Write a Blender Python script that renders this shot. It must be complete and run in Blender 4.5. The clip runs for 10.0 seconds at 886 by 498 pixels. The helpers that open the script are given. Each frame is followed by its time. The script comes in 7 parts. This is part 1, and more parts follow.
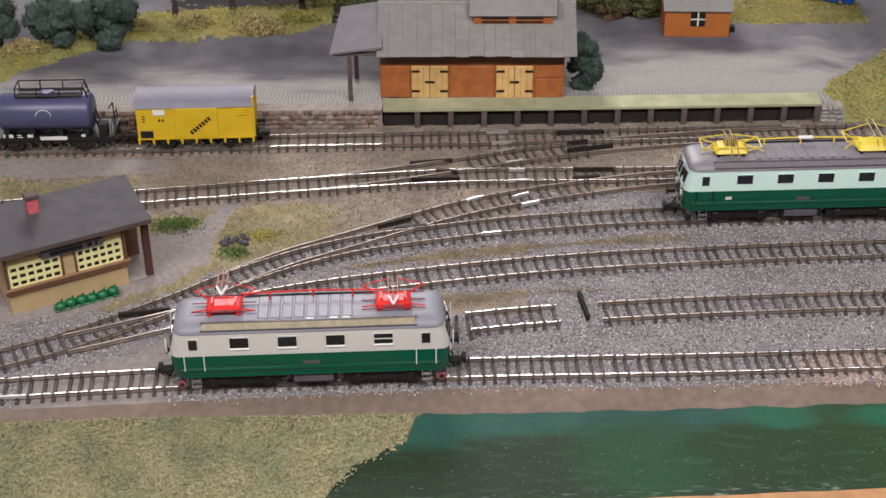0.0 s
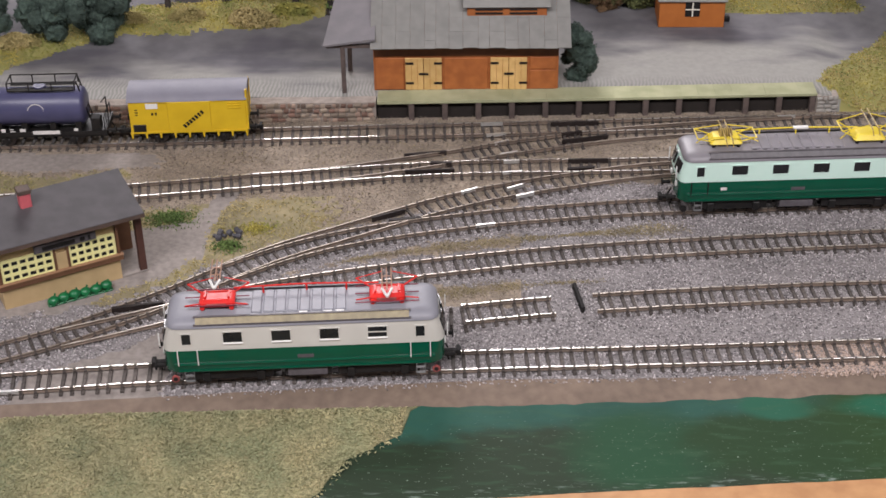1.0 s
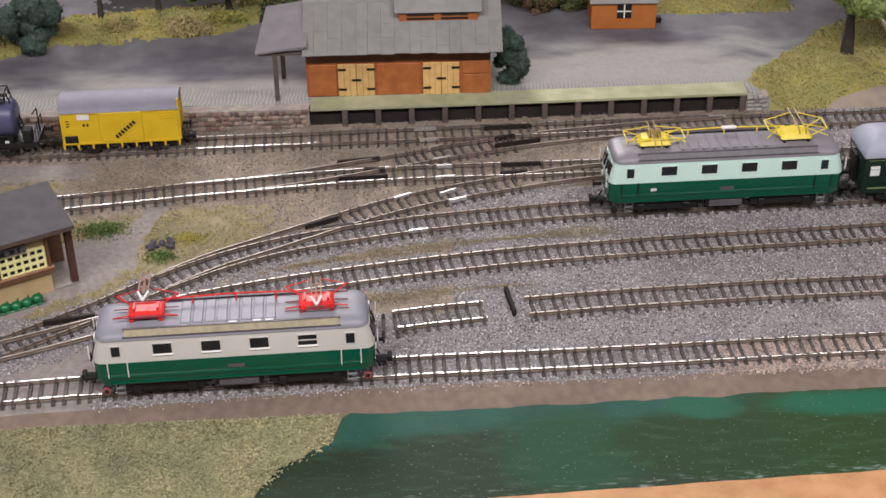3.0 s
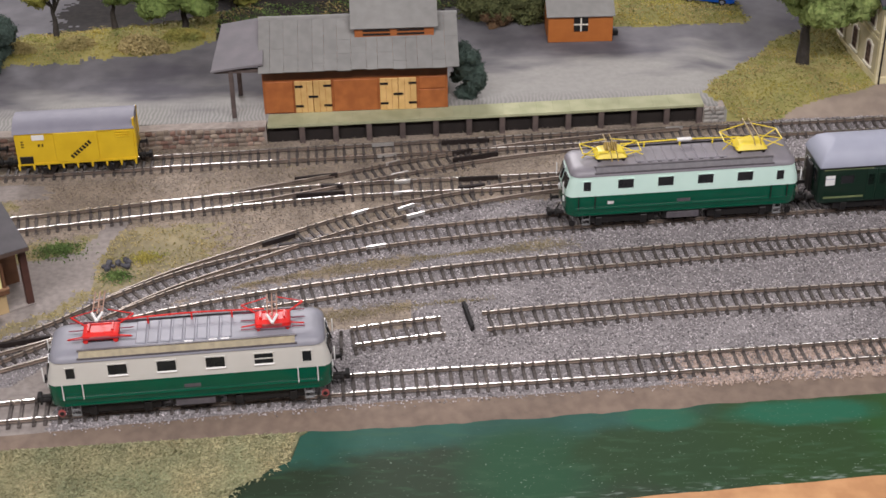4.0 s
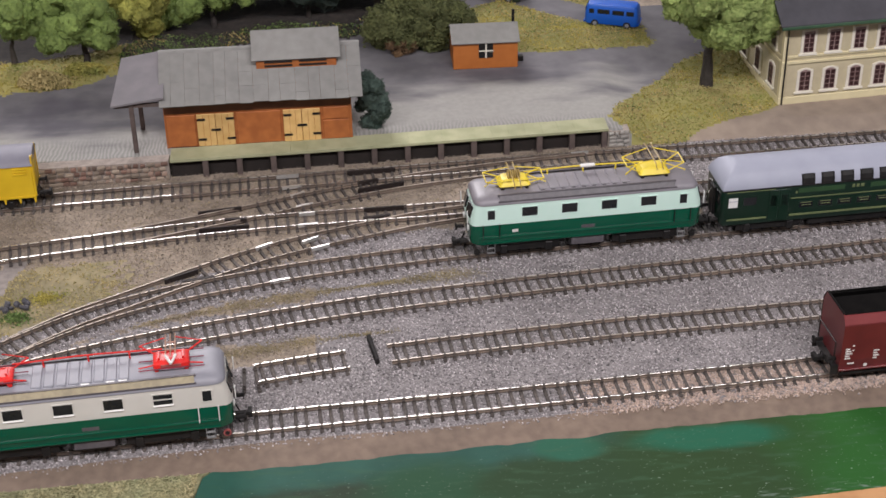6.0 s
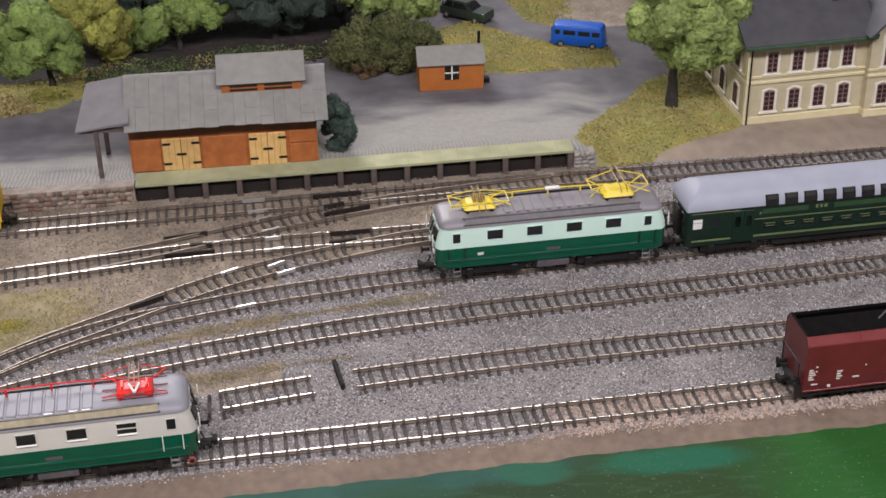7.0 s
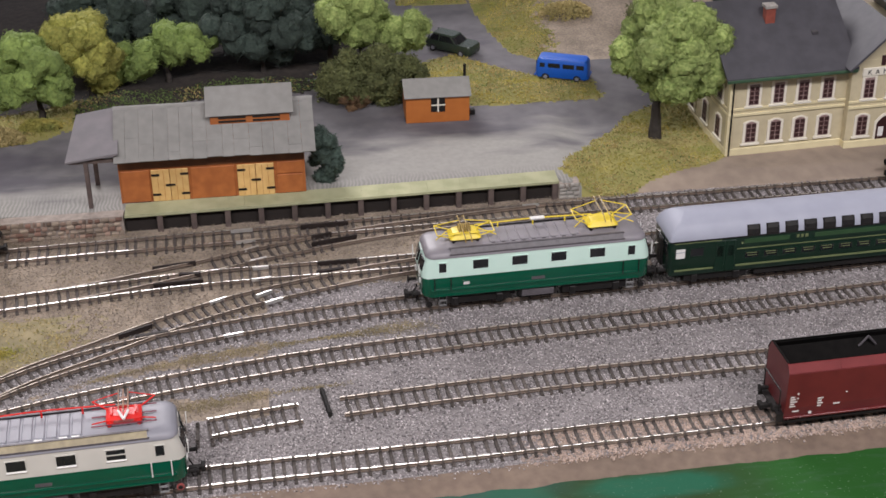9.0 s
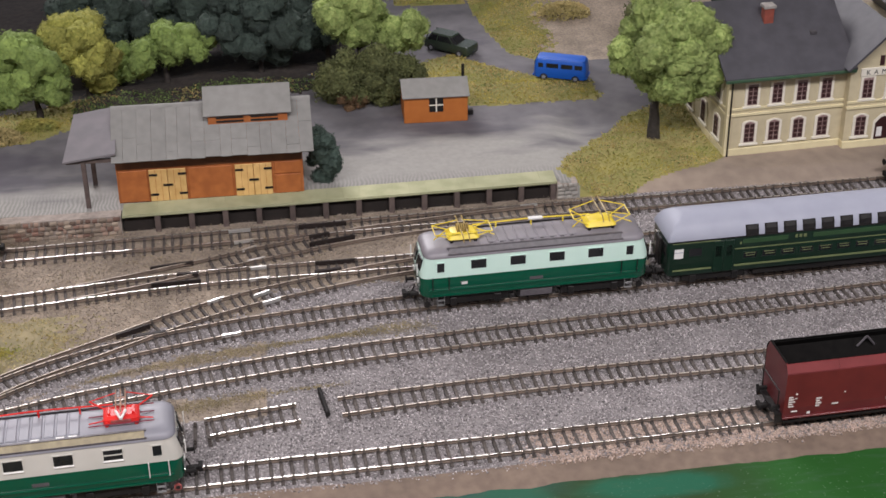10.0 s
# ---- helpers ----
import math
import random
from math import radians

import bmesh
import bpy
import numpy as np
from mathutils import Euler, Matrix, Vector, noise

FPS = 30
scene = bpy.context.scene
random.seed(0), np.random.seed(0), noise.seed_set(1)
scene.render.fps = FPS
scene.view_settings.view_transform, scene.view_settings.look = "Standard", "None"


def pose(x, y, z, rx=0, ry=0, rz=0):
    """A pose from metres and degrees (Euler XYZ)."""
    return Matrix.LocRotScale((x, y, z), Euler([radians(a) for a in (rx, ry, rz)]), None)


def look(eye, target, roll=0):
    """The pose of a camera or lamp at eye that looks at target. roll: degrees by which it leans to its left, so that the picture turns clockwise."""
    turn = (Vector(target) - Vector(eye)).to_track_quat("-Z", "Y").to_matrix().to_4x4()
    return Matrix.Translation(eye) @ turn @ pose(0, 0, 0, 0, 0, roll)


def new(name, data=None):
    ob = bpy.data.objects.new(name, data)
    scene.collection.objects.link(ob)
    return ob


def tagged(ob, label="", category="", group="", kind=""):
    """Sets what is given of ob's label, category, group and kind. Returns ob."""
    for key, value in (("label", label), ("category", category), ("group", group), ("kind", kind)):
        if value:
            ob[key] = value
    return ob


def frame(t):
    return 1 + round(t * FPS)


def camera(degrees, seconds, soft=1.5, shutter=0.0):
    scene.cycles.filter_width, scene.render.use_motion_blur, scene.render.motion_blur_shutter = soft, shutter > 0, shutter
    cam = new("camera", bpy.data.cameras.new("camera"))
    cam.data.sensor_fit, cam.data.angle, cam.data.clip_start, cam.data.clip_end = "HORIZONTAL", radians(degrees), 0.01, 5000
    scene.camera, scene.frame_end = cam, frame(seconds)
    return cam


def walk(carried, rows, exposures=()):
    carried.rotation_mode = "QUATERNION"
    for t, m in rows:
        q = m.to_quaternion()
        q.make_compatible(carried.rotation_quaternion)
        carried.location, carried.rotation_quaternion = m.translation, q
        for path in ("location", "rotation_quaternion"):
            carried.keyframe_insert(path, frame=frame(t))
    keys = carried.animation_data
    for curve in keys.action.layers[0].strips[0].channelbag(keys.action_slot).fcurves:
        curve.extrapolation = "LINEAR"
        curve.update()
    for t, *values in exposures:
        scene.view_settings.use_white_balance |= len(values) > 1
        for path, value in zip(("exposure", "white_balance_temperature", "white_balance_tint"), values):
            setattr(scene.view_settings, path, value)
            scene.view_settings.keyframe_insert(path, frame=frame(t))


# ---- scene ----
cam = camera(32.549, 10.0, soft=1.6)

PATH = [
    (0, (0.03235, -0.69461, 0.51836), (-0.02058, 0.99689, -0.54750), -0.455),
    (0.5, (0.03220, -0.69595, 0.51732), (-0.02125, 0.99389, -0.55113), -0.529),
    (1, (0.03472, -0.69184, 0.51632), (-0.01584, 0.99468, -0.55751), -0.745),
    (1.5, (0.03605, -0.68943, 0.51526), (-0.01179, 0.99394, -0.56361), -0.724),
    (2, (0.03886, -0.68961, 0.51653), (-0.00528, 0.99224, -0.56488), -0.891),
    (2.5, (0.04614, -0.69315, 0.52056), (0.02429, 0.98982, -0.55978), -0.948),
    (4, (0.06004, -0.69095, 0.52086), (0.10238, 1.00462, -0.53897), -1.050),
    (4.5, (0.06567, -0.69091, 0.52353), (0.12613, 1.00592, -0.53340), -1.206),
    (5, (0.06894, -0.68831, 0.52296), (0.15457, 1.01249, -0.52582), -1.073),
    (5.5, (0.07353, -0.68476, 0.52243), (0.18561, 1.01794, -0.52075), -0.977),
    (7, (0.08543, -0.68009, 0.52887), (0.25050, 1.03011, -0.49483), -0.853),
    (7.5, (0.08662, -0.68535, 0.53229), (0.26659, 1.03157, -0.47755), -0.750),
    (8, (0.08597, -0.68465, 0.53204), (0.26888, 1.04035, -0.46342), -0.695),
    (8.5, (0.08730, -0.68799, 0.53205), (0.26814, 1.04134, -0.45623), -0.820),
    (9, (0.08447, -0.69174, 0.53205), (0.27003, 1.03897, -0.45294), -0.560),
    (9.5, (0.08489, -0.69344, 0.53213), (0.27149, 1.03833, -0.45081), -0.551),
    (10, (0.08494, -0.69100, 0.53074), (0.27236, 1.04021, -0.45302), -0.516),
]
walk(cam, [(t, look(eye, target, roll)) for t, eye, target, roll in PATH])

# ---- light and room ----
MM = 0.001
world = bpy.data.worlds.new("room_air")
world.use_nodes = True
world.node_tree.nodes["Background"].inputs[0].default_value = (0.75, 0.72, 0.78, 1)
world.node_tree.nodes["Background"].inputs[1].default_value = 0.02
scene.world = world
LAMPS = [(-0.3, 2.15, 26), (-0.45, 2.65, 35), (-0.55, 3.2, 37), (-0.75, -1.1, 35), (0.75, -1.1, 37)]
LAMP_Z = 1.62
for lx, ly, watts in LAMPS:
    ld = bpy.data.lights.new("ceiling_tube", "AREA")
    ld.shape, ld.size, ld.size_y, ld.energy = "RECTANGLE", 1.25, 0.3, watts
    ld.color = (1.0, 0.952, 0.98)
    new("ceiling_tube", ld).matrix_world = pose(lx, ly, LAMP_Z - 0.03)


# ---- materials ----
def mk(name, c1, c2=None, scale=300.0, rough=0.6, bump=0.0, metal=0.0, rnd="", amount=0.25, wear=0.12, detail=4.0, spec=0.5, coat=0.0):
    """A surface: two colours mixed by a fine grain, broad blotches, a little relief, and shades that differ from piece to piece."""
    m = bpy.data.materials.new(name)
    m.use_nodes = True
    nt = m.node_tree
    b = nt.nodes["Principled BSDF"]
    c2 = c2 or tuple(v * 0.75 for v in c1)
    tc = nt.nodes.new("ShaderNodeTexCoord")
    fine = nt.nodes.new("ShaderNodeTexNoise")
    fine.inputs["Scale"].default_value, fine.inputs["Detail"].default_value = scale, detail
    nt.links.new(tc.outputs["Object"], fine.inputs["Vector"])
    sharp = nt.nodes.new("ShaderNodeMapRange")
    sharp.inputs[1].default_value, sharp.inputs[2].default_value = 0.35, 0.65
    nt.links.new(fine.outputs[0], sharp.inputs[0])
    mix = nt.nodes.new("ShaderNodeMix")
    mix.data_type = "RGBA"
    mix.inputs[6].default_value, mix.inputs[7].default_value = (*c1, 1), (*c2, 1)
    nt.links.new(sharp.outputs[0], mix.inputs[0])
    broad = nt.nodes.new("ShaderNodeTexNoise")
    broad.inputs["Scale"].default_value, broad.inputs["Detail"].default_value = scale / 9, 3
    nt.links.new(tc.outputs["Object"], broad.inputs["Vector"])
    hsv = nt.nodes.new("ShaderNodeHueSaturation")
    val = nt.nodes.new("ShaderNodeMapRange")
    val.inputs[1].default_value, val.inputs[2].default_value = 0.3, 0.7
    val.inputs[3].default_value, val.inputs[4].default_value = 1 - wear, 1 + wear
    nt.links.new(broad.outputs[0], val.inputs[0])
    nt.links.new(mix.outputs[2], hsv.inputs["Color"])
    if rnd:
        src = nt.nodes.new("ShaderNodeNewGeometry" if rnd == "island" else "ShaderNodeObjectInfo")
        out = src.outputs["Random Per Island" if rnd == "island" else "Random"]
        r = nt.nodes.new("ShaderNodeMapRange")
        r.inputs[3].default_value, r.inputs[4].default_value = 1 - amount, 1 + amount
        nt.links.new(out, r.inputs[0])
        mul = nt.nodes.new("ShaderNodeMath")
        mul.operation = "MULTIPLY"
        nt.links.new(r.outputs[0], mul.inputs[0])
        nt.links.new(val.outputs[0], mul.inputs[1])
        nt.links.new(mul.outputs[0], hsv.inputs["Value"])
    else:
        nt.links.new(val.outputs[0], hsv.inputs["Value"])
    nt.links.new(hsv.outputs[0], b.inputs["Base Color"])
    rr = nt.nodes.new("ShaderNodeMapRange")
    rr.inputs[3].default_value, rr.inputs[4].default_value = max(0.03, rough - 0.08), min(1, rough + 0.08)
    nt.links.new(broad.outputs[0], rr.inputs[0])
    nt.links.new(rr.outputs[0], b.inputs["Roughness"])
    b.inputs["Metallic"].default_value = metal
    b.inputs["Specular IOR Level"].default_value = spec
    b.inputs["Coat Weight"].default_value = coat
    if bump:
        bp = nt.nodes.new("ShaderNodeBump")
        bp.inputs["Strength"].default_value, bp.inputs["Distance"].default_value = bump, 0.0006
        nt.links.new(fine.outputs[0], bp.inputs["Height"])
        nt.links.new(bp.outputs[0], b.inputs["Normal"])
    return m


BALLAST = mk("ballast_bed", (0.28, 0.258, 0.256), (0.17, 0.156, 0.158), 900, 0.95, 0.6)
STONE = mk("ballast_stone", (0.455, 0.42, 0.425), (0.275, 0.253, 0.256), 700, 0.9, 0, rnd="island", amount=0.7)
EARTH = mk("earth", (0.33, 0.27, 0.205), (0.225, 0.185, 0.15), 500, 0.95, 0.5, wear=0.25)
GRIT = mk("brown_grit", (0.39, 0.32, 0.25), (0.25, 0.205, 0.175), 600, 0.95, 0, rnd="island", amount=0.5)
# woodland floor, near-black to paint in the trees' deep shadow
WOOD_SHADE = mk("woodland_shade_floor", (0.040, 0.032, 0.027), (0.022, 0.018, 0.016), 180, 0.95, 0.5, wear=0.3)
SANDY = mk("pink_sand", (0.58, 0.45, 0.37), (0.42, 0.32, 0.27), 600, 0.95, 0, rnd="island", amount=0.3)
PATHM = mk("trodden_path", (0.285, 0.25, 0.228), (0.215, 0.188, 0.172), 260, 0.95, 0.2)
TURF = mk("turf_bed", (0.30, 0.25, 0.145), (0.22, 0.19, 0.11), 120, 0.95, 0.6, wear=0.3)
FLAKE = mk("turf_flakes", (0.46, 0.37, 0.085), (0.22, 0.25, 0.065), 42, 0.95, 0, rnd="island", amount=0.14, wear=0.2)
FLAKE_DRY = mk("dry_turf_flakes", (0.46, 0.37, 0.17), (0.30, 0.255, 0.10), 42, 0.95, 0, rnd="island", amount=0.16, wear=0.2)
FLAKE_OCHRE = mk("ochre_turf_flakes", (0.44, 0.32, 0.12), (0.34, 0.25, 0.09), 45, 0.95, 0, rnd="island", amount=0.3, wear=0.3)
FLAKE_PALE = mk("pale_turf_flakes", (0.37, 0.325, 0.15), (0.255, 0.24, 0.11), 42, 0.95, 0, rnd="island", amount=0.14, wear=0.2)
FLAKE_MOSS = mk("moss_flakes", (0.33, 0.27, 0.155), (0.24, 0.20, 0.12), 45, 0.95, 0, rnd="island", amount=0.25, wear=0.25)
TURF_YARD = mk("verge_bed", (0.34, 0.30, 0.105), (0.24, 0.235, 0.08), 25, 0.95, 0.6, wear=0.3)
FLAKE_GREEN = mk("green_turf_flakes", (0.14, 0.20, 0.06), (0.085, 0.14, 0.035), 60, 0.95, 0, rnd="island", amount=0.45)
GRAVEL = mk("pale_gravel", (0.30, 0.29, 0.27), (0.23, 0.225, 0.215), 70, 0.9, 0.2, wear=0.2)
PAVING = mk("station_paving", (0.33, 0.265, 0.21), (0.27, 0.215, 0.175), 90, 0.9, 0.15)
BANK = mk("brown_bank", (0.19, 0.14, 0.106), (0.145, 0.105, 0.08), 160, 0.8, 0.25)
EDGEWOOD = mk("table_edge", (0.50, 0.27, 0.12), (0.40, 0.20, 0.085), 90, 0.55, 0.1)
FIELD = mk("straw_field", (0.29, 0.265, 0.145), (0.20, 0.20, 0.105), 350, 0.95, 0.4, wear=0.25)
STRAW = mk("straw", (0.37, 0.325, 0.18), (0.24, 0.25, 0.138), 34, 0.9, 0, rnd="island", amount=0.22, wear=0.32)
SLEEPER = mk("sleeper", (0.10, 0.084, 0.075), (0.062, 0.052, 0.047), 500, 0.8, 0.2, rnd="object", amount=0.3)
RAIL = mk("rail_steel", (0.70, 0.68, 0.65), (0.46, 0.42, 0.38), 90, 0.27, 0, metal=0.85, wear=0.25)
RAIL_PALE = mk("worn_rail", (0.54, 0.49, 0.435), (0.33, 0.285, 0.245), 90, 0.40, 0, metal=0.6, wear=0.25)
RAIL_DULL = mk("rusty_rail", (0.36, 0.31, 0.26), (0.20, 0.16, 0.13), 90, 0.46, 0, metal=0.5, wear=0.25)
FROGM = mk("brown_black_plastic", (0.028, 0.020, 0.018), (0.016, 0.012, 0.011), 300, 0.6, spec=0.25)
RAIL_SIDE = mk("rail_flank", (0.17, 0.125, 0.095), (0.10, 0.075, 0.06), 120, 0.6, 0, wear=0.25)
POLISHED = mk("rail_glint_metal", (0.70, 0.69, 0.68), (0.6, 0.59, 0.57), 200, 0.33, 0, metal=0.7)
BLACK = mk("black_plastic", (0.013, 0.012, 0.012), (0.02, 0.018, 0.017), 400, 0.7, spec=0.18)
UNDER = mk("underframe_black", (0.010, 0.0095, 0.010), (0.018, 0.016, 0.015), 300, 0.5, spec=0.35)
WHEELM = mk("wheel_steel", (0.10, 0.09, 0.085), None, 300, 0.45, 0, metal=0.6)
LOCO_GREEN = mk("loco_green", (0.002, 0.092, 0.050), (0.002, 0.083, 0.045), 60, 0.2, coat=0.15, wear=0.05)
LOCO_CREAM = mk("loco_cream", (0.60, 0.585, 0.54), (0.56, 0.545, 0.50), 60, 0.35, wear=0.04)
LOCO_MINT = mk("loco_mint", (0.63, 0.83, 0.74), (0.60, 0.80, 0.71), 60, 0.35, wear=0.04)
ROOF_SILVER = mk("roof_silver", (0.25, 0.25, 0.285), (0.225, 0.225, 0.255), 80, 0.48, wear=0.06)
ROOF_GREY = mk("roof_grey", (0.245, 0.228, 0.25), (0.21, 0.198, 0.216), 80, 0.45, wear=0.08)
GRILLE = mk("brass_grille", (0.33, 0.28, 0.17), (0.25, 0.21, 0.13), 300, 0.5)
GRILLE_DARK = mk("dark_grille", (0.11, 0.10, 0.11), None, 300, 0.5)
PANTO_RED = mk("pantograph_red", (0.72, 0.025, 0.02), (0.6, 0.02, 0.018), 100, 0.4)
PANTO_YELLOW = mk("pantograph_yellow", (0.86, 0.68, 0.07), (0.78, 0.60, 0.05), 100, 0.4)
WHITEP = mk("white_plastic", (0.8, 0.79, 0.77), (0.74, 0.73, 0.71), 100, 0.4, wear=0.04)
COPPER = mk("collector_strip", (0.55, 0.36, 0.28), (0.45, 0.28, 0.2), 200, 0.4, metal=0.4)
COIL = mk("insulator_brown", (0.42, 0.30, 0.08), (0.3, 0.2, 0.05), 300, 0.4)
WINDOW_DARK = mk("dark_glass", (0.012, 0.013, 0.015), (0.02, 0.02, 0.022), 50, 0.12, wear=0.05)
OXIDE = mk("hopper_red", (0.14, 0.021, 0.022), (0.115, 0.017, 0.019), 90, 0.33, wear=0.14)
# the wall's red again, lightened to put the ledge's gleam into the colour
OXIDE_LIT = mk("hopper_red_lit", (0.19, 0.035, 0.036), (0.155, 0.026, 0.028), 60, 0.3, wear=0.1)
HOPPER_BLACK = mk("hopper_inside", (0.005, 0.0045, 0.0045), (0.009, 0.008, 0.0075), 200, 0.75, spec=0.1)
BLUE = mk("wagon_blue", (0.012, 0.075, 0.42), (0.01, 0.065, 0.37), 80, 0.38, wear=0.06)
BLUE_IN = mk("wagon_blue_inside", (0.016, 0.10, 0.47), (0.013, 0.085, 0.42), 80, 0.4, wear=0.08)
TANK = mk("tank_blue", (0.075, 0.075, 0.155), (0.065, 0.065, 0.135), 80, 0.36, wear=0.08)
YELLOW = mk("van_yellow", (0.70, 0.47, 0.02), (0.63, 0.41, 0.016), 80, 0.45, wear=0.06)
VANROOF = mk("van_roof", (0.215, 0.21, 0.25), (0.19, 0.185, 0.225), 90, 0.6, wear=0.06)
COACH_GREEN = mk("coach_green", (0.0045, 0.024, 0.0135), (0.004, 0.02, 0.011), 70, 0.3, coat=0.2, wear=0.06)
COACH_ROOF = mk("coach_roof", (0.37, 0.385, 0.46), (0.34, 0.355, 0.43), 60, 0.55, wear=0.04, spec=0.3)
LINE = mk("lining_yellow", (0.17, 0.20, 0.09), (0.13, 0.16, 0.07), 200, 0.5)
MARK = mk("white_marking", (0.72, 0.70, 0.68), (0.6, 0.58, 0.56), 400, 0.6)


# ---- building helpers ----
def put(name, bm, material, parent=None, label="", smooth=False):
    """One mesh object from a bmesh drawn in millimetres."""
    me = bpy.data.meshes.new(name)
    bmesh.ops.scale(bm, vec=(MM, MM, MM), verts=bm.verts)
    bmesh.ops.recalc_face_normals(bm, faces=bm.faces)
    bm.to_mesh(me)
    bm.free()
    for mt in material if isinstance(material, (list, tuple)) else [material]:
        me.materials.append(mt)
    if smooth:
        me.shade_smooth()
        me.set_sharp_from_angle(angle=radians(38))
    ob = new(name, me)
    ob.parent = parent
    if label:
        tagged(ob, label)
    return ob


def shared(name, ob, m, parent):
    """Another piece on the mesh of ob."""
    o = new(name, ob.data)
    o.parent = parent
    o.matrix_basis = m
    return o


def thing(name, m, label, category, group="", kind=""):
    e = new(name)
    e.empty_display_size = 0.005
    e.matrix_basis = m
    return tagged(e, label, category, group, kind)


def at(x, y, z=0, turn=0):
    return pose(x * MM, y * MM, z * MM, 0, 0, turn)


def box(bm, x0, x1, y0, y1, z0, z1, bevel=0.0):
    vs = [bm.verts.new((x, y, z)) for z in (z0, z1) for y in (y0, y1) for x in (x0, x1)]
    fs = [bm.faces.new([vs[i] for i in q]) for q in ((0, 2, 3, 1), (4, 5, 7, 6), (0, 1, 5, 4), (2, 6, 7, 3), (0, 4, 6, 2), (1, 3, 7, 5))]
    if bevel:
        es = list({e for f in fs for e in f.edges})
        bmesh.ops.bevel(bm, geom=es, offset=bevel, segments=1, affect="EDGES")
    return bm


def boxes(*list_of):
    bm = bmesh.new()
    for b in list_of:
        box(bm, *b)
    return bm


def rod(bm, p0, p1, r, n=6):
    p0, p1 = Vector(p0), Vector(p1)
    d = p1 - p0
    m = Matrix.Translation((p0 + p1) / 2) @ d.to_track_quat("Z", "Y").to_matrix().to_4x4()
    bmesh.ops.create_cone(bm, cap_ends=True, segments=n, radius1=r, radius2=r, depth=d.length, matrix=m)
    return bm


def disc(bm, c, axis, r, depth, n=16, r2=None):
    m = Matrix.Translation(c) @ Vector(axis).to_track_quat("Z", "Y").to_matrix().to_4x4()
    bmesh.ops.create_cone(bm, cap_ends=True, segments=n, radius1=r, radius2=r if r2 is None else r2, depth=depth, matrix=m)
    return bm


def plan(a, b, r, n=4):
    """Outline of a rounded rectangle of half sizes a, b."""
    out = []
    for sx, sy, q in ((1, 1, 0), (-1, 1, 90), (-1, -1, 180), (1, -1, 270)):
        for i in range(n + 1):
            w = radians(q + 90 * i / n)
            out.append((sx * (a - r) + r * math.cos(w), sy * (b - r) + r * math.sin(w)))
    return out


def stack(bm, levels, caps=(True, True)):
    """A hull through outlines at rising heights."""
    rings = [[bm.verts.new((x, y, z)) for x, y in outline] for outline, z in levels]
    for lo, hi in zip(rings[:-1], rings[1:]):
        for i in range(len(lo)):
            j = (i + 1) % len(lo)
            bm.faces.new((lo[i], lo[j], hi[j], hi[i]))
    if caps[0]:
        bm.faces.new(rings[0][::-1])
    if caps[1]:
        bm.faces.new(rings[-1])
    return bm


def sweep(bm, section, x0, x1, closed=True):
    """A section of (y, z) drawn out along x."""
    a = [bm.verts.new((x0, y, z)) for y, z in section]
    b = [bm.verts.new((x1, y, z)) for y, z in section]
    n = len(section)
    for i in range(n if closed else n - 1):
        j = (i + 1) % n
        bm.faces.new((a[i], a[j], b[j], b[i]))
    if closed:
        bm.faces.new(a[::-1])
        bm.faces.new(b)
    return bm


def from_arrays(name, verts, faces, material, parent=None):
    """A mesh from number arrays in millimetres."""
    me = bpy.data.meshes.new(name)
    k = faces.shape[1]
    me.vertices.add(len(verts))
    me.vertices.foreach_set("co", (verts * MM).astype(np.float32).ravel())
    me.loops.add(faces.size)
    me.loops.foreach_set("vertex_index", faces.astype(np.int32).ravel())
    me.polygons.add(len(faces))
    me.polygons.foreach_set("loop_start", np.arange(0, faces.size, k, dtype=np.int32))
    me.update(calc_edges=True)
    me.validate()
    me.materials.append(material)
    ob = new(name, me)
    ob.parent = parent
    return ob


RNG = np.random.default_rng(7)


def stones(name, xy, z, size, material):
    """Small four-sided stones at many places."""
    n = len(xy)
    base = np.array([(1, 0, -0.4), (-0.6, 0.85, -0.4), (-0.6, -0.85, -0.4), (0, 0, 0.8)])
    turn = RNG.uniform(0, 2 * np.pi, n)
    c, s = np.cos(turn), np.sin(turn)
    sz = size * RNG.uniform(0.55, 1.3, n)
    jit = base[None] + RNG.uniform(-0.3, 0.3, (n, 4, 3))
    x = (jit[..., 0] * c[:, None] - jit[..., 1] * s[:, None]) * sz[:, None] + xy[:, 0:1]
    y = (jit[..., 0] * s[:, None] + jit[..., 1] * c[:, None]) * sz[:, None] + xy[:, 1:2]
    zz = jit[..., 2] * sz[:, None] * 0.8 + np.broadcast_to(z, n)[:, None]
    v = np.stack([x, y, zz], -1).reshape(-1, 3)
    f = (np.array([(0, 1, 3), (1, 2, 3), (2, 0, 3), (0, 2, 1)])[None] + 4 * np.arange(n)[:, None, None]).reshape(-1, 3)
    return from_arrays(name, v, f, material)


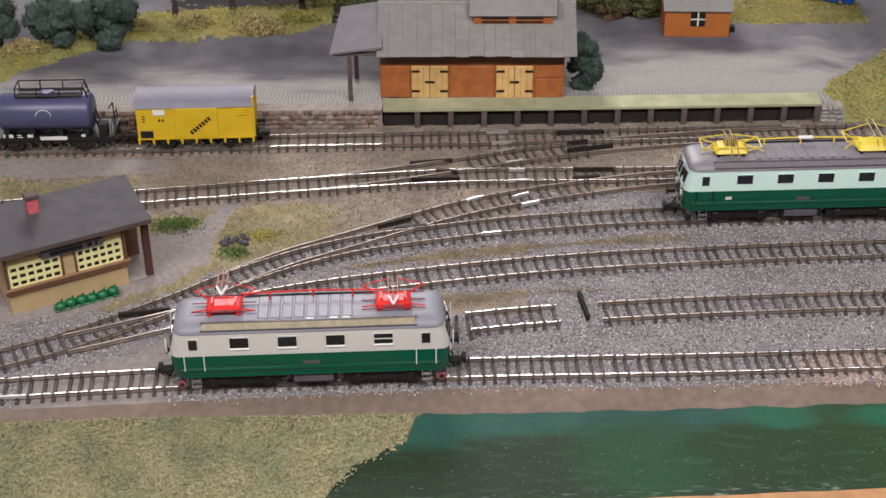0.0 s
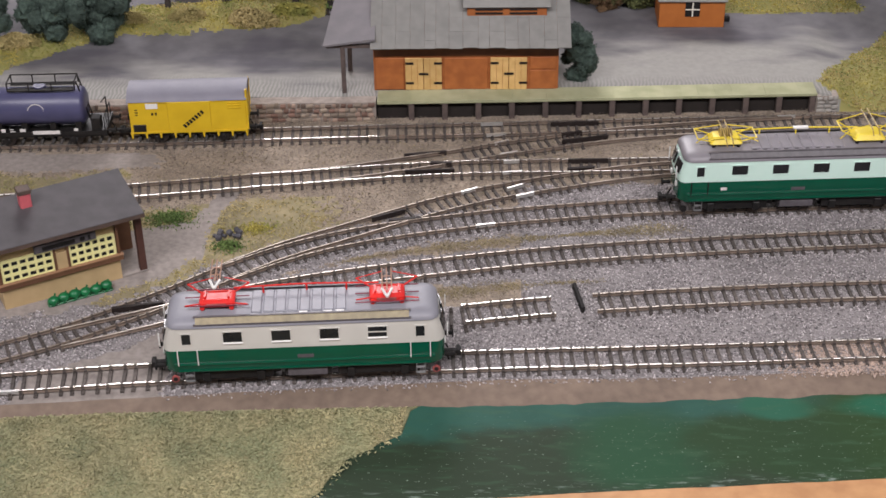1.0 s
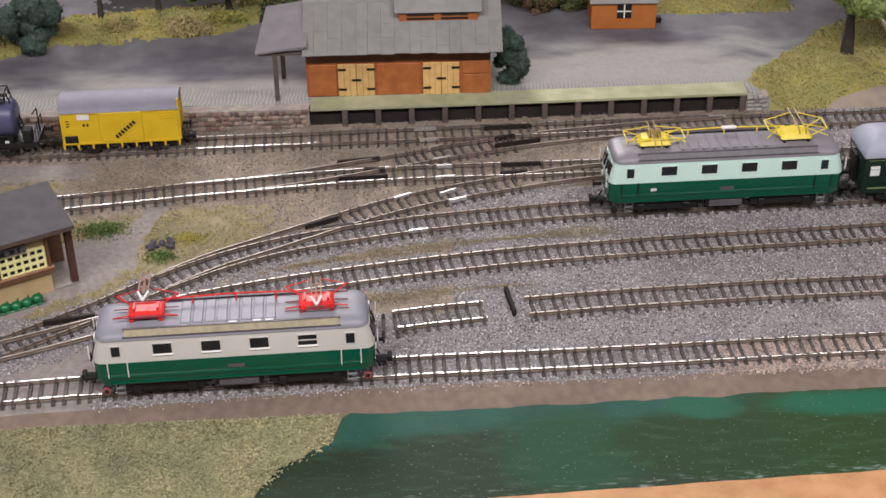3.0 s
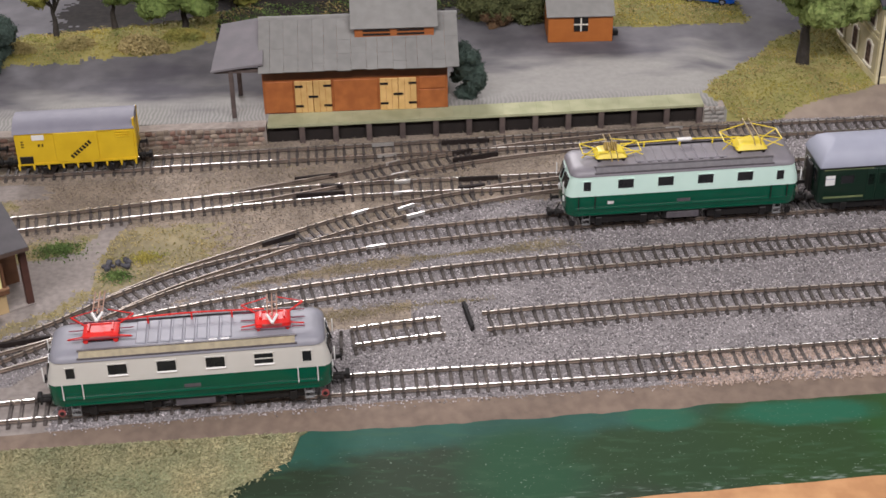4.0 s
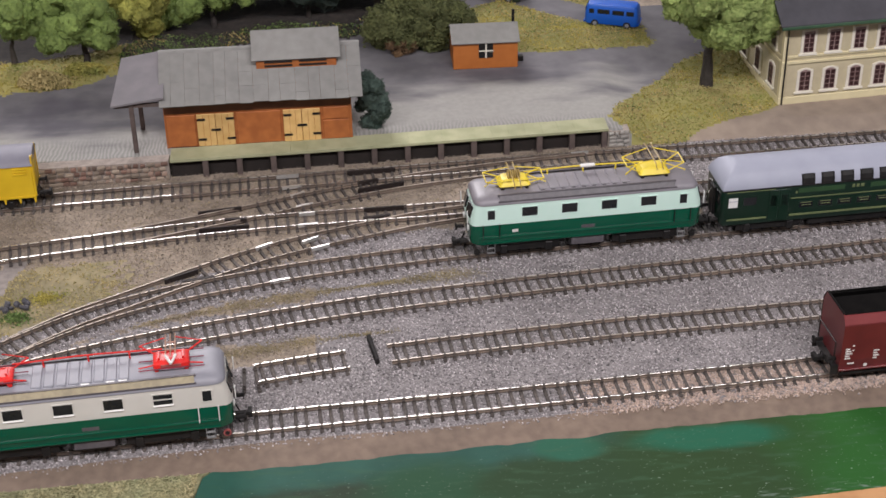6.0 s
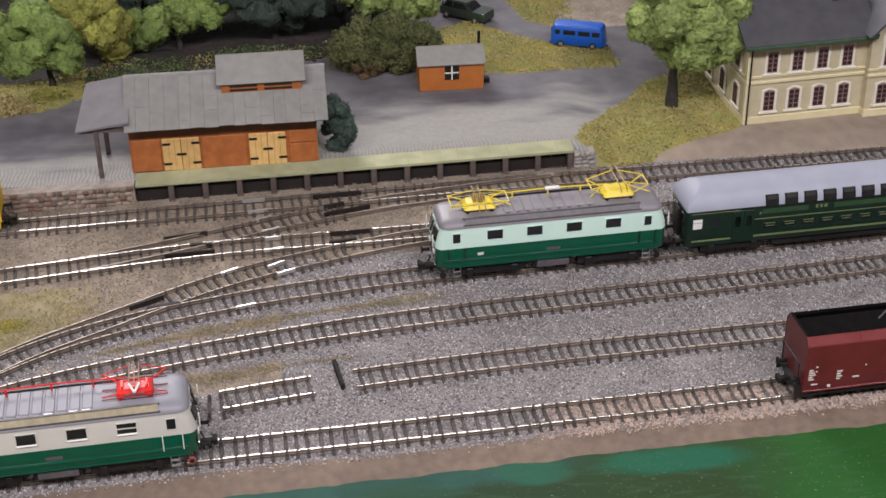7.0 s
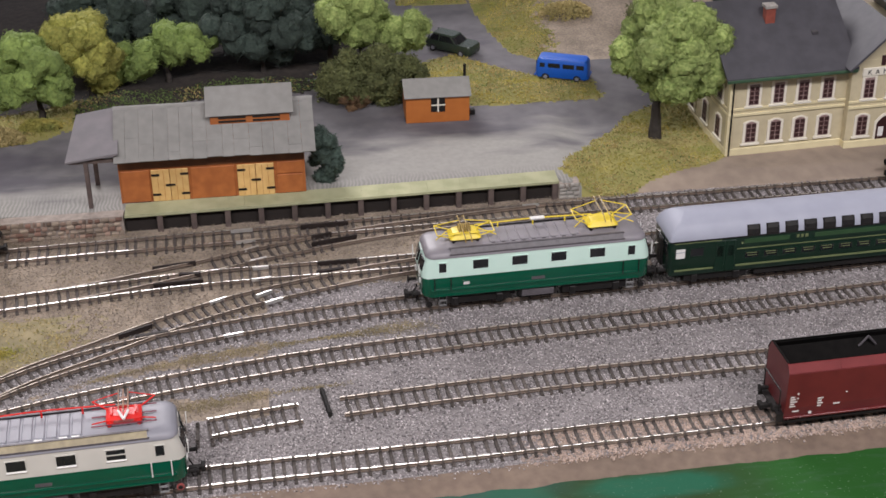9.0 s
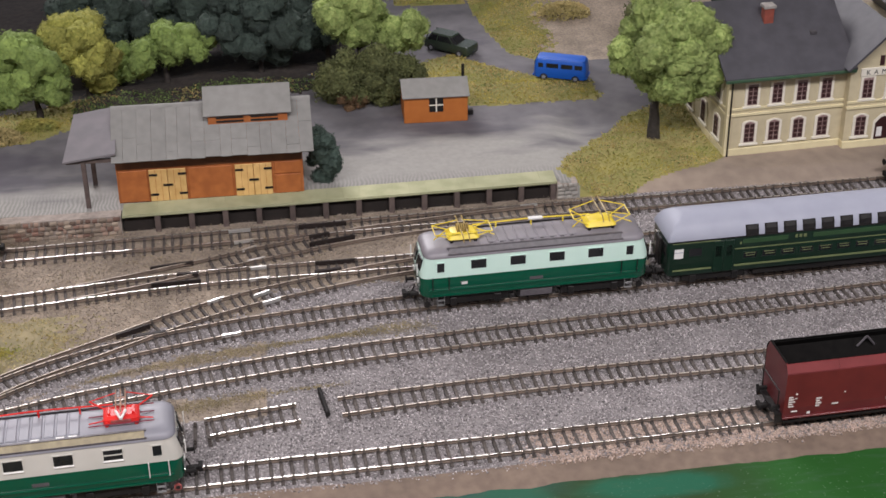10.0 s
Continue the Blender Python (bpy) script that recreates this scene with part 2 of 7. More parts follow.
def flakes(name, pos, size, material, flat=0.5, long=1.0, parent=None):
    """Many small bent leaf-like scraps at given places."""
    n = len(pos)
    d = RNG.normal(size=(n, 3))
    d[:, 2] *= flat
    d /= np.linalg.norm(d, axis=1)[:, None]
    e = np.cross(d, RNG.normal(size=(n, 3)))
    e /= np.linalg.norm(e, axis=1)[:, None] + 1e-9
    sz = (size * RNG.uniform(0.5, 1.4, n))[:, None]
    up = np.cross(d, e) * sz * 0.25
    a, b = d * sz * long, e * sz * 0.5
    v = np.stack([pos - a, pos - b + up, pos + a, pos + b + up], 1).reshape(-1, 3)
    f = (np.array([(0, 1, 2), (0, 2, 3)])[None] + 4 * np.arange(n)[:, None, None]).reshape(-1, 3)
    return from_arrays(name, v, f, material, parent)


def smooth_step(a, b, x):
    t = np.clip((np.asarray(x, float) - a) / (b - a), 0, 1)
    return t * t * (3 - 2 * t)


def wavy(x, y, s=25.0):
    """Cheap waves for uneven borders."""
    return (np.sin(x / s + 1.3 * np.sin(y / s * 0.7)) + np.sin(y / s * 1.7 + 2 * np.sin(x / s * 0.6) + 1.0) + 0.6 * np.sin((x + 1.7 * y) / s * 2.9)) / 2.6


# ---- the lines of the tracks (centre lines, millimetres) ----
def curve(points, step=2.0):
    p = np.array(points, float)
    q = np.vstack([2 * p[0] - p[1], p, 2 * p[-1] - p[-2]])
    out = []
    for i in range(1, len(q) - 2):
        a, b, c, d = q[i - 1 : i + 3]
        for t in np.linspace(0, 1, 12, endpoint=False):
            out.append(0.5 * (2 * b + (c - a) * t + (2 * a - 5 * b + 4 * c - d) * t**2 + (3 * b - a - 3 * c + d) * t**3))
    out = np.array(out + [p[-1]])
    for _ in range(25):
        out[1:-1] = 0.25 * out[:-2] + 0.5 * out[1:-1] + 0.25 * out[2:]
    s = np.r_[0, np.cumsum(np.linalg.norm(np.diff(out, axis=0), axis=1))]
    k = np.linspace(0, s[-1], int(s[-1] / step) + 1)
    return np.stack([np.interp(k, s, out[:, 0]), np.interp(k, s, out[:, 1])], 1)


LINES = {
    "front": curve([(-520, -58), (-400, -42), (-320, -32), (-240, -22), (-160, -12), (-60, -3.5), (40, 3), (100, 6), (166, 9.5), (250, 15), (302, 18), (430, 27), (720, 47)]),
    "siding_stub": curve([(24, 48.5), (50, 53.5), (78, 57.5)]),
    "siding": curve([(103, 61), (138, 65), (173, 68.5), (208, 71.5), (245, 74.5), (315, 78), (390, 82), (453, 86), (720, 104)]),
    "second": curve([(-212, 22), (-185, 33.5), (-157, 46), (-120, 63), (-90, 75), (-40, 89.5), (21, 103), (52, 109), (87, 115), (123, 120), (159, 124), (196, 128), (252, 133), (328, 139), (406, 146), (480, 153), (720, 173)]),
    "third": curve([(-520, -115), (-400, -60), (-300, -17), (-246, 7), (-212, 24), (-181, 46), (-150, 69), (-131, 86), (-98, 110), (-64, 128.5), (-27, 142), (10, 151.5), (47, 160), (85, 166), (122, 171), (160, 175), (240, 180.5), (300, 184), (400, 190), (720, 211)]),
    "crossover": curve([(-124, 93), (-92, 118), (-58, 137.5), (-22, 159), (14, 179), (52, 195), (90, 207), (128, 218), (163, 225), (205, 230)]),
    "fourth": curve([(-520, 131), (-400, 155), (-295, 176), (-250, 184), (-203, 192.5), (-154, 200.5), (-124, 206), (-86, 211.5), (-48, 217.5), (-9, 222.5), (30, 226), (88, 228), (164, 230.5), (250, 236), (330, 241), (720, 262)]),
    "link": curve([(-86, 212), (-50, 221), (-10, 233), (30, 246), (54, 254), (90, 264.5), (131, 275), (172, 281.5), (215, 288), (262, 293)]),
    "rear": curve([(-520, 253), (-315, 263), (-193, 269), (-127, 273.5), (-50, 278), (29, 282), (91, 285.5), (172, 290), (270, 294.5), (368, 298), (460, 302), (535, 305), (720, 315)]),
}
MAIN = {"second": "third", "crossover": "third", "link": "fourth"}


def along(line, x):
    """The track's y and heading at x."""
    p = LINES[line]
    y = float(np.interp(x, p[:, 0], p[:, 1]))
    y1, y2 = (float(np.interp(x + d, p[:, 0], p[:, 1])) for d in (-25, 25))
    return y, math.degrees(math.atan2(y2 - y1, 50))


def on_track(line, x):
    y, turn = along(line, x)
    return at(x, y, 0, turn)


def away(line, pts):
    """How far points lie from a track's centre line."""
    p = LINES[line][::2]
    return np.sqrt(((pts[:, None, :] - p[None]) ** 2).sum(-1).min(1))


def front_edge(x):
    return np.interp(x, [-520, -236, -48, 47, 131, 230, 331, 425, 720], [-68, -39, -21.5, -14, -12, -5.5, -1.5, 5, 26])


def water_edge(x):
    return np.interp(x, [-520, -233, -172, -40, 47, 150, 258, 326, 417, 720], [-72, -47, -42, -36, -33, -27, -20, -17, -13, 5])


def table_front(x):
    """Where the painted river meets the wooden edge."""
    return np.interp(x, [-520, -100, 0, 80, 300, 720], [-165, -124, -113, -104.5, -87, -54])


def quay(x):
    """The front of the platform and of its wall."""
    return np.interp(x, [-520, -42, 74, 158, 281, 720], [288, 300.5, 305, 309, 315, 322])


# ---- ground ----
def sheet(name, xs, ys, height, zone, mats, label, category):
    """One sheet of ground as a fine net, its squares given surfaces by zone."""
    gx, gy = np.meshgrid(xs, ys)
    v = np.stack([gx, gy, height(gx, gy)], -1).reshape(-1, 3)
    w, h = len(xs), len(ys)
    i = (np.arange(h - 1)[:, None] * w + np.arange(w - 1)[None]).ravel()
    f = np.stack([i, i + 1, i + w + 1, i + w], 1)
    ob = from_arrays(name, v, f, mats[0])
    for m in mats[1:]:
        ob.data.materials.append(m)
    c = v[f].mean(1)
    ob.data.polygons.foreach_set("material_index", zone(c[:, 0], c[:, 1]).astype(np.int32))
    ob.data.shade_smooth()
    return tagged(ob, label, category, kind="structure")


def low_zone(x, y):
    """0 ballast, 1 earth, 2 path, 3 turf on the low ground."""
    q = np.stack([x, y], 1)
    wob = wavy(x, y, 14) * 6 + wavy(x, y, 3.1) * 2.5 + RNG.normal(size=len(x)) * 1.6
    near = np.min([away(k, q) for k in ("front", "siding", "second", "third")], axis=0)
    brown = (near > 19 + wob) & (x < 60) & (y > 60) | (y > 205 + wob + 0.02 * x) & (x < 330)
    z = np.where(brown, 1, 0)
    soft = RNG.normal(size=len(x)) * 6
    turf = (x < -66 + wob + soft * 2) & (y > 60) & (away("third", q) > 15 + wob * 0.4 + soft * 0.5) & (away("fourth", q) > 20 + wob) & (y < 190)
    turf &= y > np.interp(x, LINES["third"][:, 0], LINES["third"][:, 1])
    z = np.where(turf, 3, z)
    lens = (x < -215 + wob) & (y > 197 + 0.1 * (x + 260)) & (y < 222 + 0.1 * (x + 240) + wob)
    z = np.where(lens, 3, z)
    dry = (y > 228 + 0.1 * (x + 120)) & (y < 262 + 0.05 * (x + 90)) & (x > -190) & (x < -20 + wob) & (away("rear", q) > 15) & (away("fourth", q) > 13)
    z = np.where(dry, 1, z)
    lane = (np.abs(x - np.interp(y, [80, 125, 146, 158, 172, 185, 205, 240], [-185, -178, -170, -148, -144, -139, -138, -150])) < np.interp(y, [80, 125, 146, 158, 172, 200], [42, 36, 27, 9, 7, 8]) + wob * 0.3) & (y < 197) & (away("third", q) > 27 + wob * 0.6)
    yard = (y < 120) & (y > 42) & (x < -165) & (np.hypot(x + 225, (y - 75) * 0.9) < 75 + wob) & (away("third", q) > 33 + wob * 0.8)
    far = (y > 226 + wob * 0.5 + 0.05 * (x + 250)) & (y < 250) & (x < -190 + wob)
    return np.where(lane | yard | far, 2, z)


XS = np.arange(-520, 722, 3.0)
ground = sheet("ground", XS, np.arange(0, 1.001, 1 / 118.0), lambda u, v: u * 0, lambda x, y: x * 0, [BALLAST, EARTH, PATHM, TURF], "grey ballast and brown earth between the model tracks", "ground")
co = np.empty(len(ground.data.vertices) * 3, np.float32)
ground.data.vertices.foreach_get("co", co)
co = co.reshape(-1, 3).astype(float) / MM
low, high = front_edge(co[:, 0]), quay(co[:, 0]) + 14
co[:, 1] = low + (high - low) * co[:, 1]
co[:, 2] = -3.9 + 0.35 * wavy(co[:, 0], co[:, 1], 9)
ground.data.vertices.foreach_set("co", (co * MM).astype(np.float32).ravel())
cen = np.array([tuple(p.center) for p in ground.data.polygons]) / MM
ground.data.polygons.foreach_set("material_index", low_zone(cen[:, 0], cen[:, 1]).astype(np.int32))
ground.data.update()


def yard_material():
    """Worn asphalt that turns to pale gravel and fan cobbles towards the platform."""
    m = mk("worn_yard", (0.165, 0.158, 0.168), (0.12, 0.115, 0.125), 60, 0.85, 0.15, wear=0.2)
    nt = m.node_tree
    b = nt.nodes["Principled BSDF"]
    old = b.inputs["Base Color"].links[0].from_socket
    tc = nt.nodes.new("ShaderNodeTexCoord")
    sep = nt.nodes.new("ShaderNodeSeparateXYZ")
    nt.links.new(tc.outputs["Object"], sep.inputs[0])

    def node(kind, *links, **sets):
        n = nt.nodes.new(kind)
        for key, value in sets.items():
            n.inputs[key].default_value = value
        for k, s in links:
            nt.links.new(s, n.inputs[k])
        return n

    def ranged(s, lo, hi, a=0.0, c=1.0):
        n = node("ShaderNodeMapRange", (0, s))
        n.interpolation_type = "SMOOTHSTEP"
        for k, v in ((1, lo), (2, hi), (3, a), (4, c)):
            n.inputs[k].default_value = v
        return n.outputs[0]

    def calc(op, p, q):
        n = nt.nodes.new("ShaderNodeMath")
        n.operation = op
        for k, s in enumerate((p, q)):
            if isinstance(s, (int, float)):
                n.inputs[k].default_value = s
            else:
                nt.links.new(s, n.inputs[k])
        return n.outputs[0]

    mp = node("ShaderNodeMapping", (0, tc.outputs["Object"]))
    mp.inputs["Scale"].default_value = (0.45, 1.3, 1)
    streak = node("ShaderNodeTexNoise", (0, mp.outputs[0]), Scale=26.0, Detail=4.0).outputs[0]
    fine = node("ShaderNodeTexNoise", (0, tc.outputs["Object"]), Scale=240.0, Detail=4.0).outputs[0]
    limit = ranged(sep.outputs[0], 0.0, 0.2, 0.345, 0.4)
    d = calc("SUBTRACT", calc("ADD", sep.outputs[1], calc("MULTIPLY", calc("SUBTRACT", streak, 0.5), 0.14)), limit)
    pale = ranged(d, -0.022, 0.028, 1.0, 0.0)
    gravel = node("ShaderNodeMix", (0, fine))
    gravel.data_type = "RGBA"
    gravel.inputs[6].default_value, gravel.inputs[7].default_value = (0.27, 0.262, 0.245, 1), (0.37, 0.36, 0.335, 1)
    wave = nt.nodes.new("ShaderNodeTexWave")
    wave.wave_type, wave.bands_direction = "BANDS", "X"
    wave.inputs["Scale"].default_value, wave.inputs["Distortion"].default_value, wave.inputs["Detail"].default_value, wave.inputs["Detail Scale"].default_value = 110.0, 9.0, 1.0, 0.5
    nt.links.new(tc.outputs["Object"], wave.inputs["Vector"])
    cobble = node("ShaderNodeMix")
    cobble.data_type = "RGBA"
    cobble.blend_type = "MULTIPLY"
    nt.links.new(calc("MULTIPLY", ranged(sep.outputs[1], 0.35, 0.325), 0.3), cobble.inputs[0])
    nt.links.new(gravel.outputs[2], cobble.inputs[6])
    nt.links.new(wave.outputs["Color"], cobble.inputs[7])
    dark = node("ShaderNodeMix", (0, ranged(streak, 0.5, 0.68, 0.0, 0.6)), (6, old))
    dark.data_type = "RGBA"
    nt.links.new(old, dark.inputs[6])
    nt.links.new(ranged(streak, 0.5, 0.68, 0.0, 0.6), dark.inputs[0])
    dark.inputs[7].default_value = (0.085, 0.078, 0.098, 1)
    out = node("ShaderNodeMix")
    out.data_type = "RGBA"
    nt.links.new(pale, out.inputs[0])
    nt.links.new(dark.outputs[2], out.inputs[6])
    nt.links.new(cobble.outputs[2], out.inputs[7])
    nt.links.new(out.outputs[2], b.inputs["Base Color"])
    return m


YARDM = yard_material()


def yard_height(x, y):
    s = smooth_step(283, 322, x) * (1 - smooth_step(405, 470, y))
    right = -3.2 + 6 * smooth_step(315, 338, y)
    mound = 6.5 * np.exp(-(((x - 352) / 42) ** 2) - (((y - 372) / 30) ** 2))
    h = 11 * (1 - s) + right * s + mound
    edge = np.interp(x, [-520, -336, -318, -284, -244, -176, -123, -97, -62, 0, 120], [330, 345, 372, 398, 419, 425, 439, 454, 480, 505, 515])
    strip = smooth_step(0, 14, y - edge) * (1 - smooth_step(45, 62, y - edge)) * (x < 120)
    h = h + strip * (3.5 + 3 * wavy(x, y, 15))
    hill = smooth_step(575, 690, y) * smooth_step(255, 330, x) * 14
    verge = (1 - np.clip(np.hypot((x - 280) / 55, (y - 488) / 22), 0, 1)) * 7
    return h + hill + verge + 0.25 * wavy(x, y, 11)


def yard_zone(x, y):
    """0 asphalt, 1 pale gravel, 2 turf, 3 station paving, 4 dry earth, 5 woodland floor darkened as tree shade."""
    wob = wavy(x, y, 16) * 7 + wavy(x, y, 4) * 3 + RNG.normal(size=len(x)) * 1.8
    z = np.zeros(len(x), int)
    edge = np.interp(x, [-520, -336, -318, -284, -244, -176, -123, -97, -62, 0, 120], [330, 345, 372, 398, 419, 425, 439, 454, 480, 505, 515])
    strip = (y > edge + wob * 0.7) & (y < edge + np.interp(x, [-90, -40, 100], [58, 24, 20]) + wob) & (x < 235)
    z = np.where(strip, 2, z)
    z = np.where((z == 0) & (y > edge + 22 + wob) & (x > -225 + wob * 2) & (x < 168 + wob), 5, z)
    border = np.interp(y, [312, 330, 336, 364, 402, 432, 470], [300, 287, 286, 300, 331, 356, 420])
    mound = (x > border + wob * 0.5) & (x < np.interp(y, [312, 340, 356, 470], [345, 395, 424, 424])) & (y < 465)
    z = np.where(mound, 2, z)
    z = np.where((x >= np.interp(y, [312, 325, 345, 356], [338, 350, 405, 423])) & (y < 375), 3, z)
    z = np.where((x > 424) & (y > 370) & (y < 520), 4, z)
    verge = (y > 462 + wob * 0.3) & (y < np.interp(x, [200, 235, 246, 290, 340], [560, 578, 560, 522, 505])) & (x > 190) & (x < 345 + wob)
    z = np.where(verge, 2, z)
    hill = (y > np.interp(x, [262, 270, 283, 310, 370, 420], [690, 625, 572, 550, 547, 600])) & (x > 262)
    z = np.where(hill, np.where(x > 320 + wob * 2, 4, 2), z)
    z = np.where((x > 190) & (x < 260) & (y > 705), 2, z)
    return z


yard = sheet("yard", XS, np.arange(0, 1.001, 1 / 160.0), lambda u, v: u * 0, lambda x, y: x * 0, [YARDM, GRAVEL, TURF_YARD, PAVING, EARTH, WOOD_SHADE], "grey asphalt goods yard with pale gravel and grass", "yard")
co = np.empty(len(yard.data.vertices) * 3, np.float32)
yard.data.vertices.foreach_get("co", co)
co = co.reshape(-1, 3).astype(float) / MM
first = co[:, 1] < 1e-9
low = quay(co[:, 0]) + np.where(co[:, 0] < 281, 9, 0)
co[:, 1] = low + (790 - low) * co[:, 1] ** 1.15
co[:, 2] = yard_height(co[:, 0], co[:, 1])
co[first, 2] = -5
yard.data.vertices.foreach_set("co", (co * MM).astype(np.float32).ravel())
cen = np.array([tuple(p.center) for p in yard.data.polygons]) / MM
kinds = yard_zone(cen[:, 0], cen[:, 1])
# the verge behind the shed takes the dark tree-shade colour too
kinds = np.where((kinds == 2) & (cen[:, 0] > -95) & (cen[:, 0] < 130) & (cen[:, 1] > 430), 5, kinds)
yard.data.polygons.foreach_set("material_index", kinds.astype(np.int32))
yard.data.update()

# brown bank that falls to the painted river
bm = bmesh.new()
rows = []
for i, x in enumerate(np.arange(-520, 721, 6.0)):
    a, b = float(front_edge(x)), float(water_edge(x)) + 1.2 * float(wavy(x, 0 * x, 7))
    rows.append([bm.verts.new((x, a + (b - a) * t, -3.6 - 3.2 * t + 0.5 * math.sin(math.pi * t) + 0.25 * float(wavy(x, t * 40, 6)))) for t in (-0.12, 0, 0.2, 0.45, 0.7, 0.9, 1.04)])
for p, q in zip(rows[:-1], rows[1:]):
    for j in range(len(p) - 1):
        bm.faces.new((p[j], p[j + 1], q[j + 1], q[j]))
bank = tagged(put("bank", bm, BANK, smooth=True), "brown painted bank along the front track", "bank", kind="structure")


def water_material():
    """Painted water: teal by the bank, dark green further out, brighter green downstream, with pale brush strokes."""
    m = mk("painted_water", (0.027, 0.085, 0.064), (0.021, 0.068, 0.052), 40, 0.65, 0.3, wear=0.2, spec=0.15)
    nt = m.node_tree
    b = nt.nodes["Principled BSDF"]
    old = b.inputs["Base Color"].links[0].from_socket
    tc = nt.nodes.new("ShaderNodeTexCoord")
    sep = nt.nodes.new("ShaderNodeSeparateXYZ")
    nt.links.new(tc.outputs["Object"], sep.inputs[0])

    def blotch(scale, sx, sy, detail=3):
        mp = nt.nodes.new("ShaderNodeMapping")
        mp.inputs["Scale"].default_value = (sx, sy, 1)
        n = nt.nodes.new("ShaderNodeTexNoise")
        n.inputs["Scale"].default_value, n.inputs["Detail"].default_value = scale, detail
        nt.links.new(tc.outputs["Object"], mp.inputs[0])
        nt.links.new(mp.outputs[0], n.inputs["Vector"])
        return n.outputs[0]

    def calc(op, p, q):
        n = nt.nodes.new("ShaderNodeMath")
        n.operation = op
        for k, s in enumerate((p, q)):
            if isinstance(s, (int, float)):
                n.inputs[k].default_value = s
            else:
                nt.links.new(s, n.inputs[k])
        return n.outputs[0]

    def ranged(s, lo, hi):
        n = nt.nodes.new("ShaderNodeMapRange")
        n.interpolation_type = "SMOOTHSTEP"
        n.inputs[1].default_value, n.inputs[2].default_value = lo, hi
        nt.links.new(s, n.inputs[0])
        return n.outputs[0]

    def over(base, factor, colour):
        n = nt.nodes.new("ShaderNodeMix")
        n.data_type = "RGBA"
        nt.links.new(factor, n.inputs[0])
        nt.links.new(base, n.inputs[6])
        n.inputs[7].default_value = (*colour, 1)
        return n.outputs[2]

    depth = calc("SUBTRACT", calc("MULTIPLY", sep.outputs[0], 0.085), sep.outputs[1])
    ragged = calc("ADD", depth, calc("MULTIPLY", calc("SUBTRACT", blotch(30, 1, 1.5, 5), 0.5), 0.05))
    col = over(old, ranged(ragged, 0.049, 0.068), (0.026, 0.041, 0.024))

    def pool(cx, cy, rx, ry, soft):
        """A soft-edged patch of brushed paint."""
        dx = calc("DIVIDE", calc("SUBTRACT", sep.outputs[0], cx), rx)
        dy = calc("DIVIDE", calc("SUBTRACT", sep.outputs[1], cy), ry)
        d = calc("ADD", calc("ADD", calc("MULTIPLY", dx, dx), calc("MULTIPLY", dy, dy)), calc("MULTIPLY", calc("SUBTRACT", blotch(38, 1, 1.3, 5), 0.5), 1.6))
        return calc("SUBTRACT", 1.0, ranged(d, 1 - soft, 1 + soft))

    col = over(col, pool(0.122, -0.068, 0.040, 0.032, 0.7), (0.02, 0.064, 0.031))
    col = over(col, pool(0.225, -0.062, 0.085, 0.030, 0.5), (0.022, 0.048, 0.020))
    col = over(col, pool(0.197, -0.031, 0.020, 0.011, 0.5), (0.022, 0.098, 0.06))
    east = calc("ADD", sep.outputs[0], calc("MULTIPLY", calc("SUBTRACT", blotch(14, 1, 1), 0.5), 0.06))
    col = over(col, ranged(east, 0.21, 0.25), (0.024, 0.052, 0.018))
    col = over(col, ranged(east, 0.30, 0.345), (0.020, 0.088, 0.017))
    col = over(col, pool(0.277, -0.030, 0.044, 0.011, 0.6), (0.016, 0.10, 0.056))
    col = over(col, calc("MULTIPLY", ranged(blotch(900, 0.5, 1.2, 2), 0.68, 0.75), ranged(depth, 0.03, 0.075)), (0.24, 0.30, 0.25))
    brush = calc("MULTIPLY", ranged(blotch(130, 0.45, 1.8, 6), 0.5, 0.75), 0.4)
    col = over(col, brush, (0.045, 0.10, 0.055))
    front = calc("SUBTRACT", calc("MULTIPLY", sep.outputs[0], 0.078), sep.outputs[1])
    rim = calc("MULTIPLY", ranged(blotch(240, 0.4, 2.0, 6), 0.54, 0.72), ranged(front, 0.098, 0.109))
    col = over(col, rim, (0.20, 0.25, 0.22))
    nt.links.new(col, b.inputs["Base Color"])
    return m


WATER = water_material()
bm = bmesh.new()
rows = [[bm.verts.new((x, float(water_edge(x)) + 3 - t * (float(water_edge(x)) + 3 - float(table_front(x)) + 0.5), -6.5)) for t in (0, 0.33, 0.66, 1)] for x in np.arange(-520, 721, 20.0)]
for p, q in zip(rows[:-1], rows[1:]):
    for j in range(3):
        bm.faces.new((p[j], p[j + 1], q[j + 1], q[j]))
tagged(put("water", bm, WATER), "painted river in teal and dark green with pale strokes", "water", kind="structure")

# straw field beside the river
bm = bmesh.new()
rows = []
for x in np.arange(-520, 1, 4.0):
    a = float(water_edge(x)) + 1.0
    reach = np.interp(x, [-70, -50, -44, -30, -12, -8, -5, 0], [124, 108, 94, 72, 59, 54, 20, 1])
    b = min(a - 1.5, -36 - (reach - 36)) + 3.0 * float(wavy(x, 0 * x, 3.5)) + 2.5 * float(wavy(x, 0 * x, 9))
    rows.append([bm.verts.new((x, a + (b - a) * t, -6.0 + 0.6 * math.sin(math.pi * min(t * 4, 1) / 2) + 0.3 * float(wavy(x, t * 60, 8)) - (0.9 if t == 1 else 0))) for t in np.linspace(0, 1, 14)])
for p, q in zip(rows[:-1], rows[1:]):
    for j in range(13):
        bm.faces.new((p[j], p[j + 1], q[j + 1], q[j]))
tagged(put("field", bm, FIELD, smooth=True), "straw-coloured field of scattered fibres", "field", kind="structure")
n = 52000
p = np.stack([RNG.uniform(-330, -2, n), RNG.uniform(-126, -30, n)], 1)
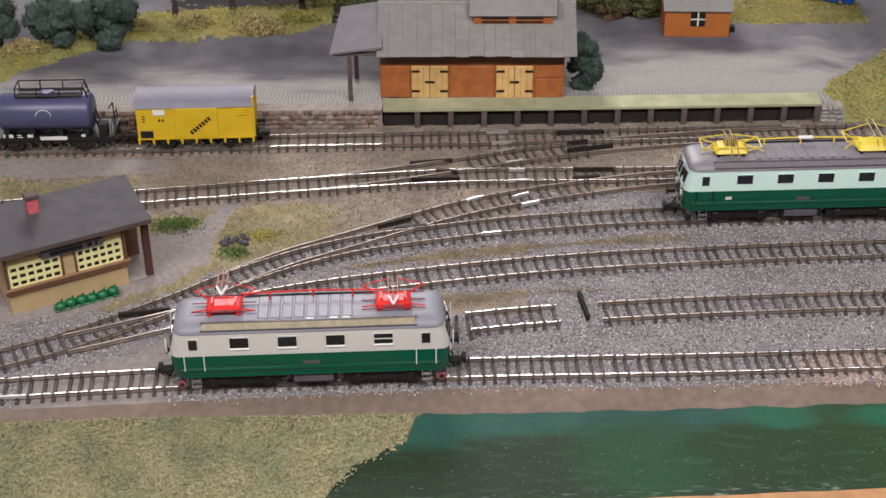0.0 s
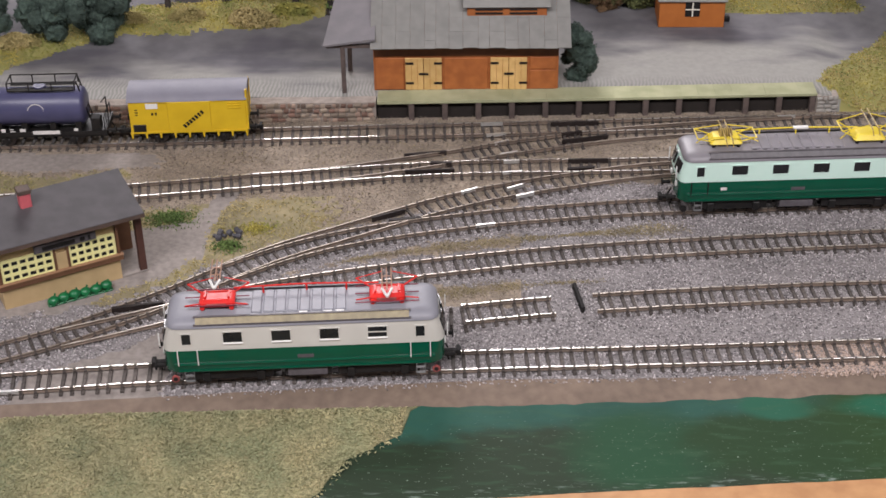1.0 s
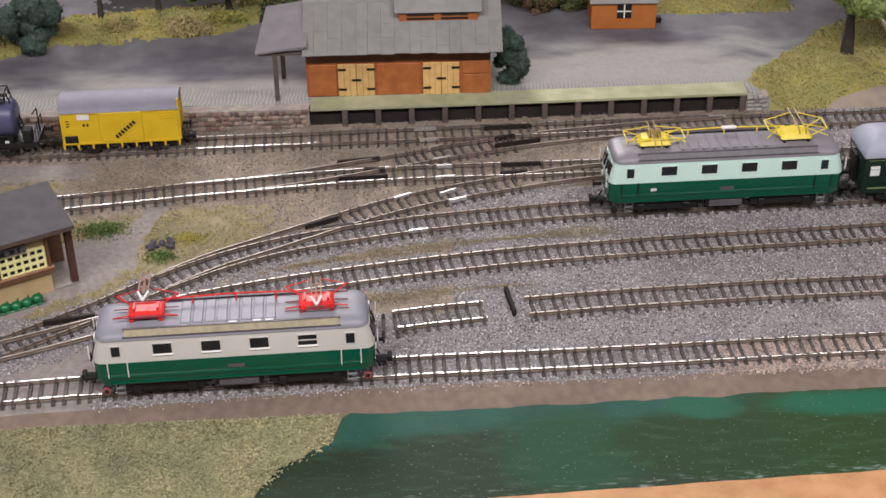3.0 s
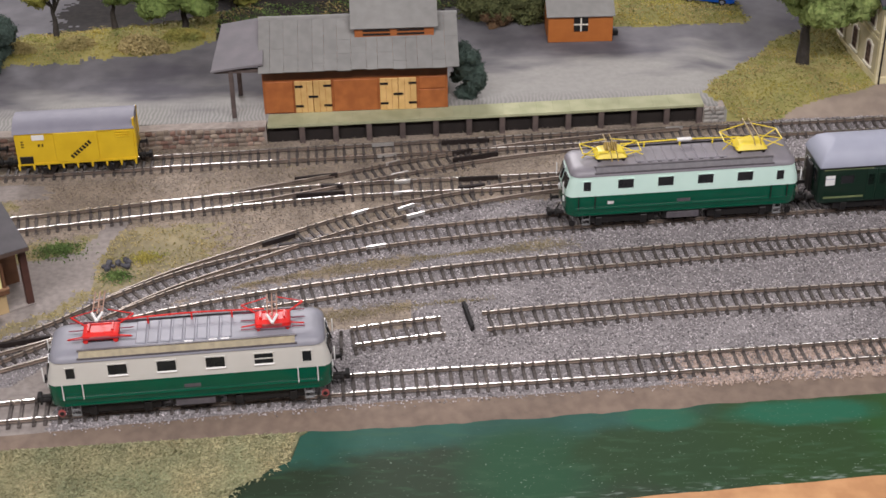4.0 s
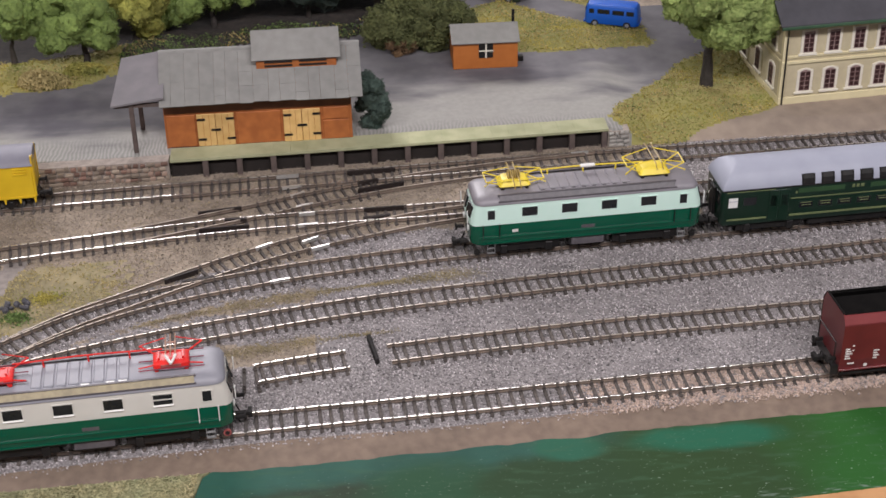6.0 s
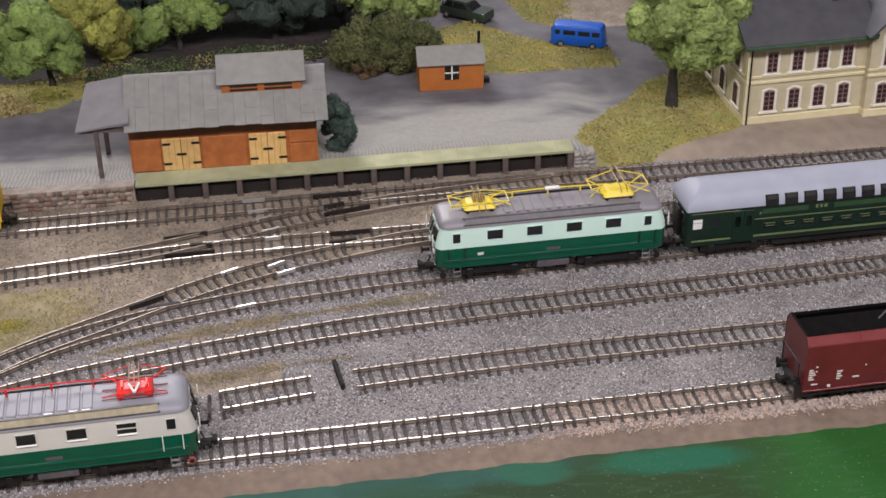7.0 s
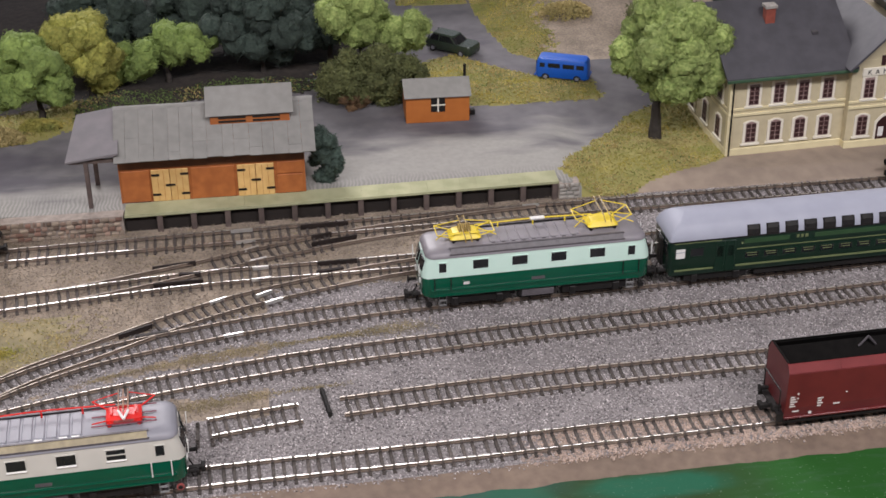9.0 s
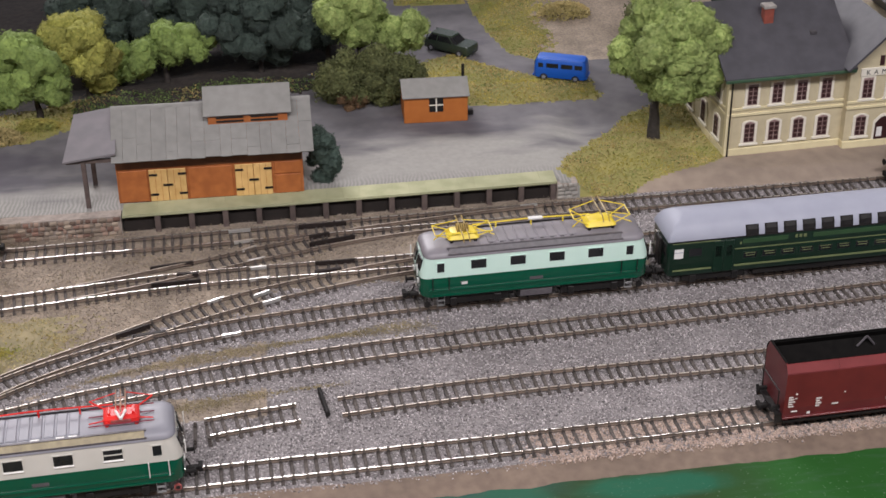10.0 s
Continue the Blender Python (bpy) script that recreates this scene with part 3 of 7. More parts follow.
reach = np.interp(p[:, 0], [-70, -50, -44, -30, -12, -8, -5, 0], [124, 108, 94, 72, 59, 54, 20, 1])
p = p[(p[:, 1] < water_edge(p[:, 0])) & (p[:, 1] > -reach + RNG.normal(size=len(p)) * 4 - 1)]
tagged(flakes("straw_scatter", np.c_[p, -5.1 + RNG.uniform(-0.2, 0.6, len(p))], 0.72, STRAW, flat=0.18, long=1.5), "pale straw fibres strewn over the field", "straw", kind="stuff")

# wooden edge of the layout table
bm = bmesh.new()
rows = [[bm.verts.new((x, y, z)) for y, z in ((float(table_front(x)) + 0.8 + 0.5 * float(wavy(x, 0 * x, 9)), -6.2), (float(table_front(x)) - 0.8 + 0.5 * float(wavy(x, 0 * x, 9)), -4.6), (-190 + 0.05 * x, -4.6), (-192 + 0.05 * x, -6), (-192 + 0.05 * x, -60))] for x in np.arange(-520, 721, 8.0)]
for p, q in zip(rows[:-1], rows[1:]):
    for j in range(4):
        bm.faces.new((p[j], p[j + 1], q[j + 1], q[j]))
tagged(put("table_edge", bm, EDGEWOOD), "orange-brown wooden edge of the layout table", "table edge", kind="structure")
tagged(put("baseboard", boxes((-530, 730, -180, 800, -60, -9)), EDGEWOOD), "wooden baseboard under the model landscape", "baseboard", kind="structure")

# loose ballast
n = 210000
p = np.stack([RNG.uniform(-330, 640, n), RNG.uniform(-36, 322, n)], 1)
p = p[(p[:, 1] > front_edge(p[:, 0]) + RNG.normal(size=len(p)) * 1.5) & (p[:, 1] < quay(p[:, 0]) + 6)]
zone = low_zone(p[:, 0], p[:, 1])
grey = p[zone == 0]
tagged(stones("ballast", grey, -3.55 + RNG.uniform(-0.3, 0.35, len(grey)), 0.74, STONE), "loose grey ballast stones between the sleepers", "ballast", kind="stuff")
sandy = p[(zone == 0) & (RNG.random(len(p)) < smooth_step(195, 235, p[:, 0])) & (p[:, 1] < np.interp(p[:, 0], LINES["front"][:, 0], LINES["front"][:, 1]) + 11)]
sandy = np.vstack([sandy + RNG.normal(size=sandy.shape) * 0.7 for _ in range(4)])
tagged(stones("sand", sandy + RNG.normal(size=sandy.shape) * 0.3, -3.25 + RNG.uniform(-0.2, 0.3, len(sandy)), 0.6, SANDY), "pale pinkish sand strewn along the front track", "sand", kind="stuff")
brown = p[(zone == 1) & (RNG.random(len(p)) < 0.8)]
tagged(stones("grit", brown, -3.2 + RNG.uniform(-0.4, 0.45, len(brown)), 0.5, GRIT), "fine brown grit on the bare earth", "grit", kind="stuff")

# turf on the low ground
turf = p[(zone == 3)]
turf = np.vstack([turf + RNG.normal(size=turf.shape) * 0.8 for _ in range(2)])
dense = wavy(turf[:, 0] + 40, turf[:, 1], 10) + RNG.normal(size=len(turf)) * 0.8 > 0.35
turf = turf[dense]
half = wavy(turf[:, 0], turf[:, 1] + 9, 12) + RNG.normal(size=len(turf)) * 0.5 > np.where(turf[:, 1] > 190, 0.3, -0.55)
for nm, sel, mt, lab in (("dry_grass", half, FLAKE_DRY, "dry yellow-brown model grass beside the tracks"), ("low_grass", ~half, FLAKE_PALE, "olive model grass beside the tracks")):
    q = turf[sel]
    tagged(flakes(nm, np.c_[q, -3.4 + RNG.uniform(0, 0.8, len(q))], 0.8, mt, flat=0.6), lab, "grass", kind="stuff")
scant = p[(zone == 1) & (p[:, 1] > 90) & (RNG.random(len(p)) < 0.16) & (wavy(p[:, 0], p[:, 1], 13) > 0.05)]
tagged(flakes("sparse_grass", np.c_[scant, -3.3 + RNG.uniform(0, 0.4, len(scant))], 0.75, FLAKE_MOSS, flat=0.4), "sparse dry grass strewn over brown earth", "grass", kind="stuff")


def mid_grass(name, lo, hi, x0, x1, width, count, label):
    """A thin strip of dry moss and grass half way between two tracks."""
    x = RNG.uniform(x0, x1, count)
    ya, yb = (np.interp(x, LINES[k][:, 0], LINES[k][:, 1]) for k in (lo, hi))
    y = (ya + yb) / 2 + RNG.normal(size=count) * width * (0.6 + 0.4 * np.sin(x / 19.0))
    keep = (wavy(x, y, 17) + RNG.normal(size=count) * 0.5 > -0.25) & (RNG.random(count) < np.minimum((x - x0) / 25, (x1 - x) / 25))
    q = np.c_[x, y, -3.4 + RNG.uniform(0, 0.6, count)][keep]
    tagged(flakes(name, q, 0.6, FLAKE_MOSS, flat=0.5), label, "grass", kind="stuff")


mid_grass("strip_grass", "third", "second", -60, 175, 4.2, 8000, "thin strip of dry olive moss between two tracks")
mid_grass("strip_moss", "second", "siding_stub", -10, 112, 4.0, 4500, "thin strip of dry moss beside the cut-off siding")


def tuft(x, y, rx, ry, h, n, mt, label):
    a, r = RNG.uniform(0, 2 * np.pi, n), np.minimum(np.abs(RNG.normal(size=n)) * 0.62, 1.6)
    q = np.stack([x + rx * r * np.cos(a), y + ry * r * np.sin(a), -3.5 + h * np.clip(1 - r * r, 0.08, 1) * RNG.random(n)], 1)
    return tagged(flakes("grass_tuft", q, 0.9, mt, flat=1.3), label, "grass tuft", kind="stuff")


tuft(-171, 161, 17, 10, 3, 1700, FLAKE_GREEN, "bright green grass tuft beside the path")
tuft(-128, 127, 10, 7, 3, 900, FLAKE_GREEN, "bright green grass tuft near a stone heap")
tuft(-112, 148, 17, 9, 2, 700, FLAKE, "olive grass tuft beside the path")

# turf on the yard's verges
n = 260000
p = np.stack([RNG.uniform(-420, 440, n), RNG.uniform(312, 720, n)], 1)
p = p[(yard_zone(p[:, 0], p[:, 1]) == 2)]
w = wavy(p[:, 0], p[:, 1], 12) + RNG.normal(size=len(p)) * 0.45
w = np.where(np.hypot((p[:, 0] - 377) / 26, (p[:, 1] - 383) / 11) < 1 + 0.2 * RNG.normal(size=len(p)), 0.5, w)
# only the darker green behind the shed, as shading from the trees
w = w + 1.7 * ((p[:, 0] > -95) & (p[:, 0] < 130) & (p[:, 1] > 430))
for nm, sel, mt, lab in (("verge_grass", w < 0.1, FLAKE, "coarse olive-yellow grass on the verges"), ("dry_verge_grass", (w >= 0.1) & (w < 0.75), FLAKE_DRY, "coarse dry straw-coloured grass on the verges"), ("green_verge_grass", w >= 1.1, FLAKE_GREEN, "darker green grass scraps on the verges"), ("ochre_verge_grass", (w >= 0.75) & (w < 1.1), FLAKE_OCHRE, "ochre dead grass on the verges")):
    q = p[sel]
    tagged(flakes(nm, np.c_[q, yard_height(q[:, 0], q[:, 1]) + RNG.uniform(0, 2.0, len(q)) + 0.8 * wavy(q[:, 0], q[:, 1], 4)], 0.85, mt, flat=0.8), lab, "grass", kind="stuff")


# ---- tracks ----
RAIL_SECTION = [(-0.95, -2.3), (0.95, -2.3), (0.95, -1.95), (0.3, -1.6), (0.3, -0.75), (0.55, -0.5), (0.52, -0.12), (0.38, 0), (-0.38, 0), (-0.52, -0.12), (-0.55, -0.5), (-0.3, -0.75), (-0.3, -1.6), (-0.95, -1.95)]


def rail_bm(path, off):
    bm = bmesh.new()
    tan = np.gradient(path, axis=0)
    tan /= np.linalg.norm(tan, axis=1)[:, None]
    nor = np.stack([-tan[:, 1], tan[:, 0]], 1)
    rings = []
    for c, nn in zip(path, nor):
        rings.append([bm.verts.new((c[0] + nn[0] * (off + u), c[1] + nn[1] * (off + u), z)) for u, z in RAIL_SECTION])
    k = len(RAIL_SECTION)
    for a, b in zip(rings[:-1], rings[1:]):
        for i in range(k):
            f = bm.faces.new((a[i], a[(i + 1) % k], b[(i + 1) % k], b[i]))
            f.material_index = 0 if i in (6, 7, 8) else 1
    bm.faces.new(rings[0][::-1])
    bm.faces.new(rings[-1])
    return bm


sleeper_proto = None
fix_proto = None
TRACK_LABELS = {
    "front": "straight front track with brown sleepers and steel rails",
    "siding_stub": "short cut-off piece of siding half sunk in ballast",
    "siding": "siding track ending at a dark stop bar",
    "second": "curving second track with weathered rails",
    "third": "curving third track that carries a passenger train",
    "crossover": "crossover track between two turnouts",
    "fourth": "shiny fourth track leading into a turnout",
    "link": "diverging link track with shiny rail ends",
    "rear": "rear track running past the loading platform",
}
for key, path in LINES.items():
    tr = thing("railway_track", Matrix(), TRACK_LABELS[key], "track", "model railway tracks")
    main = MAIN.get(key)
    gap = away(main, path) if main else np.full(len(path), 99.0)
    if key == "link":
        gap = np.minimum(gap, away("rear", path))
    if key == "crossover":
        gap = np.minimum(gap, away("fourth", path))
    ok = gap > 1.6
    rail_path = path[ok]
    dz = -0.06 if main else 0.0
    for off in (-8.6, 8.6):
        r = put("rail", rail_bm(rail_path, off), [RAIL if key in ("front", "fourth", "rear", "siding_stub") else RAIL_DULL if key in ("crossover", "third", "link") else RAIL_PALE, RAIL_SIDE], tr)
        r.location.z = dz * MM
    s = np.r_[0, np.cumsum(np.linalg.norm(np.diff(path, axis=0), axis=1))]
    tan = np.gradient(path, axis=0)
    for k, d in enumerate(np.arange(3.0, s[-1], 6.9)):
        i = int(np.searchsorted(s, d))
        if i >= len(path) or gap[i] < 17 or path[i][0] < -345 or path[i][0] > 640:
            continue
        m = at(path[i][0], path[i][1], 0, math.degrees(math.atan2(tan[i][1], tan[i][0])) + random.uniform(-1, 1))
        if sleeper_proto is None:
            bm = boxes((-1.05, 1.05, -12.4, 12.4, -4.4, -2.5, 0.25))
            for yy in (-8.6, 8.6):
                for side in (-1, 1):
                    box(bm, -0.8, 0.8, yy + side * 0.9 - 0.5, yy + side * 0.9 + 0.5, -2.6, -1.2)
                box(bm, -0.7, 0.7, yy - 0.6, yy + 0.6, -0.5, 0.07)
            sleeper_proto = put("sleeper", bm, SLEEPER, tr)
            sleeper_proto.matrix_basis = m
        else:
            shared("sleeper", sleeper_proto, m, tr)

# loose sleepers and the stop bar of the siding
for x, y, turn in ((10, 43, 6), (17, 44.5, 2), (24.5, 45.5, 8)):
    o = shared("loose_sleeper", sleeper_proto, at(x, y, 0.4, turn), None)
    tagged(o, "loose dark sleeper lying without rails in ballast", "sleeper", "loose sleepers")
o = tagged(put("stop_bar", boxes((-1.15, 1.15, -13.5, 13.5, -4, 0.5, 0.3)), BLACK), "dark wooden stop bar across the end of a siding", "stop bar")
o.matrix_basis = at(93.5, 67.5, 0, 9)

# black turnout pieces and bright bars added as rail glints, from end to end
FROGS = [(-37, 157, -16, 168, 2.2), (-26, 154, -5, 158, 3.6), (-20, 243, 10, 248, 2.0), (-1, 232, 14, 231, 3.4), (-18, 220, 16, 222, 1.8), (85, 291, 120, 293, 1.8), (92, 274, 107, 278, 2.8), (92, 264, 125, 272, 1.8), (95, 236, 123, 237, 1.8), (94, 223, 113, 226, 3.4), (-187, 52, -157, 59, 3.0)]
for x0, y0, x1, y1, w in FROGS:
    l = math.hypot(x1 - x0, y1 - y0) / 2
    bm = bmesh.new()
    stack(bm, [(plan(l, w * 0.4, 0.5), -3.2), (plan(l, w * 0.4, 0.5), 0.15), (plan(l - 0.6, w * 0.4 - 0.3, 0.25), 0.35)])
    o = put("turnout_frog", bm, FROGM)
    o.matrix_basis = at((x0 + x1) / 2, (y0 + y1) / 2, 0, math.degrees(math.atan2(y1 - y0, x1 - x0)))
    tagged(o, "black plastic frog piece of a turnout", "turnout frog", "turnout pieces")
# white glints on the rails, built as small bars of bright metal
GLINTS = [(31, 148, 44, 151), (21, 191, 32, 197), (52, 196, 63, 202), (58, 186, 70, 191), (44, 260, 54, 265), (48, 244, 60, 248), (34, 290, 50, 291), (38, 273, 52, 275), (49, 218, 63, 220), (50, 234, 61, 235), (251, 302, 264, 303), (-237, -30, -222, -28.5)]
for x0, y0, x1, y1 in GLINTS:
    l = math.hypot(x1 - x0, y1 - y0) / 2
    bm = bmesh.new()
    stack(bm, [(plan(l, 0.8, 0.3), -2.2), (plan(l, 0.8, 0.3), 0.1), (plan(l - 0.2, 0.65, 0.3), 0.2)])
    o = put("rail_glint", bm, POLISHED)
    o.matrix_basis = at((x0 + x1) / 2, (y0 + y1) / 2, 0, math.degrees(math.atan2(y1 - y0, x1 - x0)))
    tagged(o, "short bright metal bar added as a glint on the rail", "rail joint", "polished rail joints")


# ---- rolling stock ----
STAY = mk("dark_red_stay", (0.22, 0.03, 0.05), (0.15, 0.03, 0.05), 200, 0.45)
STEPM = mk("grey_step", (0.20, 0.20, 0.20), (0.14, 0.14, 0.14), 200, 0.5)
RED_CAP = mk("faded_red", (0.42, 0.10, 0.09), (0.25, 0.07, 0.07), 500, 0.5)
wheel_proto = {}


def wheelset(parent, x, r=5.3):
    """An axle with two wheels under a bogie or a frame."""
    if r not in wheel_proto:
        bm = bmesh.new()
        for s in (-1, 1):
            disc(bm, (0, s * 8.2, r), (0, 1, 0), r, 1.6, 18)
            disc(bm, (0, s * 7.2, r), (0, 1, 0), r + 0.7, 0.6, 18)
            disc(bm, (0, s * 9.2, r), (0, 1, 0), r * 0.45, 0.6, 10)
        rod(bm, (0, -8, r), (0, 8, r), 1.0)
        o = put("wheelset", bm, WHEELM, parent)
        wheel_proto[r] = o
        o.location = (x * MM, 0, 0)
        return o
    return shared("wheelset", wheel_proto[r], at(x, 0), parent)


def bogie(parent, x, base=30.0):
    bm = bmesh.new()
    for s in (-1, 1):
        box(bm, x - base / 2 - 7, x + base / 2 + 7, s * 13.2 - 1.0, s * 13.2 + 1.0, 3.6, 9.5, 0.4)
        for k in (-1, 1):
            box(bm, x + k * base / 2 - 2.2, x + k * base / 2 + 2.2, s * 14.4 - 0.9, s * 14.4 + 0.9, 2.6, 8.6, 0.4)
            rod(bm, (x + k * base / 4, s * 12.6, 3), (x + k * base / 4, s * 12.6, 8), 1.3)
            box(bm, x + k * (base / 2 + 5.5) - 0.6, x + k * (base / 2 + 5.5) + 0.6, s * 10 - 0.8, s * 10 + 0.8, 1.5, 6)
    box(bm, x - 5, x + 5, -11, 11, 5, 9)
    put("bogie", bm, UNDER, parent)
    for k in (-1, 1):
        wheelset(parent, x + k * base / 2)


def buffers(parent, end, z=11.5, plate=True):
    """Two buffers, a hook coupling and hoses on one end."""
    s = 1 if end > 0 else -1
    for y in (-10, 10):
        bm = bmesh.new()
        rod(bm, (end, y, z), (end + s * 5, y, z), 1.2, 8)
        disc(bm, (end + s * 5.4, y, z), (1, 0, 0), 2.5, 0.7, 14)
        put("buffer", bm, BLACK, parent)
    bm = boxes((min(end, end + s * 8), max(end, end + s * 8), -1.6, 1.6, 5, 7.4, 0.4))
    box(bm, *sorted((end + s * 7, end + s * 9.5)), -3, 3, 4.6, 8.4, 0.4)
    rod(bm, (end + s * 0.3, 4.5, 10), (end + s * 2.4, 5.4, 4.5), 0.45)
    rod(bm, (end + s * 0.3, -4.5, 10), (end + s * 2.4, -5.4, 4.5), 0.45)
    put("coupling", bm, BLACK, parent)


def marks(parent, rows, y, name="lettering", material=None):
    """Rows of small plain bars on a side wall: x, z, width, height."""
    bm = bmesh.new()
    for x, z, w, h in rows:
        box(bm, x, x + w, y - 0.12, y + 0.02, z, z + h)
    return put(name, bm, material or MARK, parent)


def window(parent, x, z, w, h, y, frame_mat, pane_mat, bar=False, sill=None):
    """A framed window on a long side; y is the wall, negative towards the front."""
    s = -1 if y < 0 else 1
    bm = bmesh.new()
    t = 0.5
    for b in ((x - w / 2 - t, x + w / 2 + t, z - h / 2 - t, z - h / 2), (x - w / 2 - t, x + w / 2 + t, z + h / 2, z + h / 2 + t), (x - w / 2 - t, x - w / 2, z - h / 2, z + h / 2), (x + w / 2, x + w / 2 + t, z - h / 2, z + h / 2)):
        box(bm, b[0], b[1], *sorted((y - s * 0.2, y + s * 0.28)), b[2], b[3])
    if bar:
        box(bm, x - w / 2, x + w / 2, *sorted((y - s * 0.2, y + s * 0.3)), z - 0.35, z + 0.35)
    f = put("window", bm, frame_mat, parent)
    put("pane", boxes((x - w / 2, x + w / 2, *sorted((y - s * 0.2, y + s * 0.1)), z - h / 2, z + h / 2)), pane_mat, f)
    if sill:
        put("sill", boxes((x - w / 2 - 0.4, x + w / 2 + 0.4, *sorted((y, y + s * 0.8)), z - h / 2 - 1.1, z - h / 2 - 0.2, 0.2)), sill, f)
    return f


def locomotive(line, x, upper, roofm, grille, pantom, raised, label):
    e = thing("electric_locomotive", on_track(line, x), label, "locomotive", "model electric locomotives")
    a, b = 77.5, 17.0
    bm = bmesh.new()
    stack(bm, [(plan(a - 2.0, b - 0.8, 6), 10.2), (plan(a - 0.6, b - 0.2, 6), 11.6), (plan(a, b, 6), 25.2)], (True, False))
    put("lower_body", bm, LOCO_GREEN, e, "green lower body", True)
    bm = bmesh.new()
    stack(bm, [(plan(a, b, 6), 25.2), (plan(a - 0.6, b, 6), 30), (plan(a - 3.2, b - 0.3, 6.5), 39.8)], (False, False))
    put("upper_body", bm, upper, e, "pale upper body", True)
    bm = bmesh.new()
    stack(bm, [(plan(a - 2.9, b + 0.1, 6.5), 39.8), (plan(a - 3.0, b, 6.5), 40.8), (plan(a - 4.2, b - 1.3, 6.5), 42.8), (plan(a - 7.0, b - 3.6, 6), 44.1), (plan(a - 11, b - 7, 5), 44.7), (plan(a - 20, 4, 3), 45.1)], (False, True))
    put("roof", bm, roofm, e, "grey rounded roof", True)
    # stripe, skirt line and gutter
    bm = boxes((-a + 6, a - 6, -b - 0.6, -b + 0.1, 15.7, 16.5), (-a + 6, a - 6, b - 0.1, b + 0.6, 15.7, 16.5), (-a + 8, a - 8, -b - 0.5, -b + 0.1, 11.6, 12.3), (-a + 8, a - 8, b - 0.1, b + 0.5, 11.6, 12.3))
    box(bm, -a + 5, a - 5, -b - 0.3, -b + 0.1, 24.9, 25.4)
    put("stripe", bm, LOCO_GREEN, e)
    # side windows
    for s in (-1, 1):
        for i in range(4):
            window(e, -38.5 + 26.3 * i, 33.6, 10.2, 6.6, s * (b - 0.05), upper, WINDOW_DARK, bar=(i == 3 and not raised), sill=None if raised else WHITEP)
        for k in (-1, 1):
            window(e, k * 63.8, 33.0, 4.8, 6.8, s * (b - 0.05), upper, WINDOW_DARK)
            bm = bmesh.new()
            for d in (-5.4, 5.4):
                rod(bm, (k * 63.8 + d, s * (b + 0.7), 16), (k * 63.8 + d, s * (b + 0.7), 26), 0.32)
            put("handrail", bm, WHITEP if not raised else UNDER, e)
            bm = boxes(*[(k * 63.8 - 2.5, k * 63.8 + 2.5, *sorted((s * (b - 1.2), s * (b + 0.4))), z, z + 0.5) for z in (4.4, 8.0)])
            for d in (-2.4, 2.4):
                rod(bm, (k * 63.8 + d, s * b, 4.4), (k * 63.8 + d, s * b, 11.5), 0.26)
            put("step", bm, STEPM, e)
    # cab ends
    for k in (-1, 1):
        for y in (-7, 7):
            bm = bmesh.new()
            stack(bm, [(plan(0.7, 4.9, 0.5), -4.0), (plan(0.7, 4.9, 0.5), 4.0)])
            o = put("windscreen", bm, WINDOW_DARK, e)
            o.matrix_basis = pose(k * (a - 1.3) * MM, y * 1.05 * MM, 33.4 * MM, 0, k * -14, k * (7 if y > 0 else -7))
            bm = bmesh.new()
            rod(bm, (k * (a + 0.1), y * 1.15, 21.5), (k * (a + 0.1), y * 1.15, 21.6), 0.1)
            disc(bm, (k * (a - 0.1), y * 1.2, 20.5), (1, 0, 0), 2.0, 1.4, 12)
            put("headlight", bm, WHITEP, e)
            bm = bmesh.new()
            pts = [(k * (a + 1.4), y * 1.9 + 1.1 * math.cos(w) * 0.6, 31 + 4.6 * math.sin(w)) for w in np.linspace(0, 2 * math.pi, 13)]
            for p, q in zip(pts[:-1], pts[1:]):
                rod(bm, p, q, 0.3, 5)
            put("end_handrail", bm, WHITEP, e)
            bm = disc(bmesh.new(), (k * 72.5, y * 1.9, 4.2), (0, 1, 0), 2.2, 1.0, 12)
            cap = put("sand_box", bm, RED_CAP if not raised else UNDER, e)
            put("sand_hole", disc(bmesh.new(), (k * 72.5, y * 1.9 + (0.3 if y > 0 else -0.3), 4.2), (0, 1, 0), 1.3, 1.0, 12), UNDER, cap)
        buffers(e, k * a)
        bogie(e, k * 40)
    put("underframe", boxes((-70, 70, -11, 11, 8.6, 11.6), (-12, 14, -14.5, 14.5, 4.2, 11.4, 0.8), (-30, -14, -13, 13, 6, 11.2, 0.5)), UNDER, e)
    put("air_tank", boxes((-10, 12, -15.6, -14.6, 4.6, 9.8, 0.5)), GRILLE_DARK, e)
    # vents along the roof edge
    for s in (-1, 1):
        bm = bmesh.new()
        sec = [(s * 15.4, 41.8), (s * 16.7, 42.1), (s * 14.5, 44.9), (s * 12.8, 45.0)]
        sweep(bm, sec, -58, 58)
        put("roof_vent", bm, grille, e)
        bm = boxes((-59, 59, *sorted((s * 15.8, s * 17.1)), 41.6, 42.3), (-59, 59, *sorted((s * 12.6, s * 13.9)), 44.7, 45.4))
        put("vent_rim", bm, GRILLE_DARK, e)
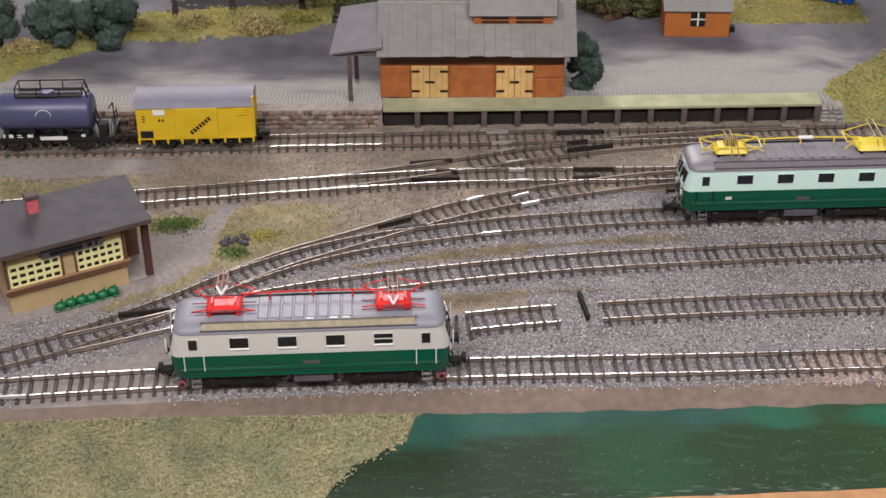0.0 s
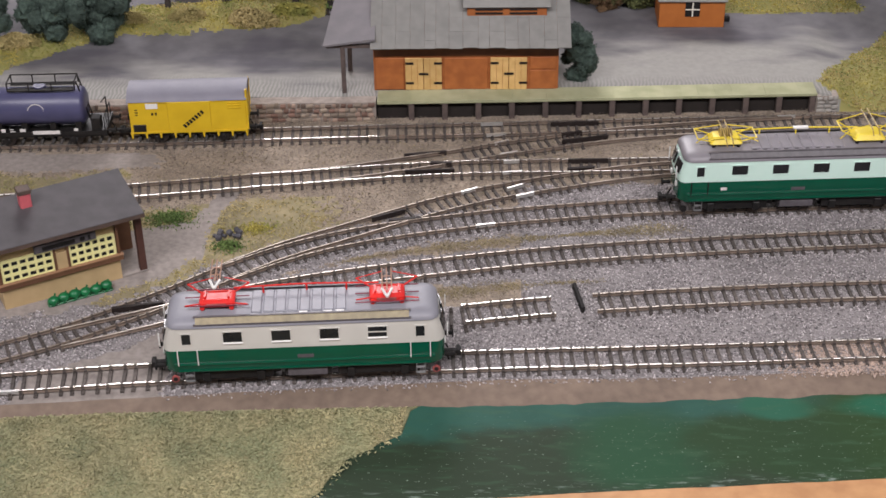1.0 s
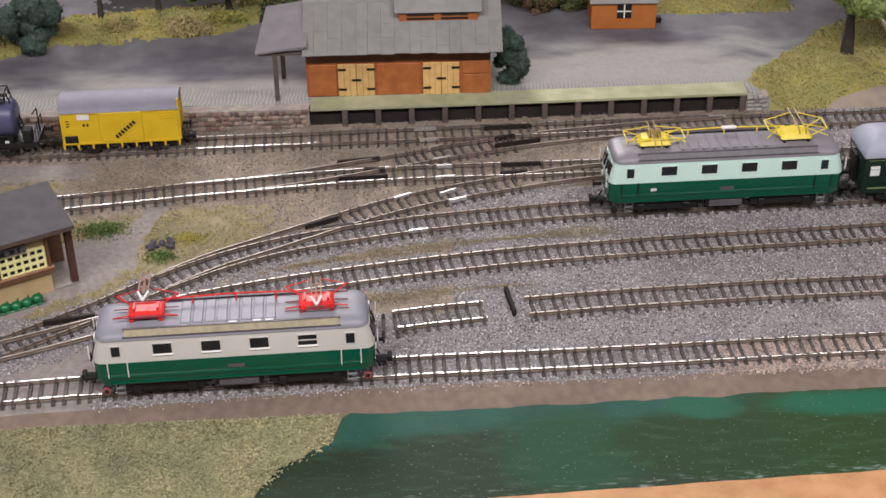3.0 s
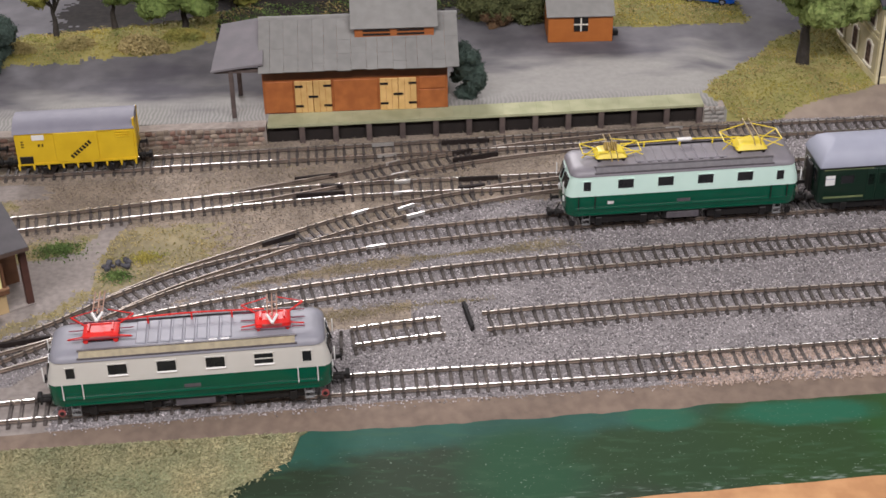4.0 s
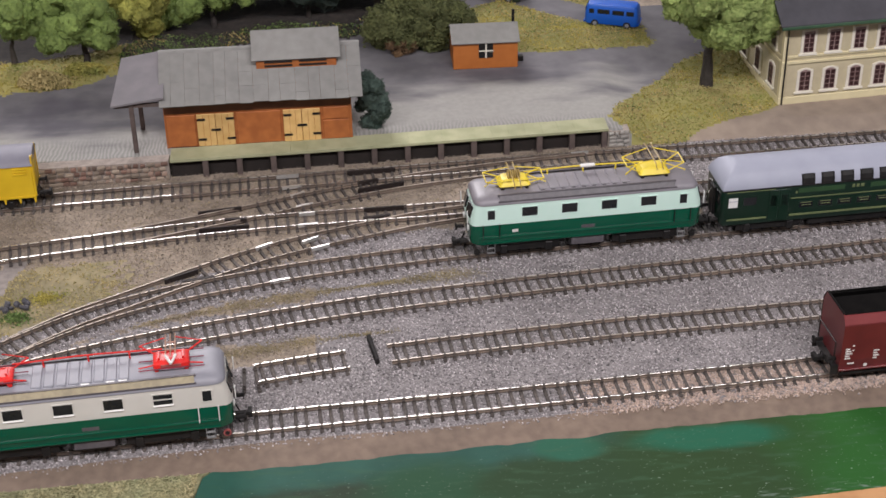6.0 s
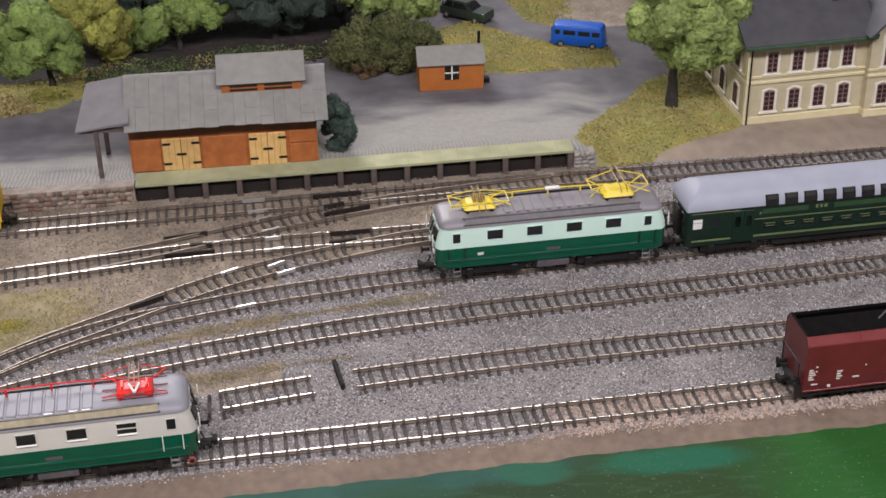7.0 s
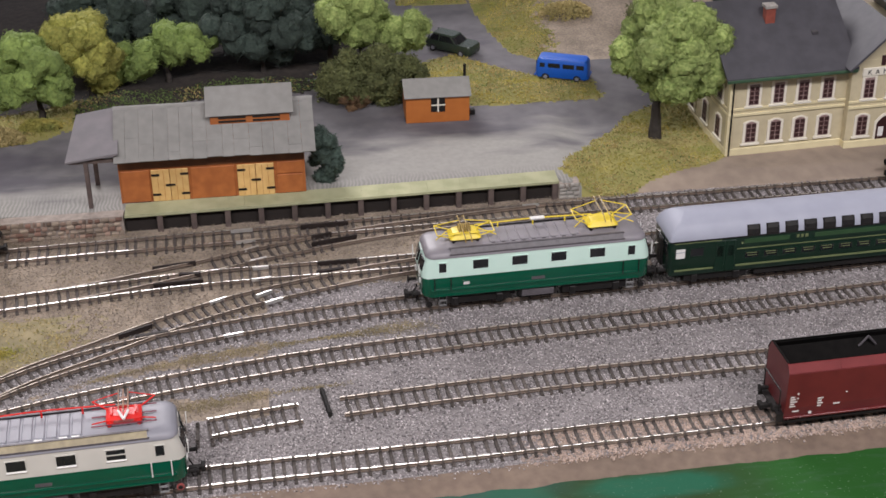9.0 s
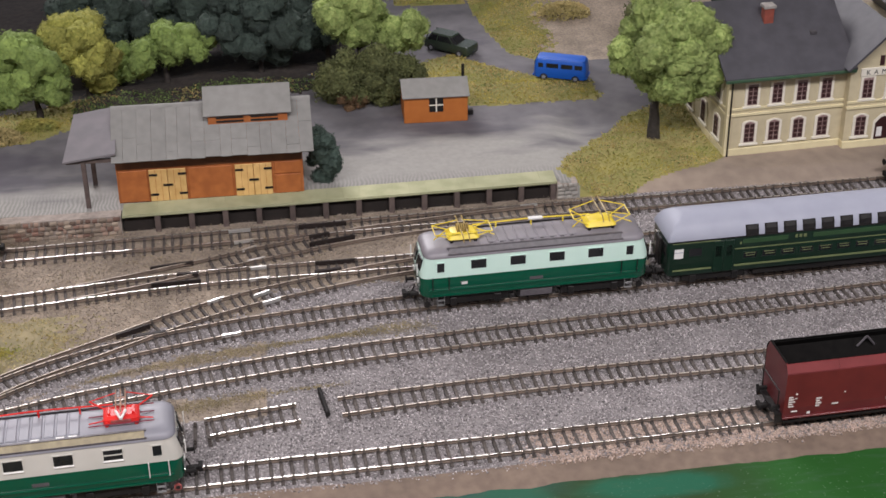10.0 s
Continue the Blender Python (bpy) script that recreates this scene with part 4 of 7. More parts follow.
    # ribbed roof hatch
    if not raised:
        for i in range(8):
            put("roof_rib", boxes((-28 + i * 6.6, -22.3 + i * 6.6, -10.5, 10.5, 44.2, 45.6, 0.5)), roofm, e)
            put("rib_foot", boxes((-28 + i * 6.6, -23.6 + i * 6.6, -12.4, -10.6, 43.6, 44.9)), WHITEP if i in (4, 6, 7) else roofm, e)
    else:
        for i in range(9):
            put("roof_rib", boxes((-31 + i * 6.8, -25.0 + i * 6.8, -9.5, 9.5, 44.2, 45.5, 0.4)), roofm, e)
            put("rib_mark", boxes((-30 + i * 6.8, -27.6 + i * 6.8, -10.6, -9.6, 44.3, 45.1)), GRILLE_DARK, e)
    # cable along the roof with its stands
    bm = bmesh.new()
    for p, q in (((-38, 8, 49.2), (-5, 9, 49.6)), ((-5, 9, 49.6), (8, 9, 49.6)), ((8, 9, 49.6), (42, 8, 49.2))):
        rod(bm, p, q, 0.5)
    for xx in (-22, 2, 24):
        rod(bm, (xx, 8.8, 44), (xx, 8.8, 49.4), 0.6)
    put("roof_cable", bm, pantom, e)
    if raised:
        put("cable_clamp", boxes((0, 10, 7.6, 10.4, 48.8, 50.4, 0.4)), WHITEP, e)
    for k in (-1, 1):
        cx = k * 46.5
        bm = bmesh.new()
        if not raised:
            stack(bm, [(plan(9.6, 6.4, 1.2), 46.4), (plan(9.8, 6.6, 1.2), 47.0), (plan(9.6, 6.4, 1.4), 48.9), (plan(7.6, 4.6, 1.2), 50.2), (plan(7.2, 4.2, 1.0), 50.2), (plan(6.8, 3.9, 1.0), 49.6)])
            for lx in (-6.5, 6.5):
                box(bm, lx - 0.7, lx + 0.7, -3.4, 3.4, 49.6, 51.3, 0.2)
        else:
            stack(bm, [(plan(10, 7, 2.0), 46.8), (plan(10.5, 7.5, 2.0), 47.4), (plan(8, 5.5, 1.8), 50.6), (plan(6, 4, 1.5), 51.0)])
        for v in bm.verts:
            v.co.x += cx
        put("pantograph_base", bm, pantom, e, "", True)
        bm = bmesh.new()
        for dx in (-8, 8):
            for dy in (-6, 6):
                disc(bm, (cx + dx, dy, 45.5), (0, 0, 1), 1.2, 2.6, 8)
        put("insulator", bm, pantom if not raised else UNDER, e)
        bm = bmesh.new()
        if not raised:
            put("base_slot", boxes((cx - 5.6, cx + 5.0, -7.0, -5.9, 47.3, 48.7)), RED_CAP, e)
            for dx in (-8, 8):
                knob = disc(bmesh.new(), (cx + dx, -6.9, 46.6), (0, 1, 0), 1.35, 1.2, 10)
                put("base_knob", knob, pantom, e)
            lift = 9.6 if k < 0 else 0.0
            for dy in (-7, 0.5, 7):
                put("side_rod", rod(bmesh.new(), (cx - 17.5, dy * 1.15, 48.6 if k < 0 else 47.2), (cx + 17.5, dy * 1.15, 48.6 if k < 0 else 47.2), 0.36), STAY, e)
            for s in (-1, 1):
                rod(bm, (cx + s * 9, -5, 48.0), (cx + s * 17, -9, 49.6), 0.4)
                rod(bm, (cx + s * 9, 5, 48.5), (cx + s * 17, 11, 50.5), 0.5)
                rod(bm, (cx + s * 17, 11, 50.5), (cx + s * 3, 14, 52.4), 0.3)
                put("pantograph_arm", bm, pantom, e)
                bm = bmesh.new()
            bm = bmesh.new()
            for dx in (-2.6, 0, 2.6):
                rod(bm, (cx + dx, -4, 52.6 + lift), (cx + dx, 17, 52.6 + lift), 0.42)
            for yy in (2, 9):
                rod(bm, (cx - 2.6, yy, 52.6 + lift), (cx + 2.6, yy, 52.6 + lift), 0.35)
            rod(bm, (cx, 7, 49.5), (cx, 9, 52.6 + lift), 0.35)
            put("collector", bm, COPPER, e, "thin copper-coloured collector bars")
            bm = bmesh.new()
            for s in (-1, 1):
                rod(bm, (cx + s * 2.8, -3.4, 52.7 + lift), (cx, -9.5, 51.2 + lift), 0.75)
            put("collector_horn", bm, WHITEP, e, "white v-shaped collector horn")
        else:
            top = 59 if k > 0 else 53.5
            for s in (-1, 1):
                for yy in (-7, 7):
                    rod(bm, (cx + s * 9, yy * 0.8, 48.5), (cx + s * 19, yy, (50 + top) / 2), 0.4)
                    rod(bm, (cx + s * 19, yy, (50 + top) / 2), (cx + s * 1.5, yy * 1.2, top), 0.34)
                    put("pantograph_arm", bm, pantom, e)
                    bm = bmesh.new()
                rod(bm, (cx + s * 19, -7, (50 + top) / 2), (cx + s * 19, 7, (50 + top) / 2), 0.4)
                rod(bm, (cx + s * 9, 6, 48.5), (cx + s * 20, -8, 49.5), 0.4)
                put("cross_stay", bm, pantom, e)
                bm = bmesh.new()
            for dx in (-2, 2):
                rod(bm, (cx + dx, -14, top + 0.4), (cx + dx, 14, top + 0.4), 0.4)
                for s in (-1, 1):
                    rod(bm, (cx + dx, s * 14, top + 0.4), (cx + dx, s * 18, top - 2.5), 0.4)
            put("collector", bm, COIL, e, "brown collector bars")
            if k < 0:
                bm = bmesh.new()
                for i in range(6):
                    disc(bm, (cx - 3.6 + i * 1.4, -1, 52.4), (1, 0, 0), 3.4, 0.8, 14)
                put("spring_coil", bm, COIL, e, "brown ribbed spring coil")
    if raised:
        for o in e.children:
            if o.name.split(".")[0] not in ("bogie", "wheelset", "buffer", "coupling", "step", "sand_box", "underframe", "air_tank"):
                o.location.z += 0.4 * MM
    # plates on the side
    marks(e, [(-4, 18.2, 9, 2.2)], -b - 0.05, "number_plate", GRILLE_DARK)
    marks(e, [(-50, 19.5, 4, 2)] if raised else [(-66.5, 18, 6, 1.4), (-47, 20, 4, 1.6)], -b - 0.05, "badge", MARK if raised else LOCO_GREEN)
    return e


locomotive("front", -63.5, LOCO_CREAM, ROOF_SILVER, GRILLE, PANTO_RED, False, "green and cream model electric locomotive with red lowered pantographs")
locomotive("third", 238.0, LOCO_MINT, ROOF_GREY, GRILLE_DARK, PANTO_YELLOW, True, "green and mint model electric locomotive with yellow pantographs")


def hopper_wagon(line, x):
    e = thing("hopper_wagon", on_track(line, x), "dark red open hopper wagon with white lettering, empty", "freight wagon", "freight train on the front track")
    a = 60.5
    bm = bmesh.new()
    sec = [(-15.2, 6.0), (-16.4, 14), (-16.6, 37.4), (-16.2, 38.2), (-13.4, 42.4), (-12.8, 42.4), (-12.8, 41.6), (-15.4, 37.4), (-15.6, 14), (-14.6, 6.6)]
    sweep(bm, sec, -a, a)
    put("side_wall", bm, OXIDE, e)
    bm = bmesh.new()
    sweep(bm, [(-y, z) for y, z in sec], -a, a)
    put("side_wall", bm, HOPPER_BLACK, e)
    bm = bmesh.new()
    for x0, x1 in ((-a, -29), (-28.6, 0.6), (1.0, a)):
        sweep(bm, [(-16.5, 38.1), (-13.5, 42.5), (-12.9, 42.75), (-16.2, 37.95)], x0, x1)
    put("top_ledge", bm, OXIDE_LIT, e, "glossy red sloping ledge, coloured lighter for its gleam")
    for k in (-1, 1):
        bm = bmesh.new()
        stack(bm, [([(k * (a - 0.9), -15.3), (k * a, -15.3), (k * a, 15.3), (k * (a - 0.9), 15.3)], 8), ([(k * (a - 0.9), -16), (k * a, -16), (k * a, 16), (k * (a - 0.9), 16)], 36), ([(k * (a - 0.9), -12.4), (k * a, -12.4), (k * a, 12.4), (k * (a - 0.9), 12.4)], 43)])
        put("end_wall", bm, OXIDE, e)
        put("end_lining", boxes((*sorted((k * (a - 1.2), k * (a - 0.8))), -12.2, 12.2, 20, 43.2), (*sorted((k * (a - 1.2), k * (a + 0.1))), -12.3, 12.3, 43, 43.4)), HOPPER_BLACK, e)
        buffers(e, k * a)
        bogie(e, k * 38, 21)
        bm = boxes((*sorted((k * (a - 0.5), k * (a + 4))), -15, -14, 3.5, 9), (*sorted((k * (a - 0.5), k * (a + 4))), 14, 15, 3.5, 9), (*sorted((k * a, k * (a + 4))), -15, 15, 8.6, 9.6))
        for y in (-12, 12):
            rod(bm, (k * (a + 2), y, 9), (k * (a + 2), y, 24), 0.4)
        rod(bm, (k * (a + 2), -12, 24), (k * (a + 2), 12, 24), 0.4)
        put("end_platform", bm, UNDER, e)
    bm = bmesh.new()
    for s in (-1, 1):
        sweep(bm, [(s * 15.0, 14), (s * 14.9, 37.2), (s * 12.7, 41.4), (s * 12.4, 41.2), (s * 14.4, 37.0), (s * 2.0, 13)], -a + 1, a - 1)
    sweep(bm, [(-2, 13), (0, 24), (2, 13)], -a + 1, a - 1)
    put("lining", bm, HOPPER_BLACK, e, "black inside")
    bm = bmesh.new()
    for q in (-1, 1):
        rod(bm, (q * 5.5, 11.2, 33), (0, 11.2, 39.5), 0.7)
    put("inner_brace", bm, GRILLE_DARK, e)
    marks(e, [(-50, 30.2, 3.5, 1.1), (49, 30.5, 3.5, 1.1)], 11.75, "inner_plate")
    put("underframe", boxes((-a + 1, a - 1, -14.4, 14.4, 5.2, 6.8), (-a + 1, a - 1, -15.6, -14.6, 3.2, 4.4), (-a + 1, a - 1, 14.6, 15.6, 3.2, 4.4)), UNDER, e)
    bm = boxes((-a, a, -16.9, -15.3, 6.4, 7.6, 0.2))
    put("sole_bar", bm, OXIDE, e)
    rows = [(-58, 21 - 1.6 * i, 2.6 + (i % 3) * 0.8, 0.9) for i in range(5)] + [(-54, 23, 1.2, 1.0), (-54, 20, 1, 0.8)]
    rows += [(-41, 18.5 - 1.7 * i, 3.4 - (i % 2), 0.9) for i in range(4)] + [(-31, 13.5, 4, 1), (3, 13.2, 5, 1.1), (-56, 11, 4, 0.9), (-46, 8.6, 2, 1.8)]
    rows += [(45.5, 22 - 1.6 * i, 1.8, 0.9) for i in range(4)] + [(45, 11.2, 2.2, 1.2), (48, 11.4, 10, 0.7), (57, 15, 2, 2.4), (-24, 21, 0.9, 0.9)]
    marks(e, rows, -16.55)
    emb = marks(e, [(7, 19.0, 3.4, 3.2), (11.2, 19.0, 3.0, 3.2)], -16.6, "emblem")
    marks(emb, [(8.3, 19.9, 1.4, 1.3), (11.9, 20.0, 2.3, 1.1)], -16.72, "emblem_cut", OXIDE)
    f = bpy.data.curves.new("wording", "FONT")
    f.body, f.size, f.extrude, f.align_x = "Cargo", 3.6 * MM, 0.05 * MM, "LEFT"
    word = new("wording", f)
    dep = bpy.context.evaluated_depsgraph_get()
    me = bpy.data.meshes.new_from_object(word.evaluated_get(dep))
    bpy.data.objects.remove(word)
    me.materials.clear()
    me.materials.append(MARK)
    o = new("wording", me)
    o.parent = e
    o.matrix_basis = pose(15.2 * MM, -16.7 * MM, 19.3 * MM, 90, 0, 0)
    return e


hopper_wagon("front", 418.0)


def open_wagon(line, x):
    e = thing("open_wagon", on_track(line, x), "bright blue open box wagon with white markings, empty", "freight wagon", "freight train on the front track")
    a, b = 61.0, 16.3
    put("floor", boxes((-a, a, -b + 0.5, b - 0.5, 12, 13.2)), BLUE_IN, e)
    for s in (-1, 1):
        bm = boxes((-a, a, *sorted((s * (b - 0.9), s * b)), 10.5, 37.0))
        box(bm, -a - 0.2, a + 0.2, *sorted((s * (b - 1.4), s * (b + 0.5))), 36.4, 37.6, 0.3)
        put("side_wall", bm, BLUE, e)
    for k in (-1, 1):
        bm = boxes((*sorted((k * (a - 0.9), k * a)), -b, b, 10.5, 37.0))
        box(bm, *sorted((k * (a - 1.2), k * (a + 0.5))), -b - 0.4, b + 0.4, 36.4, 37.6, 0.3)
        for y in (-10, -3.4, 3.4, 10):
            box(bm, *sorted((k * a, k * (a + 0.9))), y - 0.8, y + 0.8, 10.5, 36.4)
        put("end_wall", bm, BLUE, e)
        buffers(e, k * a)
        bogie(e, k * 38, 21)
        put("corner_step", boxes((*sorted((k * (a - 8), k * (a - 3))), -b - 0.7, -b + 2, 5.0, 10.6, 0.3)), BLUE, e)
    put("sole_bar", boxes((-a, a, -b - 0.4, -b + 1, 9, 12, 0.3), (-a, a, b - 1, b + 0.4, 9, 12, 0.3)), BLUE, e)
    put("underframe", boxes((-a + 2, a - 2, -13, 13, 8, 11.8)), UNDER, e)
    marks(e, [(-44, 24, 6, 1.2), (-44.5, 21.5, 3, 1.2), (-45, 19, 3, 1.2), (-45, 16.4, 2.4, 1.2), (-55, 21, 4, 5), (-54, 9.6, 3, 1.6)], -b - 0.02)
    bm = disc(bmesh.new(), (-13, -b - 0.2, 17.5), (0, 1, 0), 2.6, 0.5, 16)
    put("badge", bm, MARK, e)
    put("hand_wheel", disc(bmesh.new(), (-17, -b - 0.5, 10.5), (0, 1, 0), 2.2, 0.7, 12), PANTO_RED, e)
    put("dark_panel", boxes((-56.5, -50.5, -b - 0.2, -b + 0.1, 13, 17)), UNDER, e)
    return e


open_wagon("front", 560.0)


def brake_gear(e, xs, a, y=14.0):
    put("underframe", boxes((-a, a, -13.2, 13.2, 8.6, 11.4)), UNDER, e)
    for x in xs:
        wheelset(e, x)
        for s in (-1, 1):
            bm = bmesh.new()
            box(bm, x - 3, x + 3, *sorted((s * 11.8, s * 13.6)), 3.8, 7.6, 0.4)
            box(bm, x - 8, x + 8, *sorted((s * 12.2, s * 13.0)), 7.6, 8.8)
            box(bm, x - 0.8, x + 0.8, *sorted((s * 12.6, s * 14)), 2.6, 9)
            put("axle_guard", bm, UNDER, e)


def covered_van(line, x):
    e = thing("covered_goods_van", on_track(line, x), "yellow covered goods van with a grey arched roof", "freight wagon", "wagons on the rear track")
    a, b = 41.0, 15.4
    bm = bmesh.new()
    box(bm, -a, a, -b, b, 11.5, 36.4, 0.4)
    put("body", bm, YELLOW, e)
    bm = bmesh.new()
    arc = [((b + 0.9) * math.sin(w), 35.6 + 6.6 * (math.cos(w) - math.cos(1.35)) / (1 - math.cos(1.35))) for w in np.linspace(-1.35, 1.35, 15)]
    arc = [(y * 1.02, z) for y, z in arc]
    sweep(bm, arc + [(b * 0.9, 35.2), (-b * 0.9, 35.2)], -a - 0.8, a + 0.8)
    put("roof", bm, VANROOF, e, "grey arched roof", True)
    for s in (-1, 1):
        put("sliding_door", boxes((-14, 16, *sorted((s * b, s * (b + 0.8))), 12.5, 35.2, 0.3), (-22, 24, *sorted((s * b, s * (b + 0.5))), 34.6, 35.4)), YELLOW, e)
        bm = boxes((-a, a, *sorted((s * (b - 0.6), s * (b + 0.5))), 11, 12.4))
        for i in range(9):
            xx = -a + 0.6 + i * (2 * a - 1.2) / 8
            bmx = 1.0
            stack(bm, [([(xx - 0.4, s * b), (xx + 0.4, s * b), (xx + 0.4, s * (b + 0.5)), (xx - 0.4, s * (b + 0.5))], 7.2), ([(xx - bmx, s * (b - 0.4)), (xx + bmx, s * (b - 0.4)), (xx + bmx, s * (b + 0.5)), (xx - bmx, s * (b + 0.5))], 11.4)])
        put("sole_bar", bm, YELLOW, e)
    for i in range(3):
        put("vent_slat", boxes((28, 38, -b - 0.5, -b + 0.1, 29 + i * 2, 30 + i * 2)), YELLOW, e)
    put("placard", boxes((-29, -20.5, -b - 0.3, -b + 0.1, 30.2, 34.2)), WHITEP, e)
    put("battery_box", boxes((-39, -30, -b - 0.9, -b + 0.1, 12.4, 18, 0.3)), UNDER, e)
    marks(e, [(-25.5, 25, 1.4, 2), (-22.8, 25, 1.2, 2), (-37, 29 - 0, 2, 0.8), (-37, 27, 2.4, 0.8), (-37, 25, 2, 0.8)], -b - 0.1, "lettering", UNDER)
    for i in range(7):
        o = put("slogan_stroke", boxes((-0.85, 0.85, -0.15, 0.15, -1.5, 1.5)), UNDER, e)
        o.matrix_basis = pose((-2.5 + i * 2.1) * MM, -(b + 0.95) * MM, (16.5 + i * 1.75) * MM, 0, -40, 0)
    bm = bmesh.new()
    for y in (-9, 9):
        rod(bm, (a + 0.8, y, 20), (a + 0.8, y, 41), 0.4)
    box(bm, a, a + 1.2, -b, -b + 1.4, 12, 43)
    put("end_post", bm, YELLOW, e)
    for k in (-1, 1):
        buffers(e, k * a)
    brake_gear(e, (-22, 22), a)
    return e


covered_van("rear", -173.0)


def tank_wagon(line, x):
    e = thing("tank_wagon", on_track(line, x), "dark blue tank wagon on a black frame with roof walkway", "freight wagon", "wagons on the rear track")
    bm = bmesh.new()
    prof = [(-33.5, 6), (-33, 10.5), (-31.5, 13), (-30, 13.6), (30, 13.6), (31.5, 13), (33, 10.5), (33.5, 6)]
    n = 28
    rings = [[bm.verts.new((px, r * math.sin(2 * math.pi * i / n), 27 + r * math.cos(2 * math.pi * i / n))) for i in range(n)] for px, r in prof]
    for p, q in zip(rings[:-1], rings[1:]):
        for i in range(n):
            bm.faces.new((p[i], p[(i + 1) % n], q[(i + 1) % n], q[i]))
    bm.faces.new(rings[0])
    bm.faces.new(rings[-1])
    put("tank", bm, TANK, e, "dark blue tank barrel", True)
    bm = bmesh.new()
    rod(bm, (-18, 0, 41), (26, 0, 41), 0.2)
    for y in (-5, 5):
        box(bm, -19, 27, y - 2, y + 2, 41.4, 42.2)
    for y in (-7, 7):
        rod(bm, (-19, y, 48), (28, y, 48), 0.5)
        for px in (-19, -4, 12, 28):
            rod(bm, (px, y, 41.5), (px, y, 48), 0.45)
    rod(bm, (-19, -7, 48), (-19, 7, 48), 0.5)
    rod(bm, (28, -7, 48), (28, 7, 48), 0.5)
    put("walkway", bm, BLACK, e, "black roof walkway with railing")
    put("dome", disc(bmesh.new(), (2, 0, 41.5), (0, 0, 1), 5, 3, 16, 4.4), TANK, e)
    bm = bmesh.new()
    for y in (-4, 4):
        rod(bm, (29, y, 47), (36.5, y, 12), 0.5)
    for z in range(14, 46, 4):
        rod(bm, (29 + (47 - z) / 35 * 7.5, -4, z), (29 + (47 - z) / 35 * 7.5, 4, z), 0.35)
    put("ladder", bm, BLACK, e)
    bm = bmesh.new()
    arc = [(0 + 5.5 * math.cos(w), -13.2 + 1.0 * abs(math.sin(w)), 29.5 + 4.4 * math.sin(w)) for w in np.linspace(-0.5, math.pi + 0.5, 14)]
    for p, q in zip(arc[:-1], arc[1:]):
        rod(bm, p, q, 0.35, 5)
    rod(bm, arc[0], arc[-1], 0.35, 5)
    put("emblem", bm, MARK, e)
    put("saddle", boxes(*[(px - 2, px + 2, -12, 12, 11, 19) for px in (-28, -10, 10, 28)]), UNDER, e)
    put("frame_beam", boxes((-46, 48, -14.2, -12.6, 10, 13), (-46, 48, 12.6, 14.2, 10, 13), (-46, -44, -14, 14, 9, 14), (46, 48, -14, 14, 9, 14), (36, 48, -13, 13, 12.6, 13.4)), UNDER, e)
    bm = bmesh.new()
    for y in (-12, -4, 4, 12):
        rod(bm, (46.5, y, 13), (46.5, y, 25 - abs(y) * 0.2), 0.4)
    rod(bm, (46.5, -12, 22.6), (46.5, 12, 22.6), 0.4)
    box(bm, 37.5, 44, -13.5, -6, 13.2, 22.5, 0.4)
    rod(bm, (47, 0, 13), (47, 0, 33), 0.5)
    rod(bm, (47, 0, 33), (44, -3, 30), 0.5)
    put("brake_platform", bm, BLACK, e)
    marks(e, [(-30, 13.6, 1.4, 2.6), (-26, 13.5, 3, 2.6), (-20, 13.6, 4, 0.6), (-20, 15.2, 3, 0.6), (-13, 13.6, 4, 2.4), (25, 13.6, 3, 2)], -14.3, "frame_lettering")
    put("white_panel", boxes((-4, 15, -14.9, -14.3, 11.6, 14.2)), MARK, e)
    for k in (-46, 48):
        buffers(e, k)
    brake_gear(e, (-24, 24), 45)
    return e


tank_wagon("rear", -279.0)


